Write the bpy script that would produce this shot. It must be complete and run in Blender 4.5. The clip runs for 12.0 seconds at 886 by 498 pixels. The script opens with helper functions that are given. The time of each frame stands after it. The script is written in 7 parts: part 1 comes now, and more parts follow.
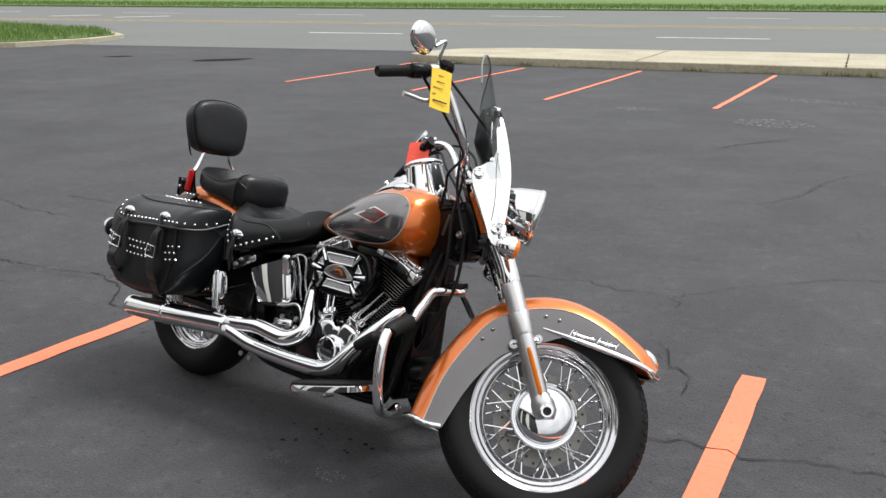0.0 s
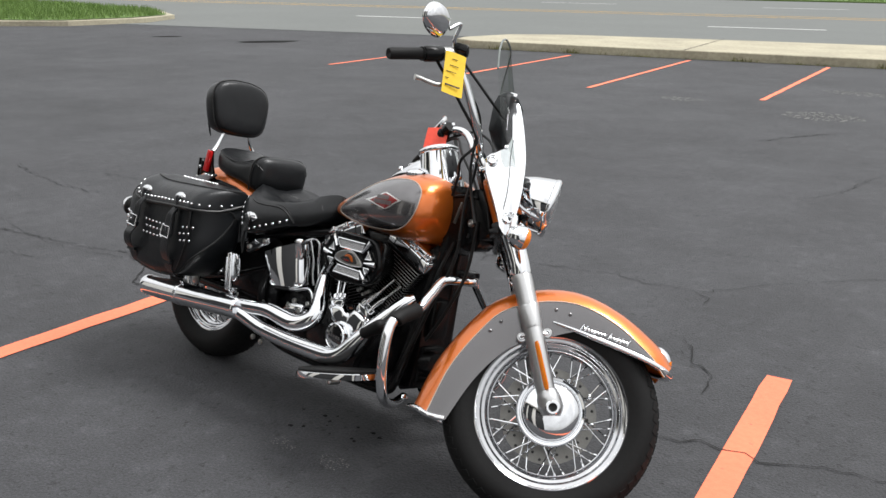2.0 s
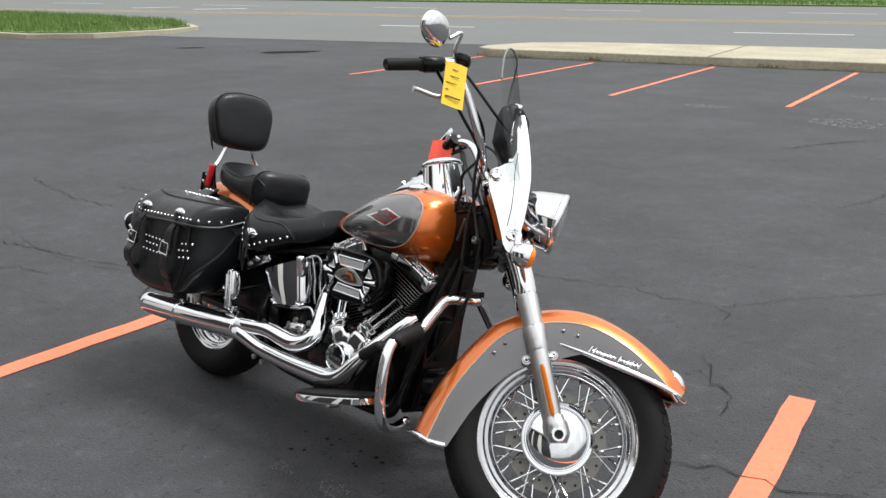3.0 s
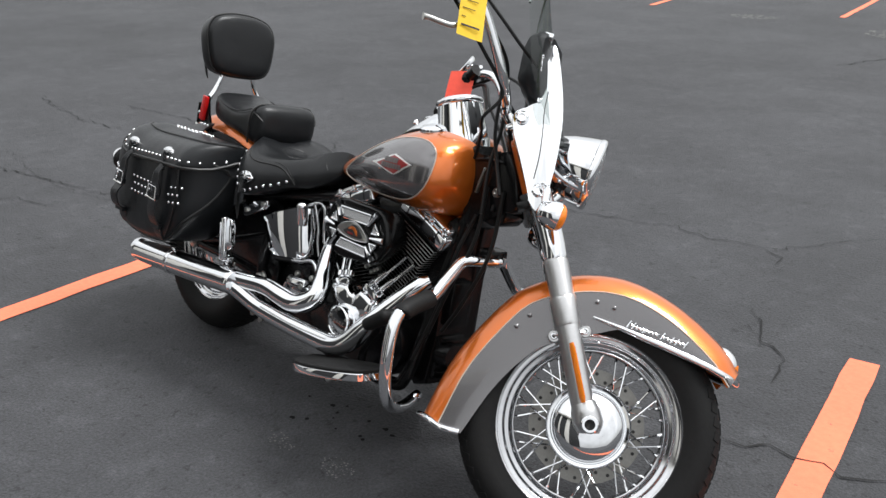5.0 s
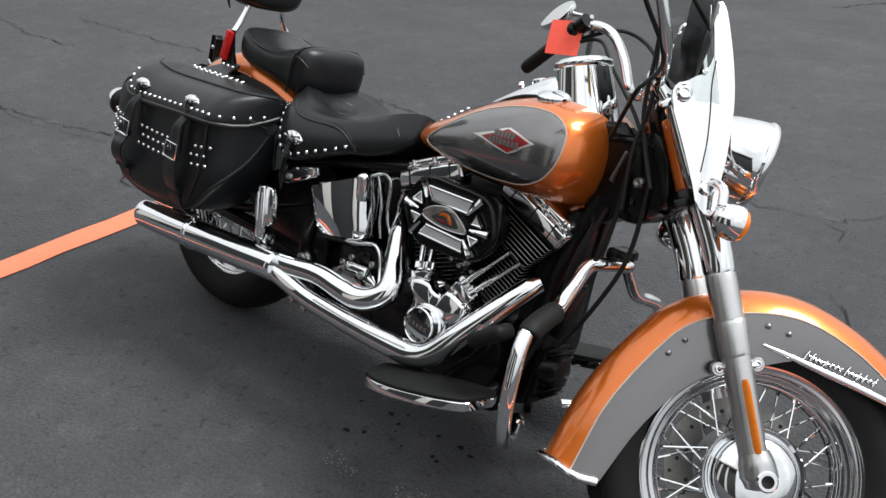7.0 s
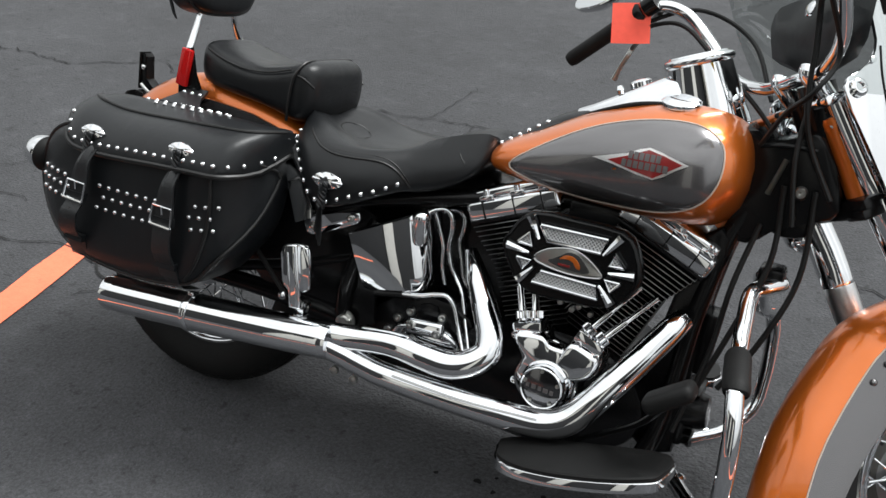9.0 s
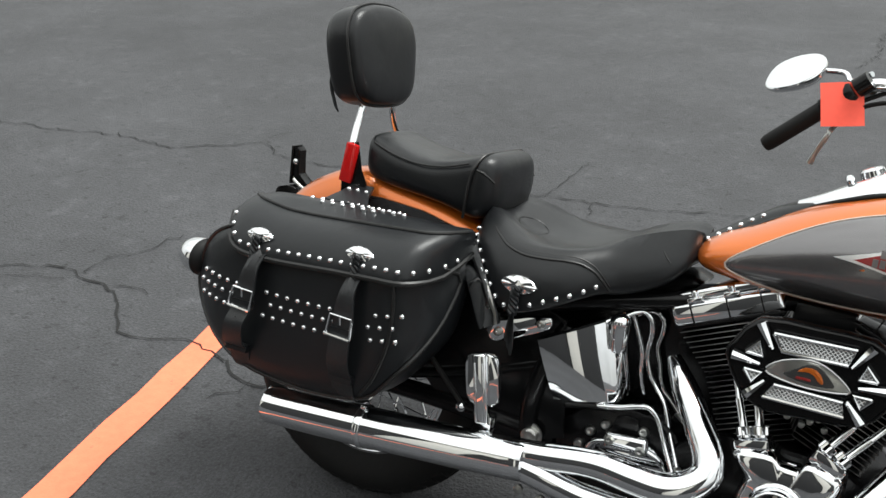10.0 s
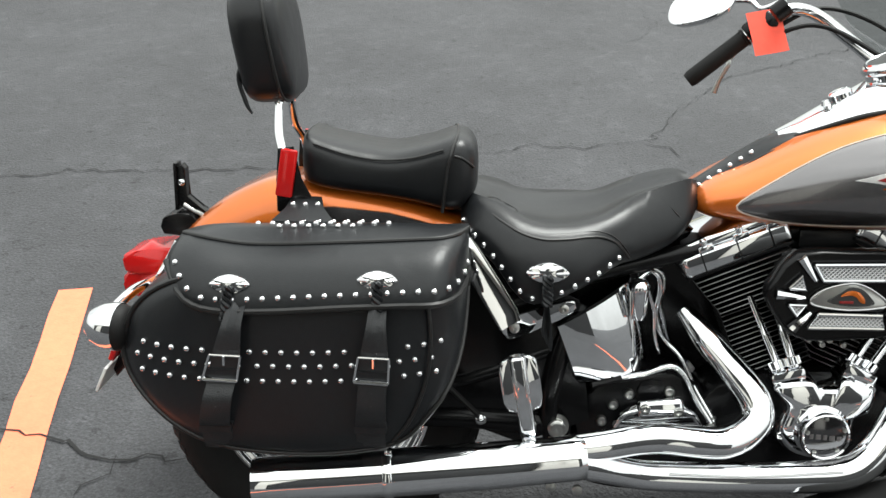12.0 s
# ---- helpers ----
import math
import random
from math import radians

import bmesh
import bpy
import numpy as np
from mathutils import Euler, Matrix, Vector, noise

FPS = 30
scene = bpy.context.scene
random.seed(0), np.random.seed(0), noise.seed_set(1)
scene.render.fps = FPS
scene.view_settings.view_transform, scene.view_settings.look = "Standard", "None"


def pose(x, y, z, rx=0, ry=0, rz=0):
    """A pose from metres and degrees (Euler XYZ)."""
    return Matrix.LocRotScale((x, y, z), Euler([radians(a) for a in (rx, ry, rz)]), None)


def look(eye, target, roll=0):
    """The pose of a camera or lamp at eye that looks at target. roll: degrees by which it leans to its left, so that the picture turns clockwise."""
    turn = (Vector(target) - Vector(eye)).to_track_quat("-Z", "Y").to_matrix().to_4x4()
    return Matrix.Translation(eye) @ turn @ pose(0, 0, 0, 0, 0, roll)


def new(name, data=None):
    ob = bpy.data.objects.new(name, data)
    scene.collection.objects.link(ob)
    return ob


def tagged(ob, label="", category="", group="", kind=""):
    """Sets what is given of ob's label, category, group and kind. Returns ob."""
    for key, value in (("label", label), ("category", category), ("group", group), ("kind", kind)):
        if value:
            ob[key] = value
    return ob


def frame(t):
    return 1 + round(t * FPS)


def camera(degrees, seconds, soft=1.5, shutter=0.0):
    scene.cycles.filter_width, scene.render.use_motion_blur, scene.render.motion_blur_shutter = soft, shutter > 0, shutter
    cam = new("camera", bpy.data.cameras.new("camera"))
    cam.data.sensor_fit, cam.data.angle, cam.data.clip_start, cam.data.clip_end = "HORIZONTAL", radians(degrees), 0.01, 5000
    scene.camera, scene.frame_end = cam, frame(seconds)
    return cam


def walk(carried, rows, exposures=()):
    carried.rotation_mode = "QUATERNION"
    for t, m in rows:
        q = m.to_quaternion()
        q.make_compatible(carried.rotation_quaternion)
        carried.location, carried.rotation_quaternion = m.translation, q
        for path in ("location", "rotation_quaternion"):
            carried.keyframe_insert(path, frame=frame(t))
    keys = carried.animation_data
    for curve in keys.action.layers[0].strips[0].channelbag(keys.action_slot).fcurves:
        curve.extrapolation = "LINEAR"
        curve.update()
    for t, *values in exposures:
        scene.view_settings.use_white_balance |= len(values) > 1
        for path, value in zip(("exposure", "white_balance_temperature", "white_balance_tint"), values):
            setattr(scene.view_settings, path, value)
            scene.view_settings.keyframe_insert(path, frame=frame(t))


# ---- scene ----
cam = camera(50.4, 12.0)
PATH = [
    (0, (3.141, -2.234, 1.537), (1.926, -0.737, 1.005), 0.1),
    (0.5, (3.141, -2.229, 1.538), (1.929, -0.731, 1.001), 0.3),
    (1, (3.146, -2.216, 1.534), (1.921, -0.734, 0.983), 0.2),
    (1.5, (3.152, -2.172, 1.531), (1.9, -0.721, 0.958), 0.2),
    (2, (3.179, -2.113, 1.526), (1.897, -0.684, 0.965), 0.9),
    (2.5, (3.163, -2.062, 1.522), (1.858, -0.647, 0.978), 0.3),
    (4.5, (3.033, -1.678, 1.524), (1.655, -0.38, 0.877), 0.8),
    (5, (2.906, -1.656, 1.528), (1.573, -0.354, 0.802), -0.1),
    (5.5, (2.72, -1.703, 1.536), (1.51, -0.301, 0.779), -0.1),
    (6, (2.56, -1.643, 1.519), (1.312, -0.287, 0.741), 0.3),
    (6.5, (2.396, -1.615, 1.508), (1.173, -0.272, 0.671), 2.9),
    (8.5, (1.619, -1.546, 1.473), (0.767, -0.02, 0.501), 2.4),
    (9, (1.383, -1.624, 1.501), (0.679, -0.026, 0.526), 2.6),
    (9.5, (1.225, -1.643, 1.498), (0.5, -0.039, 0.548), 0.8),
    (10, (1.044, -1.582, 1.495), (0.220, 0.024, 0.634), -0.1),
    (10.5, (0.856, -1.564, 1.497), (0.087, 0.069, 0.636), 1.1),
    (11, (0.624, -1.604, 1.512), (0.137, 0.114, 0.611), 0.6),
    (11.5, (0.441, -1.558, 1.492), (0.218, 0.177, 0.522), -0.2),
    (12, (0.261, -1.508, 1.479), (0.279, 0.246, 0.517), 0.6),
]
walk(cam, [(t, look(eye, target, roll)) for t, eye, target, roll in PATH],
     exposures=[(0.0, -0.10, 6480, 10), (4.5, -0.06, 6380, 9), (5.5, -0.09, 6350, 9), (6.5, -0.13, 6330, 8), (9.0, -0.09, 6380, 7), (9.5, -0.01, 6450, 6), (10.0, 0.12, 6500, 5), (10.5, 0.40, 6520, 4), (12.0, 0.48, 6500, 4)])

# ---- light: a bright overcast sky with a weak broad sun ----
world = bpy.data.worlds.new("sky")
scene.world = world
world.use_nodes = True
wn, wl = world.node_tree.nodes, world.node_tree.links
sky = wn.new("ShaderNodeTexSky")
sky.sky_type = "NISHITA"
sky.sun_disc = False
sky.sun_elevation, sky.sun_rotation = radians(58), radians(40)
sky.dust_density, sky.ozone_density = 4.0, 1.0
grey = wn.new("ShaderNodeHueSaturation")
grey.inputs["Saturation"].default_value = 0.35
wl.new(sky.outputs[0], grey.inputs["Color"])
# cloud cover: brighter towards the zenith
wco, wsep, cloud, cover = wn.new("ShaderNodeTexCoord"), wn.new("ShaderNodeSeparateXYZ"), wn.new("ShaderNodeMapRange"), wn.new("ShaderNodeMix")
wl.new(wco.outputs["Generated"], wsep.inputs[0])
wl.new(wsep.outputs["Z"], cloud.inputs["Value"])
cloud.inputs["To Min"].default_value, cloud.inputs["To Max"].default_value = 6.5, 17.0
patch, veil = wn.new("ShaderNodeTexNoise"), wn.new("ShaderNodeMath")
patch.inputs["Scale"].default_value, patch.inputs["Detail"].default_value = 2.5, 4
wl.new(wco.outputs["Generated"], patch.inputs["Vector"])
ragged = wn.new("ShaderNodeMapRange")
ragged.inputs["From Min"].default_value, ragged.inputs["From Max"].default_value = 0.3, 0.7
ragged.inputs["To Min"].default_value, ragged.inputs["To Max"].default_value = 0.75, 1.2
wl.new(patch.outputs["Fac"], ragged.inputs["Value"])
veil.operation = "MULTIPLY"
wl.new(cloud.outputs[0], veil.inputs[0])
wl.new(ragged.outputs[0], veil.inputs[1])
cover.data_type = "RGBA"
cover.inputs["Factor"].default_value = 0.8
wl.new(grey.outputs[0], cover.inputs["A"])
wl.new(veil.outputs[0], cover.inputs["B"])
wl.new(cover.outputs["Result"], wn["Background"].inputs["Color"])
wn["Background"].inputs["Strength"].default_value = 0.122
sun = new("sun", bpy.data.lights.new("sun", "SUN"))
sun.data.energy, sun.data.angle, sun.data.color = 3.2, radians(24), (1.0, 0.99, 0.985)
sun.matrix_world = look((1.2, 1.4, 3.2), (0, 0, 0))

# ---- materials ----


def mat(name, color, rough=0.5, metal=0.0, coat=0.0, var=0.12, scale=25.0, bump=0.0, bscale=300.0, rvar=0.08,
        trans=0.0, ior=1.45, spec=0.5, crease=0.0):
    """A principled material with colour and roughness variation at two scales and a fine relief."""
    m = bpy.data.materials.new(name)
    m.use_nodes = True
    n, l = m.node_tree.nodes, m.node_tree.links
    p = n["Principled BSDF"]
    p.inputs["Metallic"].default_value = metal
    p.inputs["Coat Weight"].default_value = coat
    p.inputs["Coat Roughness"].default_value = 0.04
    p.inputs["IOR"].default_value = ior
    p.inputs["Transmission Weight"].default_value = trans
    p.inputs["Specular IOR Level"].default_value = spec
    co = n.new("ShaderNodeTexCoord")
    big, fine = n.new("ShaderNodeTexNoise"), n.new("ShaderNodeTexNoise")
    big.inputs["Scale"].default_value, big.inputs["Detail"].default_value = scale * 0.2, 5
    fine.inputs["Scale"].default_value, fine.inputs["Detail"].default_value = scale * 3, 4
    for t in (big, fine):
        l.new(co.outputs["Object"], t.inputs["Vector"])
    add = n.new("ShaderNodeMath")
    add.operation = "ADD"
    l.new(big.outputs["Fac"], add.inputs[0])
    l.new(fine.outputs["Fac"], add.inputs[1])
    rng = n.new("ShaderNodeMapRange")
    rng.inputs["From Min"].default_value, rng.inputs["From Max"].default_value = 0.55, 1.45
    l.new(add.outputs[0], rng.inputs["Value"])
    mix = n.new("ShaderNodeMix")
    mix.data_type = "RGBA"
    c = color
    mix.inputs["A"].default_value = (c[0] * (1 - var), c[1] * (1 - var), c[2] * (1 - var), 1)
    mix.inputs["B"].default_value = (min(1, c[0] * (1 + var)), min(1, c[1] * (1 + var)), min(1, c[2] * (1 + var)), 1)
    l.new(rng.outputs[0], mix.inputs["Factor"])
    l.new(mix.outputs["Result"], p.inputs["Base Color"])
    rr = n.new("ShaderNodeMapRange")
    rr.inputs["To Min"].default_value, rr.inputs["To Max"].default_value = max(0.0, rough - rvar), min(1.0, rough + rvar)
    l.new(big.outputs["Fac"], rr.inputs["Value"])
    l.new(rr.outputs[0], p.inputs["Roughness"])
    if bump:
        bn, b = n.new("ShaderNodeTexNoise"), n.new("ShaderNodeBump")
        bn.inputs["Scale"].default_value, bn.inputs["Detail"].default_value = bscale, 3
        l.new(co.outputs["Object"], bn.inputs["Vector"])
        b.inputs["Strength"].default_value, b.inputs["Distance"].default_value = bump, 0.002
        l.new(bn.outputs["Fac"], b.inputs["Height"])
        l.new(b.outputs["Normal"], p.inputs["Normal"])
        if crease:
            cn, c2 = n.new("ShaderNodeTexNoise"), n.new("ShaderNodeBump")
            cn.inputs["Scale"].default_value, cn.inputs["Detail"].default_value, cn.inputs["Distortion"].default_value = 14, 2, 0.3
            l.new(co.outputs["Object"], cn.inputs["Vector"])
            c2.inputs["Strength"].default_value, c2.inputs["Distance"].default_value = crease, 0.012
            l.new(cn.outputs["Fac"], c2.inputs["Height"])
            l.new(c2.outputs["Normal"], b.inputs["Normal"])
    return m


CHROME = mat("chrome", (0.80, 0.81, 0.825), 0.035, 1.0, var=0.03, rvar=0.02)
SATIN = mat("brushed_aluminium", (0.55, 0.55, 0.55), 0.34, 1.0, var=0.08, scale=60)
GLOW = mat("lit_bulb", (0.9, 0.75, 0.5), 0.4)
GLOW.node_tree.nodes["Principled BSDF"].inputs["Emission Color"].default_value = (1.0, 0.72, 0.36, 1)
GLOW.node_tree.nodes["Principled BSDF"].inputs["Emission Strength"].default_value = 9.0
# Rim chrome with the dark reflections put into its base colour.
RIMM = mat("darkened_rim_chrome", (0.60, 0.605, 0.62), 0.10, 1.0, var=0.06, rvar=0.04)
BADGE = mat("bright_badge_plate", (0.78, 0.78, 0.77), 0.34, 0.7, var=0.1, scale=80)
BARS = mat("dark_letter_metal", (0.16, 0.15, 0.15), 0.40, 0.6, var=0.3)
STEEL = mat("zinc_steel", (0.50, 0.50, 0.48), 0.30, 1.0, var=0.12)
ORANGE = mat("orange_pearl_paint", (0.68, 0.158, 0.017), 0.30, 0.60, coat=1.0, var=0.03, scale=200, rvar=0.03)
GREY = mat("grey_pearl_paint", (0.168, 0.162, 0.165), 0.24, 0.80, coat=1.0, var=0.03, scale=200, rvar=0.03)
PIN = mat("pinstripe_paint", (0.62, 0.50, 0.42), 0.35, 0.2, coat=0.6)
LEATHER = mat("black_leather", (0.0092, 0.0103, 0.0117), 0.36, var=0.2, scale=40, bump=0.16, bscale=420, rvar=0.08, spec=0.42, crease=0.16)
VINYL = mat("black_seat_vinyl", (0.0080, 0.0087, 0.0098), 0.33, var=0.15, scale=40, bump=0.14, bscale=520, rvar=0.07, spec=0.40, crease=0.14)
# Strap leather: the brighter angle of the straps is put into a paler colour.
STRAP = mat("lightened_strap_leather", (0.015, 0.016, 0.0175), 0.40, var=0.3, scale=60, bump=0.35, bscale=420, rvar=0.1)
PIPING = mat("black_piping", (0.010, 0.010, 0.010), 0.40)
RUBBER = mat("black_rubber", (0.008, 0.008, 0.008), 0.62, var=0.2, bump=0.2, bscale=250, spec=0.3)
TYRE = mat("tyre_rubber", (0.009, 0.009, 0.009), 0.66, var=0.25, bump=0.2, bscale=180, spec=0.22)
BLACK = mat("black_powdercoat", (0.004, 0.004, 0.0043), 0.24, var=0.2, spec=0.28)
ENGINE = mat("black_engine_paint", (0.004, 0.004, 0.0045), 0.26, var=0.25, bump=0.1, spec=0.30)
FIN = mat("machined_fin_edge", (0.22, 0.22, 0.22), 0.36, 0.9)
DARK = mat("dark_grille", (0.03, 0.03, 0.03), 0.5)
MESHM = mat("perforated_steel", (0.24, 0.24, 0.24), 0.45, 0.9)
RED = mat("red_lens", (0.50, 0.010, 0.010), 0.14, coat=0.25, var=0.1, spec=0.35)
REDPAINT = mat("red_enamel", (0.24, 0.013, 0.013), 0.3, coat=0.5)
AMBER = mat("amber_lens", (0.85, 0.22, 0.01), 0.14, coat=0.8, var=0.1)
WHITEPL = mat("white_plastic", (0.8, 0.8, 0.78), 0.35)
LENS = mat("lamp_glass", (0.92, 0.94, 0.95), 0.03, trans=0.9, var=0.02)


def clear_sheet():
    """Thin clear plastic: mostly straight through, a little gloss."""
    m = bpy.data.materials.new("windshield_polycarbonate")
    m.use_nodes = True
    n, l = m.node_tree.nodes, m.node_tree.links
    n.remove(n["Principled BSDF"])
    t, g, x = n.new("ShaderNodeBsdfTransparent"), n.new("ShaderNodeBsdfGlossy"), n.new("ShaderNodeMixShader")
    t.inputs["Color"].default_value = (0.70, 0.73, 0.72, 1)
    g.inputs["Roughness"].default_value = 0.03
    x.inputs["Fac"].default_value = 0.07
    l.new(t.outputs[0], x.inputs[1])
    l.new(g.outputs[0], x.inputs[2])
    l.new(x.outputs[0], n["Material Output"].inputs["Surface"])
    return m


CLEAR = clear_sheet()
EDGE = mat("smoky_edge", (0.16, 0.18, 0.17), 0.15, var=0.1)
# Timer face chrome, its dark reflection put into the colour.
DIMCHROME = mat("darkened_face_chrome", (0.16, 0.16, 0.165), 0.10, 1.0, var=0.1)
DISCM = mat("brake_disc_steel", (0.24, 0.235, 0.22), 0.38, 1.0, var=0.15, scale=60)
MIRROR = mat("mirror_glass", (0.85, 0.87, 0.88), 0.02, 1.0, var=0.01, rvar=0.01)
YELLOW = mat("yellow_card", (0.85, 0.55, 0.02), 0.6)
REDCARD = mat("fluorescent_red_card", (0.95, 0.10, 0.06), 0.6)
INK = mat("pen_ink", (0.02, 0.02, 0.03), 0.6)
CABLE = mat("black_cable", (0.006, 0.006, 0.006), 0.45, spec=0.3)
CONCRETE = mat("concrete", (0.36, 0.328, 0.240), 0.9, var=0.30, scale=5, bump=0.5, bscale=60)
STRIPE = mat("orange_line_paint", (0.86, 0.205, 0.105), 0.75, var=0.14, scale=14, bump=0.5, bscale=160)


def worn(m, under, lo, hi, scale):
    """Lets the surface under a coat of paint show through in small worn flakes."""
    n, l = m.node_tree.nodes, m.node_tree.links
    t, r, x = n.new("ShaderNodeTexNoise"), n.new("ShaderNodeMapRange"), n.new("ShaderNodeMix")
    t.inputs["Scale"].default_value, t.inputs["Detail"].default_value, t.inputs["Roughness"].default_value = scale, 8, 0.72
    l.new(n["Texture Coordinate"].outputs["Object"], t.inputs["Vector"])
    r.inputs["From Min"].default_value, r.inputs["From Max"].default_value = lo, hi
    l.new(t.outputs["Fac"], r.inputs["Value"])
    x.data_type = "RGBA"
    l.new(r.outputs[0], x.inputs["Factor"])
    l.new(n["Mix"].outputs["Result"], x.inputs["A"])
    x.inputs["B"].default_value = (*under, 1)
    l.new(x.outputs["Result"], n["Principled BSDF"].inputs["Base Color"])


worn(STRIPE, (0.10, 0.07, 0.06), 0.63, 0.72, 22)
WHITELINE = mat("white_road_paint", (0.62, 0.62, 0.60), 0.8, var=0.2, scale=3)
YELLOWLINE = mat("yellow_road_paint", (0.60, 0.36, 0.06), 0.8, var=0.2, scale=3)
ROAD = mat("worn_road_asphalt", (0.128, 0.135, 0.128), 0.9, var=0.15, scale=1.5, bump=0.4, bscale=60)
GRASS = mat("grass", (0.118, 0.190, 0.045), 0.8, var=0.35, scale=6)
SOIL = mat("grass_sod", (0.100, 0.165, 0.040), 0.95, var=0.4, scale=5, bump=0.6, bscale=40)
WEED = mat("dry_weed", (0.14, 0.14, 0.05), 0.9, var=0.3)
DIRT_EDGE = mat("gutter_dirt_and_edge", (0.035, 0.033, 0.028), 0.95, var=0.3, scale=10)
WALL = mat("dark_blocking_wall", (0.014, 0.014, 0.015), 0.5, var=0.2, scale=3)
PLASTER = mat("pale_render", (0.68, 0.66, 0.61), 0.8, var=0.1, scale=3)
CRACK = mat("crack_shadow_dirt", (0.012, 0.012, 0.012), 0.95)
OIL = mat("oil_stain", (0.014, 0.014, 0.014), 0.9, spec=0.05)
SEALED = mat("pale_repair", (0.17, 0.168, 0.158), 0.9, var=0.3, scale=20, bump=0.4)


def asphalt():
    """Sealed asphalt: blotches, fine grit, pale specks and dark spots."""
    m = mat("sealed_asphalt", (0.0465, 0.047, 0.0505), 0.80, var=0.10, scale=3.0)
    n, l = m.node_tree.nodes, m.node_tree.links
    p = n["Principled BSDF"]
    co, base = n["Texture Coordinate"], n["Mix"]

    def layer(scale, lo, hi, c0, c1, detail=5, rough=0.6):
        t, r, x = n.new("ShaderNodeTexNoise"), n.new("ShaderNodeMapRange"), n.new("ShaderNodeMix")
        t.inputs["Scale"].default_value, t.inputs["Detail"].default_value, t.inputs["Roughness"].default_value = scale, detail, rough
        l.new(co.outputs["Object"], t.inputs["Vector"])
        r.inputs["From Min"].default_value, r.inputs["From Max"].default_value = lo, hi
        l.new(t.outputs["Fac"], r.inputs["Value"])
        x.data_type, x.blend_type = "RGBA", "MULTIPLY"
        x.inputs["Factor"].default_value = 1.0
        y = n.new("ShaderNodeMix")
        y.data_type = "RGBA"
        y.inputs["A"].default_value, y.inputs["B"].default_value = (c0, c0, c0, 1), (c1, c1, c1, 1)
        l.new(r.outputs[0], y.inputs["Factor"])
        l.new(y.outputs["Result"], x.inputs["B"])
        return x
    chain = base.outputs["Result"]
    for args in ((0.35, 0.35, 0.65, 0.82, 1.18), (1.7, 0.35, 0.68, 0.86, 1.16), (9.0, 0.55, 0.72, 1.0, 1.30), (5.0, 0.66, 0.74, 1.0, 0.55), (260.0, 0.35, 0.7, 0.74, 1.24), (45.0, 0.72, 0.78, 1.0, 2.0),
                 (24.0, 0.58, 0.69, 1.0, 0.50, 3, 0.7), (110.0, 0.40, 0.66, 0.80, 1.22, 2, 0.5), (55.0, 0.60, 0.70, 1.0, 0.62, 3, 0.7), (14.0, 0.56, 0.72, 1.0, 1.30, 4, 0.7)):
        x = layer(*args)
        l.new(chain, x.inputs["A"])
        chain = x.outputs["Result"]
    l.new(chain, p.inputs["Base Color"])
    grit, vor, b1, b2 = (n.new("ShaderNodeTexNoise"), n.new("ShaderNodeTexVoronoi"), n.new("ShaderNodeBump"), n.new("ShaderNodeBump"))
    grit.inputs["Scale"].default_value, grit.inputs["Detail"].default_value = 90, 6
    vor.inputs["Scale"].default_value = 160
    for t in (grit, vor):
        l.new(co.outputs["Object"], t.inputs["Vector"])
    b1.inputs["Strength"].default_value, b1.inputs["Distance"].default_value = 0.75, 0.008
    b2.inputs["Strength"].default_value, b2.inputs["Distance"].default_value = 0.4, 0.004
    l.new(grit.outputs["Fac"], b1.inputs["Height"])
    l.new(vor.outputs["Distance"], b2.inputs["Height"])
    l.new(b1.outputs["Normal"], b2.inputs["Normal"])
    l.new(b2.outputs["Normal"], p.inputs["Normal"])
    return m


ASPHALT = asphalt()

# ---- mesh helpers ----


def part(name, bm, material, parent=None, label="", m=None, smooth=40, sub=0):
    """Link a bmesh as one mesh object under a thing or a part."""
    bmesh.ops.remove_doubles(bm, verts=bm.verts, dist=1e-6)
    bmesh.ops.recalc_face_normals(bm, faces=bm.faces)
    if m is not None:
        bm.transform(m)
    me = bpy.data.meshes.new(name)
    bm.to_mesh(me)
    bm.free()
    me.shade_smooth()
    me.set_sharp_from_angle(angle=radians(smooth))
    for mm in material if isinstance(material, (list, tuple)) else (material,):
        me.materials.append(mm)
    ob = new(name, me)
    if parent is not None:
        ob.parent = parent
    if label:
        ob["label"] = label
    if sub:
        md = ob.modifiers.new("smooth", "SUBSURF")
        md.levels = md.render_levels = sub
    return ob


def loft(rings, cap=True, closed=True, bm=None):
    bm = bm or bmesh.new()
    vs = [[bm.verts.new(p) for p in r] for r in rings]
    k = len(vs[0])
    for a, b in zip(vs, vs[1:]):
        for i in range(k if closed else k - 1):
            j = (i + 1) % k
            bm.faces.new((a[i], a[j], b[j], b[i]))
    if cap:
        bm.faces.new(vs[0][::-1])
        bm.faces.new(vs[-1])
    return bm


def spline(pts, step=6):
    """Catmull-Rom through the points."""
    p = [Vector(q) for q in pts]
    p = [2 * p[0] - p[1]] + p + [2 * p[-1] - p[-2]]
    out = []
    for i in range(1, len(p) - 2):
        for s in range(step):
            t = s / step
            out.append(0.5 * (2 * p[i] + (p[i + 1] - p[i - 1]) * t + (2 * p[i - 1] - 5 * p[i] + 4 * p[i + 1] - p[i + 2]) * t * t
                              + (3 * p[i] - p[i - 1] - 3 * p[i + 1] + p[i + 2]) * t ** 3))
    out.append(p[-2])
    return out


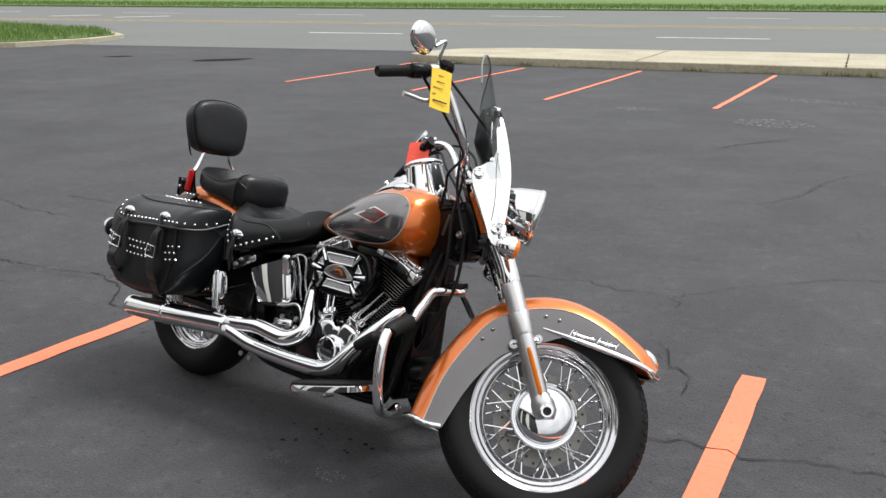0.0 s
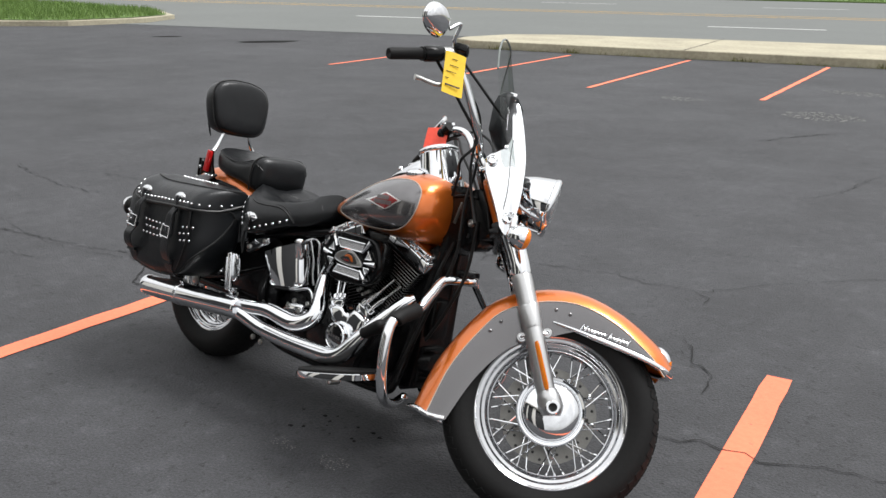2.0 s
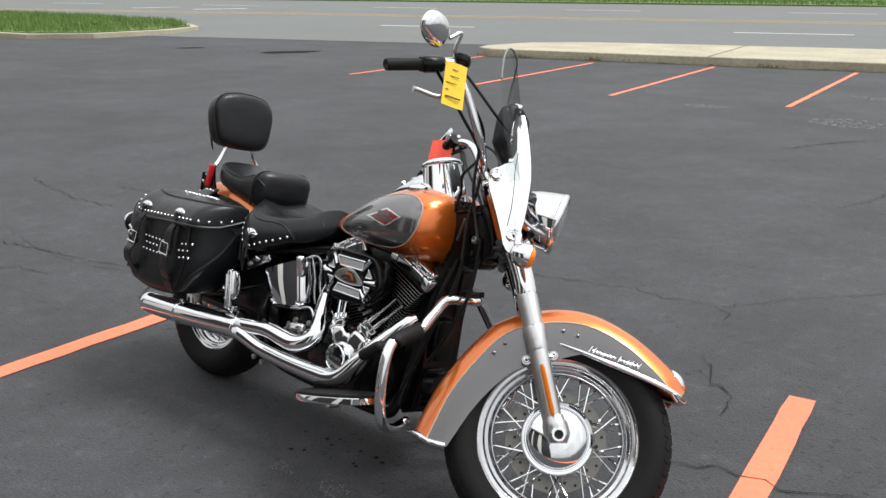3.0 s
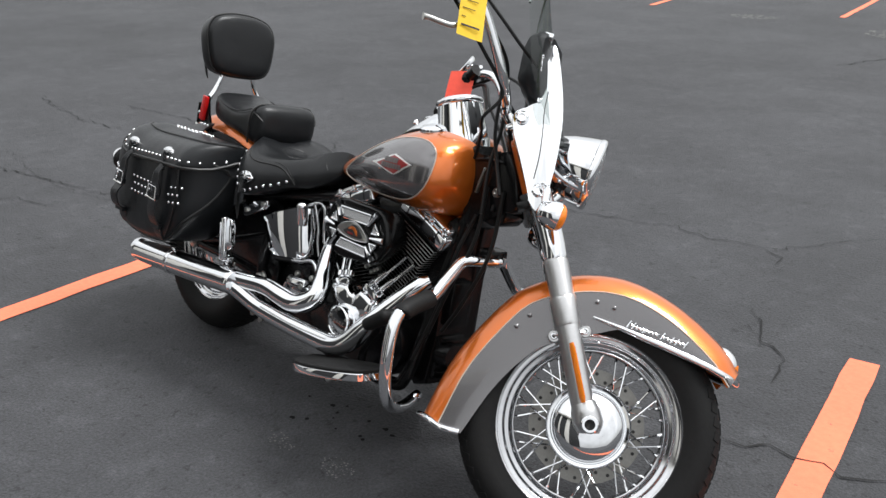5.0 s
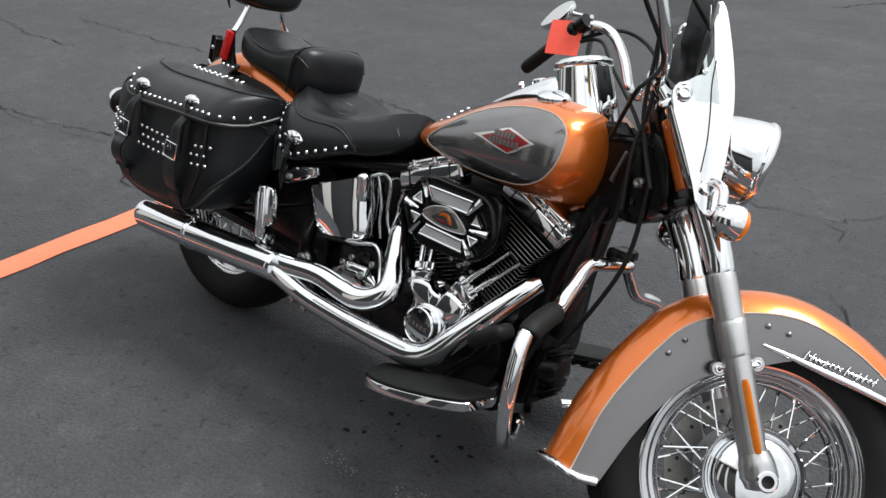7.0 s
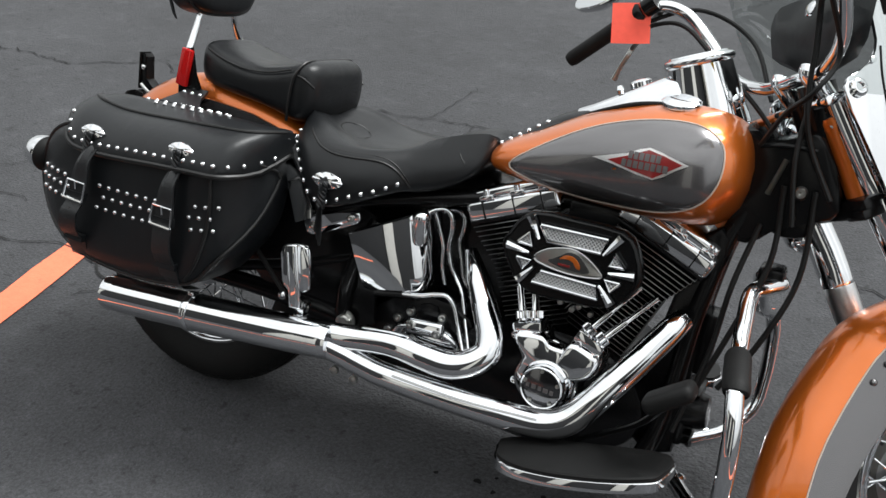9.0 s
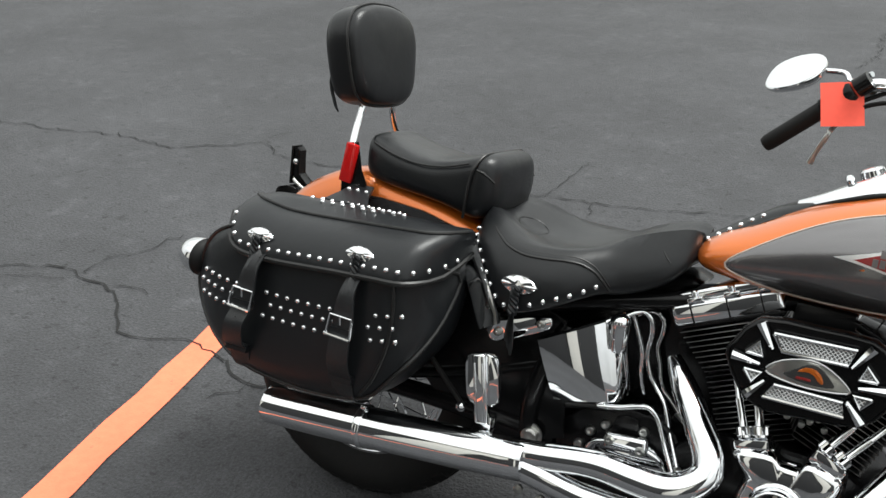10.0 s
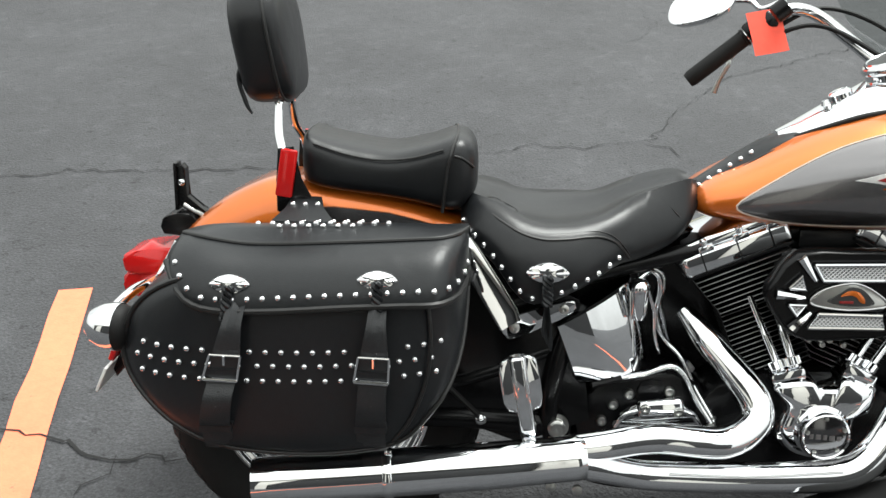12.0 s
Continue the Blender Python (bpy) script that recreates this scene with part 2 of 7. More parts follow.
def tube(pts, r, seg=14, step=6, cap=True, bm=None, flat=1.0):
    """A round tube through the points; r is one radius or one for each point."""
    path = spline(pts, step) if step > 1 else [Vector(p) for p in pts]
    rs = r if isinstance(r, (list, tuple)) else [r] * len(pts)
    rad = []
    for i in range(len(path)):
        f = i / max(1, step)
        k = min(int(f), len(rs) - 2) if len(rs) > 1 else 0
        rad.append(rs[k] + (rs[k + 1] - rs[k]) * (f - k) if len(rs) > 1 else rs[0])
    rings, up = [], None
    for i, p in enumerate(path):
        d = (path[min(i + 1, len(path) - 1)] - path[max(i - 1, 0)]).normalized()
        if up is None:
            up = d.orthogonal().normalized() if abs(d.z) > 0.9 else d.cross(Vector((0, 0, 1))).normalized()
        up = (up - d * up.dot(d)).normalized()
        side = d.cross(up)
        rings.append([p + rad[i] * (up * math.cos(a) + side * math.sin(a) * flat)
                      for a in (2 * math.pi * q / seg for q in range(seg))])
    return loft(rings, cap, bm=bm)


def lathe(profile, centre, axis, seg=32, bm=None, cap=True):
    """Turn a profile of (radius, height) about an axis through the centre."""
    d = Vector(axis).normalized()
    u = d.orthogonal().normalized()
    v = d.cross(u)
    c = Vector(centre)
    return loft([[c + d * h + max(r, 1e-4) * (u * math.cos(a) + v * math.sin(a))
                  for a in (2 * math.pi * q / seg for q in range(seg))] for r, h in profile], cap, bm=bm)


def box(c, size, bevel=0.0, m=None, bm=None, segs=2):
    b = bmesh.new()
    bmesh.ops.create_cube(b, size=1)
    bmesh.ops.scale(b, vec=Vector(size), verts=b.verts)
    if bevel:
        bmesh.ops.bevel(b, geom=b.edges[:], offset=bevel, segments=segs, profile=0.5, affect="EDGES")
    if m is not None:
        b.transform(m)
    bmesh.ops.translate(b, vec=Vector(c), verts=b.verts)
    return join(b, bm)


def join(b, bm):
    if bm is None:
        return b
    me = bpy.data.meshes.new("tmp")
    b.to_mesh(me)
    b.free()
    bm.from_mesh(me)
    bpy.data.meshes.remove(me)
    return bm


def prism(outline, y0, y1, bevel=0.0, bm=None, segs=2):
    """An outline in x and z, drawn out from y0 to y1."""
    b = loft([[Vector((x, y0, z)) for x, z in outline], [Vector((x, y1, z)) for x, z in outline]])
    if bevel:
        es = [e for e in b.edges if abs(e.verts[0].co.y - e.verts[1].co.y) < 1e-6]
        bmesh.ops.bevel(b, geom=es, offset=bevel, segments=segs, profile=0.5, affect="EDGES")
    return join(b, bm)


def round_outline(pts, step=5):
    """A smooth closed outline through points in a plane."""
    n = len(pts)
    p = [Vector((a, b, 0)) for a, b in pts]
    out = []
    for i in range(n):
        a, b, c, d = p[i - 1], p[i], p[(i + 1) % n], p[(i + 2) % n]
        for s in range(step):
            t = s / step
            q = 0.5 * (2 * b + (c - a) * t + (2 * a - 5 * b + 4 * c - d) * t * t + (3 * b - a - 3 * c + d) * t ** 3)
            out.append((q.x, q.y))
    return out


def interp(table, x):
    """Smooth reading of a table of rows (x, values...)."""
    xs = [r[0] for r in table]
    if x <= xs[0]:
        return table[0][1:]
    if x >= xs[-1]:
        return table[-1][1:]
    i = max(k for k in range(len(xs) - 1) if xs[k] <= x)
    t = (x - xs[i]) / (xs[i + 1] - xs[i])
    out = []
    for c in range(1, len(table[0])):
        p1, p2 = table[i][c], table[i + 1][c]
        s1 = (p2 - table[i - 1][c]) / (xs[i + 1] - xs[i - 1]) * (xs[i + 1] - xs[i]) if i else p2 - p1
        s2 = (table[i + 2][c] - p1) / (xs[i + 2] - xs[i]) * (xs[i + 1] - xs[i]) if i + 2 < len(xs) else p2 - p1
        out.append((2 * t ** 3 - 3 * t * t + 1) * p1 + (t ** 3 - 2 * t * t + t) * s1 + (-2 * t ** 3 + 3 * t * t) * p2
                   + (t ** 3 - t * t) * s2)
    return out


def shared(name, me, m, parent, label=""):
    """One more object on a mesh that already exists."""
    ob = new(name, me)
    ob.parent = parent
    ob.matrix_basis = m
    if label:
        ob["label"] = label
    return ob


def facing(p, normal, spin=0.0):
    """A pose at p whose z looks along the normal."""
    return Matrix.Translation(p) @ Vector(normal).to_track_quat("Z", "Y").to_matrix().to_4x4() @ pose(0, 0, 0, 0, 0, spin)


def mesh_of(bm, material, smooth=50):
    bmesh.ops.recalc_face_normals(bm, faces=bm.faces)
    me = bpy.data.meshes.new("piece")
    bm.to_mesh(me)
    bm.free()
    me.shade_smooth()
    me.set_sharp_from_angle(angle=radians(smooth))
    me.materials.append(material)
    return me


# ---- ground, stripes, kerb, road, verge ----


def sheet(name, pts, z, material, label, category, kind="structure", thick=0.0, bm=None):
    b = bmesh.new()
    top = [b.verts.new((x, y, z)) for x, y in pts]
    b.faces.new(top)
    if thick:
        r = bmesh.ops.extrude_face_region(b, geom=b.faces[:])
        bmesh.ops.translate(b, vec=(0, 0, -thick), verts=[v for v in r["geom"] if isinstance(v, bmesh.types.BMVert)])
    ob = part(name, b, material)
    return tagged(ob, label, category, kind=kind)


def strip_points(a, b, w, wob=0.0045, n=40):
    """The outline of a painted stripe with slightly uneven edges."""
    a, b = Vector(a), Vector(b)
    d = (b - a).normalized()
    s = Vector((-d.y, d.x))
    L, R = [], []
    for i in range(n + 1):
        p = a.lerp(b, i / n)
        L.append(p + s * (w / 2 + random.uniform(-wob, wob)))
        R.append(p - s * (w / 2 + random.uniform(-wob, wob)))
    return [(p.x, p.y) for p in R + L[::-1]]


sheet("ground", [(-260, -260), (260, -260), (260, 260), (-260, 260)], 0.0, ASPHALT,
      "dark grey sealed asphalt of a parking lot with fine cracks", "parking lot")
ROADDIR = Vector((0.9145, 0.4046))
ROADN = Vector((-0.4046, 0.9145))


def on_road(u, n):
    p = ROADDIR * u + ROADN * n
    return (p.x, p.y)


def band(u0, u1, n0, n1):
    return [on_road(u0, n0), on_road(u1, n0), on_road(u1, n1), on_road(u0, n1)]


sheet("road", band(-200, 200, 20.3, 70.6), 0.006, ROAD, "light grey worn asphalt of a wide road", "road")
for n0 in (38.65, 40.3):
    sheet("yellow_line", band(-150, 150, n0, n0 + 0.22), 0.011, YELLOWLINE, "worn yellow painted centre line on the road", "road marking")
for u in range(-6, 6):
    sheet("lane_dash", band(u * 12.4 + 0.4, u * 12.4 + 4.0, 29.25, 29.5), 0.011, WHITELINE, "white painted lane dash on the road", "road marking")
    sheet("lane_dash", band(u * 12.4 + 2.0, u * 12.4 + 6.4, 52.8, 53.1), 0.011, WHITELINE, "white painted lane dash on the road", "road marking")
for a, b in (((-49.7, 26.9), (-49.8, 30.1)), ((-45.0, 28.1), (-44.7, 31.5))):
    sheet("lane_arrow", strip_points(a, b, 0.45, 0.03, 12), 0.011, WHITELINE, "worn white turn marking on the road", "road marking")
sheet("road_edge", band(-200, 200, 70.5, 71.2), 0.018, DIRT_EDGE, "thin dark strip where the road meets the verge", "road edge")


def stripe(a, b, w, label):
    ob = sheet("parking_stripe", strip_points(a, b, w), 0.004, STRIPE, label, "parking stripe", kind="thing")
    ob["group"] = "parking stripes"
    return ob


stripe((1.873, 1.362), (3.033, -3.85), 0.102, "wide bright orange painted parking stripe beside the motorcycle")
stripe((-0.815, 0.92), (0.02, -4.4), 0.104, "wide bright orange painted parking stripe behind the motorcycle")
for a, b in (((-2.005, 9.87), (-3.237, 15.44)), ((-4.335, 9.30), (-5.63, 14.72)), ((-6.65, 9.05), (-7.77, 13.81)), ((-9.27, 8.76), (-10.45, 13.6)),
             ((0.35, 10.4), (-0.88, 16.0))):
    stripe(a, b, 0.075, "thin orange painted parking stripe running up to the kerb")


KERB = 0.306


def kerb_island():
    """The raised concrete strip between the lot and the road, with a rounded end and joints."""
    front = [(-11.13, 14.46), (-10.86, 13.88), (-10.28, 13.65)] + [(x, 13.65 + KERB * (x + 10.28)) for x in (-7, -4, -1, 5, 14, 40)]
    back = [(40, 37.3), (14, 27.2), (4.84, 23.5), (-1.38, 20.95), (-4.47, 19.72), (-7.55, 18.4), (-10.2, 17.14), (-11.1, 16.07)]
    ob = sheet("kerb", front + back, 0.165, CONCRETE, "pale weathered concrete kerb strip along the road", "kerb", thick=0.185)
    md = ob.modifiers.new("edge", "BEVEL")
    md.width, md.segments = 0.02, 2
    for x in (-5.9, -2.2):
        y = 13.65 + KERB * (x + 10.28)
        sheet("kerb_joint", strip_points((x, y - 0.004), (x - 1.1, y + 3.9), 0.028, 0.012), 0.169, CRACK, "dark joint across the concrete kerb", "joint")


kerb_island()


def blades(name, area, count, h, label, ground=0.0):
    """A sod with many single blades of grass on it."""
    vs, fs = [], []
    x0, x1, y0, y1, inside = area
    k = 0
    while k < count:
        x, y = random.uniform(x0, x1), random.uniform(y0, y1)
        if not inside(x, y):
            continue
        k += 1
        a, hh, w = random.uniform(0, 6.28), h * random.uniform(0.5, 1.15), h * 0.07
        dx, dy = math.cos(a), math.sin(a)
        i = len(vs)
        lean = random.uniform(0, 0.5) * hh
        vs += [(x - dy * w, y + dx * w, ground), (x + dy * w, y - dx * w, ground), (x + dx * lean, y + dy * lean, ground + hh)]
        fs.append((i, i + 1, i + 2))
    me = bpy.data.meshes.new(name)
    me.from_pydata(vs, [], fs)
    me.materials.append(GRASS)
    return tagged(new(name, me), label, "grass", kind="stuff")


def kerb_weeds():
    """Tufts of weeds and dirt along the foot of the kerb."""
    vs, fs = [], []
    for k in range(150):
        x = random.uniform(-10.0, 8.0)
        y = 13.65 + KERB * (x + 10.28) - random.uniform(0.02, 0.08)
        size = random.uniform(0.25, 1.0) * (1.0 if math.sin(x * 2.3) + math.sin(x * 5.1) > 0.3 else 0.35)
        for j in range(14):
            px, py, a = x + random.gauss(0, 0.08), y + random.gauss(0, 0.03), random.uniform(0, 6.28)
            h, w = 0.13 * size * random.uniform(0.4, 1.2), 0.008
            i = len(vs)
            vs += [(px - w * math.sin(a), py + w * math.cos(a), 0.0), (px + w * math.sin(a), py - w * math.cos(a), 0.0), (px + 0.5 * h * math.cos(a), py + 0.5 * h * math.sin(a), h)]
            fs.append((i, i + 1, i + 2))
    me = bpy.data.meshes.new("kerb_weeds")
    me.from_pydata(vs, [], fs)
    me.materials.append(WEED)
    tagged(new("kerb_weeds", me), "dry weeds growing along the foot of the kerb", "weeds", kind="stuff")
    sheet("kerb_dirt", strip_points((-10.4, 13.52), (14.0, 20.98), 0.16, 0.05, 90), 0.003, DIRT_EDGE, "dark dirt gathered along the kerb", "dirt")


kerb_weeds()

ISLAND = [(-49, 8.3), (-30.3, 8.0), (-23.0, 9.1), (-22.1, 10.6), (-22.6, 13.3), (-24.1, 15.2), (-28.0, 17.0), (-35.2, 17.4), (-49, 15.8)]


def in_poly(poly, x, y):
    c = False
    for i in range(len(poly)):
        (xa, ya), (xb, yb) = poly[i - 1], poly[i]
        if (ya > y) != (yb > y) and x < (xb - xa) * (y - ya) / (yb - ya) + xa:
            c = not c
    return c


sheet("island_kerb", ISLAND, 0.13, CONCRETE, "rounded concrete kerb round a grass island", "kerb", thick=0.15)
INNER = [(x + (0.35 if x < -40 else -0.35 if x > -24 else 0), y + (0.3 if y < 10 else -0.3 if y > 13 else 0)) for x, y in ISLAND]
sheet("island_sod", INNER, 0.15, SOIL, "sod of a small grass island", "grass", kind="stuff")
blades("island_grass", (-48, -21, 8, 18, lambda x, y: in_poly(INNER, x, y)), 26000, 0.17, "bright green mown grass on a kerbed island", 0.15)
sheet("verge", band(-220, 220, 71.0, 210), 0.10, SOIL, "grass verge beyond the road", "grass", kind="stuff", thick=0.12)
blades("verge_grass", (-125, 60, 20, 115, lambda x, y: 71.2 < ROADN.x * x + ROADN.y * y < 90), 42000, 0.32, "long green grass verge across the road", 0.10)

# ---- unseen wall behind the camera, added to darken reflections and side light ----


def reflection_wall():
    b = box((-8.5, -8.7, 3.1), (30, 0.4, 6.2), 0.0)
    w = tagged(part("wall_south", b, WALL), "dark unseen wall added behind the camera to darken reflections", "wall", kind="structure")
    pil = mesh_of(box((0, 0, 3.05), (1.0, 0.25, 6.1), 0.02), PLASTER)
    for x, wide in ((-22.4, 2.2), (-13.0, 4.6), (-2.6, 1.6), (2.8, 1.4)):
        shared("pilaster", pil, pose(x, -8.37, 0) @ Matrix.Diagonal((wide, 1, 1, 1)), w, "pale pier added for bands in the reflections")
    part("fascia", box((-8.5, -8.4, 6.40), (30, 1.0, 0.4), 0.03), PLASTER, w, "pale top band of the added unseen wall")


reflection_wall()

# ---- the motorcycle: local x ahead, y left, z up, leaning on its side stand ----
BIKE = pose(0.127, -0.05, 0) @ pose(0, 0, 0, 0, 0, -1.5) @ pose(0, 0, 0, -14, 0, 0)
RAKE, STEER = radians(32), radians(40)
BAR = Matrix.Translation((1.61, -0.008, 0.300)) @ Matrix.Rotation(STEER, 4, Vector((-math.sin(RAKE), 0, math.cos(RAKE))))
FRONT = BAR @ Matrix.Translation((0.0, 0.034, 0.004))
bike = new("motorcycle")
bike.matrix_world = BIKE
tagged(bike, "orange and grey cruiser motorcycle with chrome parts leaning on its stand", "motorcycle")
TYRE_R = 0.318


def wheel(name, centre, m, rear=False):
    """A laced wheel: hub with tyre, rim, discs and spokes."""
    c = Vector(centre)
    w = 0.075 if rear else 0.066
    hub = part(name, lathe([(0.018, -0.10), (0.03, -0.10), (0.035, -0.07), (0.06, -0.06), (0.06, -0.045), (0.032, -0.035), (0.032, 0.035),
                            (0.06, 0.045), (0.06, 0.06), (0.035, 0.07), (0.03, 0.10), (0.018, 0.10)], c, (0, 1, 0), 28), CHROME, bike, m=m)
    prof = [(0.205, -0.045), (0.222, -w * 0.80), (0.25, -w * 0.98), (0.275, -w), (0.295, -w * 0.86), (0.310, -w * 0.55), (TYRE_R, -w * 0.15),
            (TYRE_R, w * 0.15), (0.310, w * 0.55), (0.295, w * 0.86), (0.275, w), (0.25, w * 0.98), (0.222, w * 0.80), (0.205, 0.045)]
    part("tyre", lathe(prof, c, (0, 1, 0), 96, cap=False), TYRE, hub, "black tyre with a moulded tread", m=m, smooth=60)
    # shallow moulded tread: shoulder blocks and centre ribs
    b = bmesh.new()
    for k in range(56):
        a = 2 * math.pi * k / 56
        for s in (-1, 1):
            t = Matrix.Translation(c) @ Matrix.Rotation(a + s * 0.03, 4, "Y") @ Matrix.Translation((0, s * w * 0.66, 0.3030)) @ Matrix.Rotation(s * -0.60, 4, "X") @ Matrix.Rotation(s * 0.35, 4, "Z")
            box((0, 0, 0), (0.021, w * 0.44, 0.0056), 0.0, t, b)
            box((0, 0, 0), (0.029, w * 0.24, 0.0036), 0.0, Matrix.Translation(c) @ Matrix.Rotation(a - s * 0.02, 4, "Y") @ Matrix.Translation((0, s * w * 0.17, TYRE_R - 0.0012)) @ Matrix.Rotation(s * -0.06, 4, "X"), b)
    part("tread", b, TYRE, hub, m=m)
    half = [(0.198, 0.004), (0.186, 0.008), (0.180, 0.016), (0.181, 0.022), (0.187, 0.0245), (0.1885, 0.0275), (0.190, 0.0365), (0.194, 0.0395), (0.200, 0.0400), (0.2035, 0.0425), (0.205, 0.0490), (0.209, 0.0520),
            (0.2145, 0.0515), (0.2180, 0.0545), (0.2215, 0.0565), (0.2245, 0.0545), (0.2245, 0.0500), (0.2195, 0.0460)]
    rim = [(r, -h) for r, h in half] + [(r, h) for r, h in half[::-1]]
    part("rim", loft([[c + Vector((r * math.cos(a), h, r * math.sin(a))) for r, h in rim] for a in (2 * math.pi * q / 96 for q in range(97))], cap=False),
         RIMM, hub, "chrome laced rim", m=m, smooth=50)
    # spokes, in crossed pairs from the two flanges
    spoke = mesh_of(tube([(0, 0, 0), (0, 0, 1)], 0.0024, 6, 1), CHROME)
    for k in range(40):
        s = 1 if k % 2 else -1
        a = 2 * math.pi * (k + 0.5) / 40
        off = 1.05 if (k // 2) % 2 else -1.05
        p = c + Vector((0.055 * math.cos(a + off), s * 0.05, 0.055 * math.sin(a + off)))
        q = c + Vector((0.190 * math.cos(a), s * 0.012, 0.190 * math.sin(a)))
        d = q - p
        shared("spoke", spoke, m @ facing(p, d) @ Matrix.Diagonal((1, 1, d.length, 1)), hub)
    nip = mesh_of(tube([(0, 0, 0), (0, 0, 0.018)], 0.0040, 6, 1), CHROME)
    for k in range(40):
        s = 1 if k % 2 else -1
        a = 2 * math.pi * (k + 0.5) / 40
        off = 1.05 if (k // 2) % 2 else -1.05
        p = c + Vector((0.055 * math.cos(a + off), s * 0.05, 0.055 * math.sin(a + off)))
        q = c + Vector((0.190 * math.cos(a), s * 0.012, 0.190 * math.sin(a)))
        shared("nipple", nip, m @ facing(q, p - q), hub)
    return hub


def disc(name, c, y, r0, r1, m, parent):
    """A drilled brake disc."""
    b = lathe([(r0, y - 0.0025), (r1, y - 0.0025), (r1, y + 0.0025), (r0, y + 0.0025), (r0, y - 0.0025)], c, (0, 1, 0), 64, cap=False)
    ob = part(name, b, DISCM, parent, "drilled steel brake disc", m=m)
    hole = mesh_of(lathe([(0.0, -0.0035), (0.0046, -0.0032), (0.0046, 0.0)], (0, 0, 0), (0, 1, 0), 8), DARK)
    for k in range(30):
        t = 2 * math.pi * k / 30
        q = r0 + (r1 - r0) * (0.30, 0.55, 0.80)[k % 3]
        shared("vent_hole", hole, m @ Matrix.Translation((c[0] + q * math.cos(t), y, c[2] + q * math.sin(t))), ob)
    part("disc_carrier", lathe([(0.04, y + 0.001), (r0 + 0.008, y + 0.001), (r0 + 0.008, y + 0.005), (0.04, y + 0.005)], c, (0, 1, 0), 32, cap=False), SATIN, ob, m=m)
    return ob


I4 = Matrix.Identity(4)
front_wheel = wheel("front_wheel", (0, 0, 0), FRONT)
front_wheel["label"] = "steered laced front wheel with a chrome hub cap"
rear_wheel = wheel("rear_wheel", (-0.085, 0, 0.316), I4, True)
rear_wheel["label"] = "laced rear wheel half hidden behind the muffler"
disc("brake_disc", (0, 0, 0), 0.082, 0.085, 0.146, FRONT, front_wheel)
part("hub_cap", lathe([(0.098, -0.052), (0.102, -0.058), (0.102, -0.070), (0.097, -0.076), (0.091, -0.074), (0.089, -0.066), (0.086, -0.066), (0.085, -0.080), (0.078, -0.092), (0.060, -0.101), (0.035, -0.106), (0.0, -0.108)][::-1],
                      (0, 0, 0), (0, 1, 0), 48), CHROME, front_wheel, "domed chrome hub cap", m=FRONT)

# -- front fender: orange crown and grey side panels --
CROWN = [(-0.30, -0.160), (-0.393, -0.112), (-0.366, 0.05), (-0.303, 0.20), (-0.243, 0.284), (-0.130, 0.350), (-0.010, 0.374), (0.124, 0.349), (0.252, 0.288), (0.302, 0.243)][1:]
LOWER = [(-0.283, -0.120), (-0.243, 0.010), (-0.190, 0.112), (-0.140, 0.163), (-0.062, 0.209), (0.020, 0.251), (0.110, 0.246), (0.215, 0.232), (0.290, 0.215)]


def fender_rows(n=44):
    c = spline([(x, 0, z) for x, z in CROWN], 8)
    d = spline([(x, 0, z) for x, z in LOWER], 8)
    k = len(c) - 1
    return [(c[round(i * k / n)], d[round(i * k / n)]) for i in range(n + 1)]


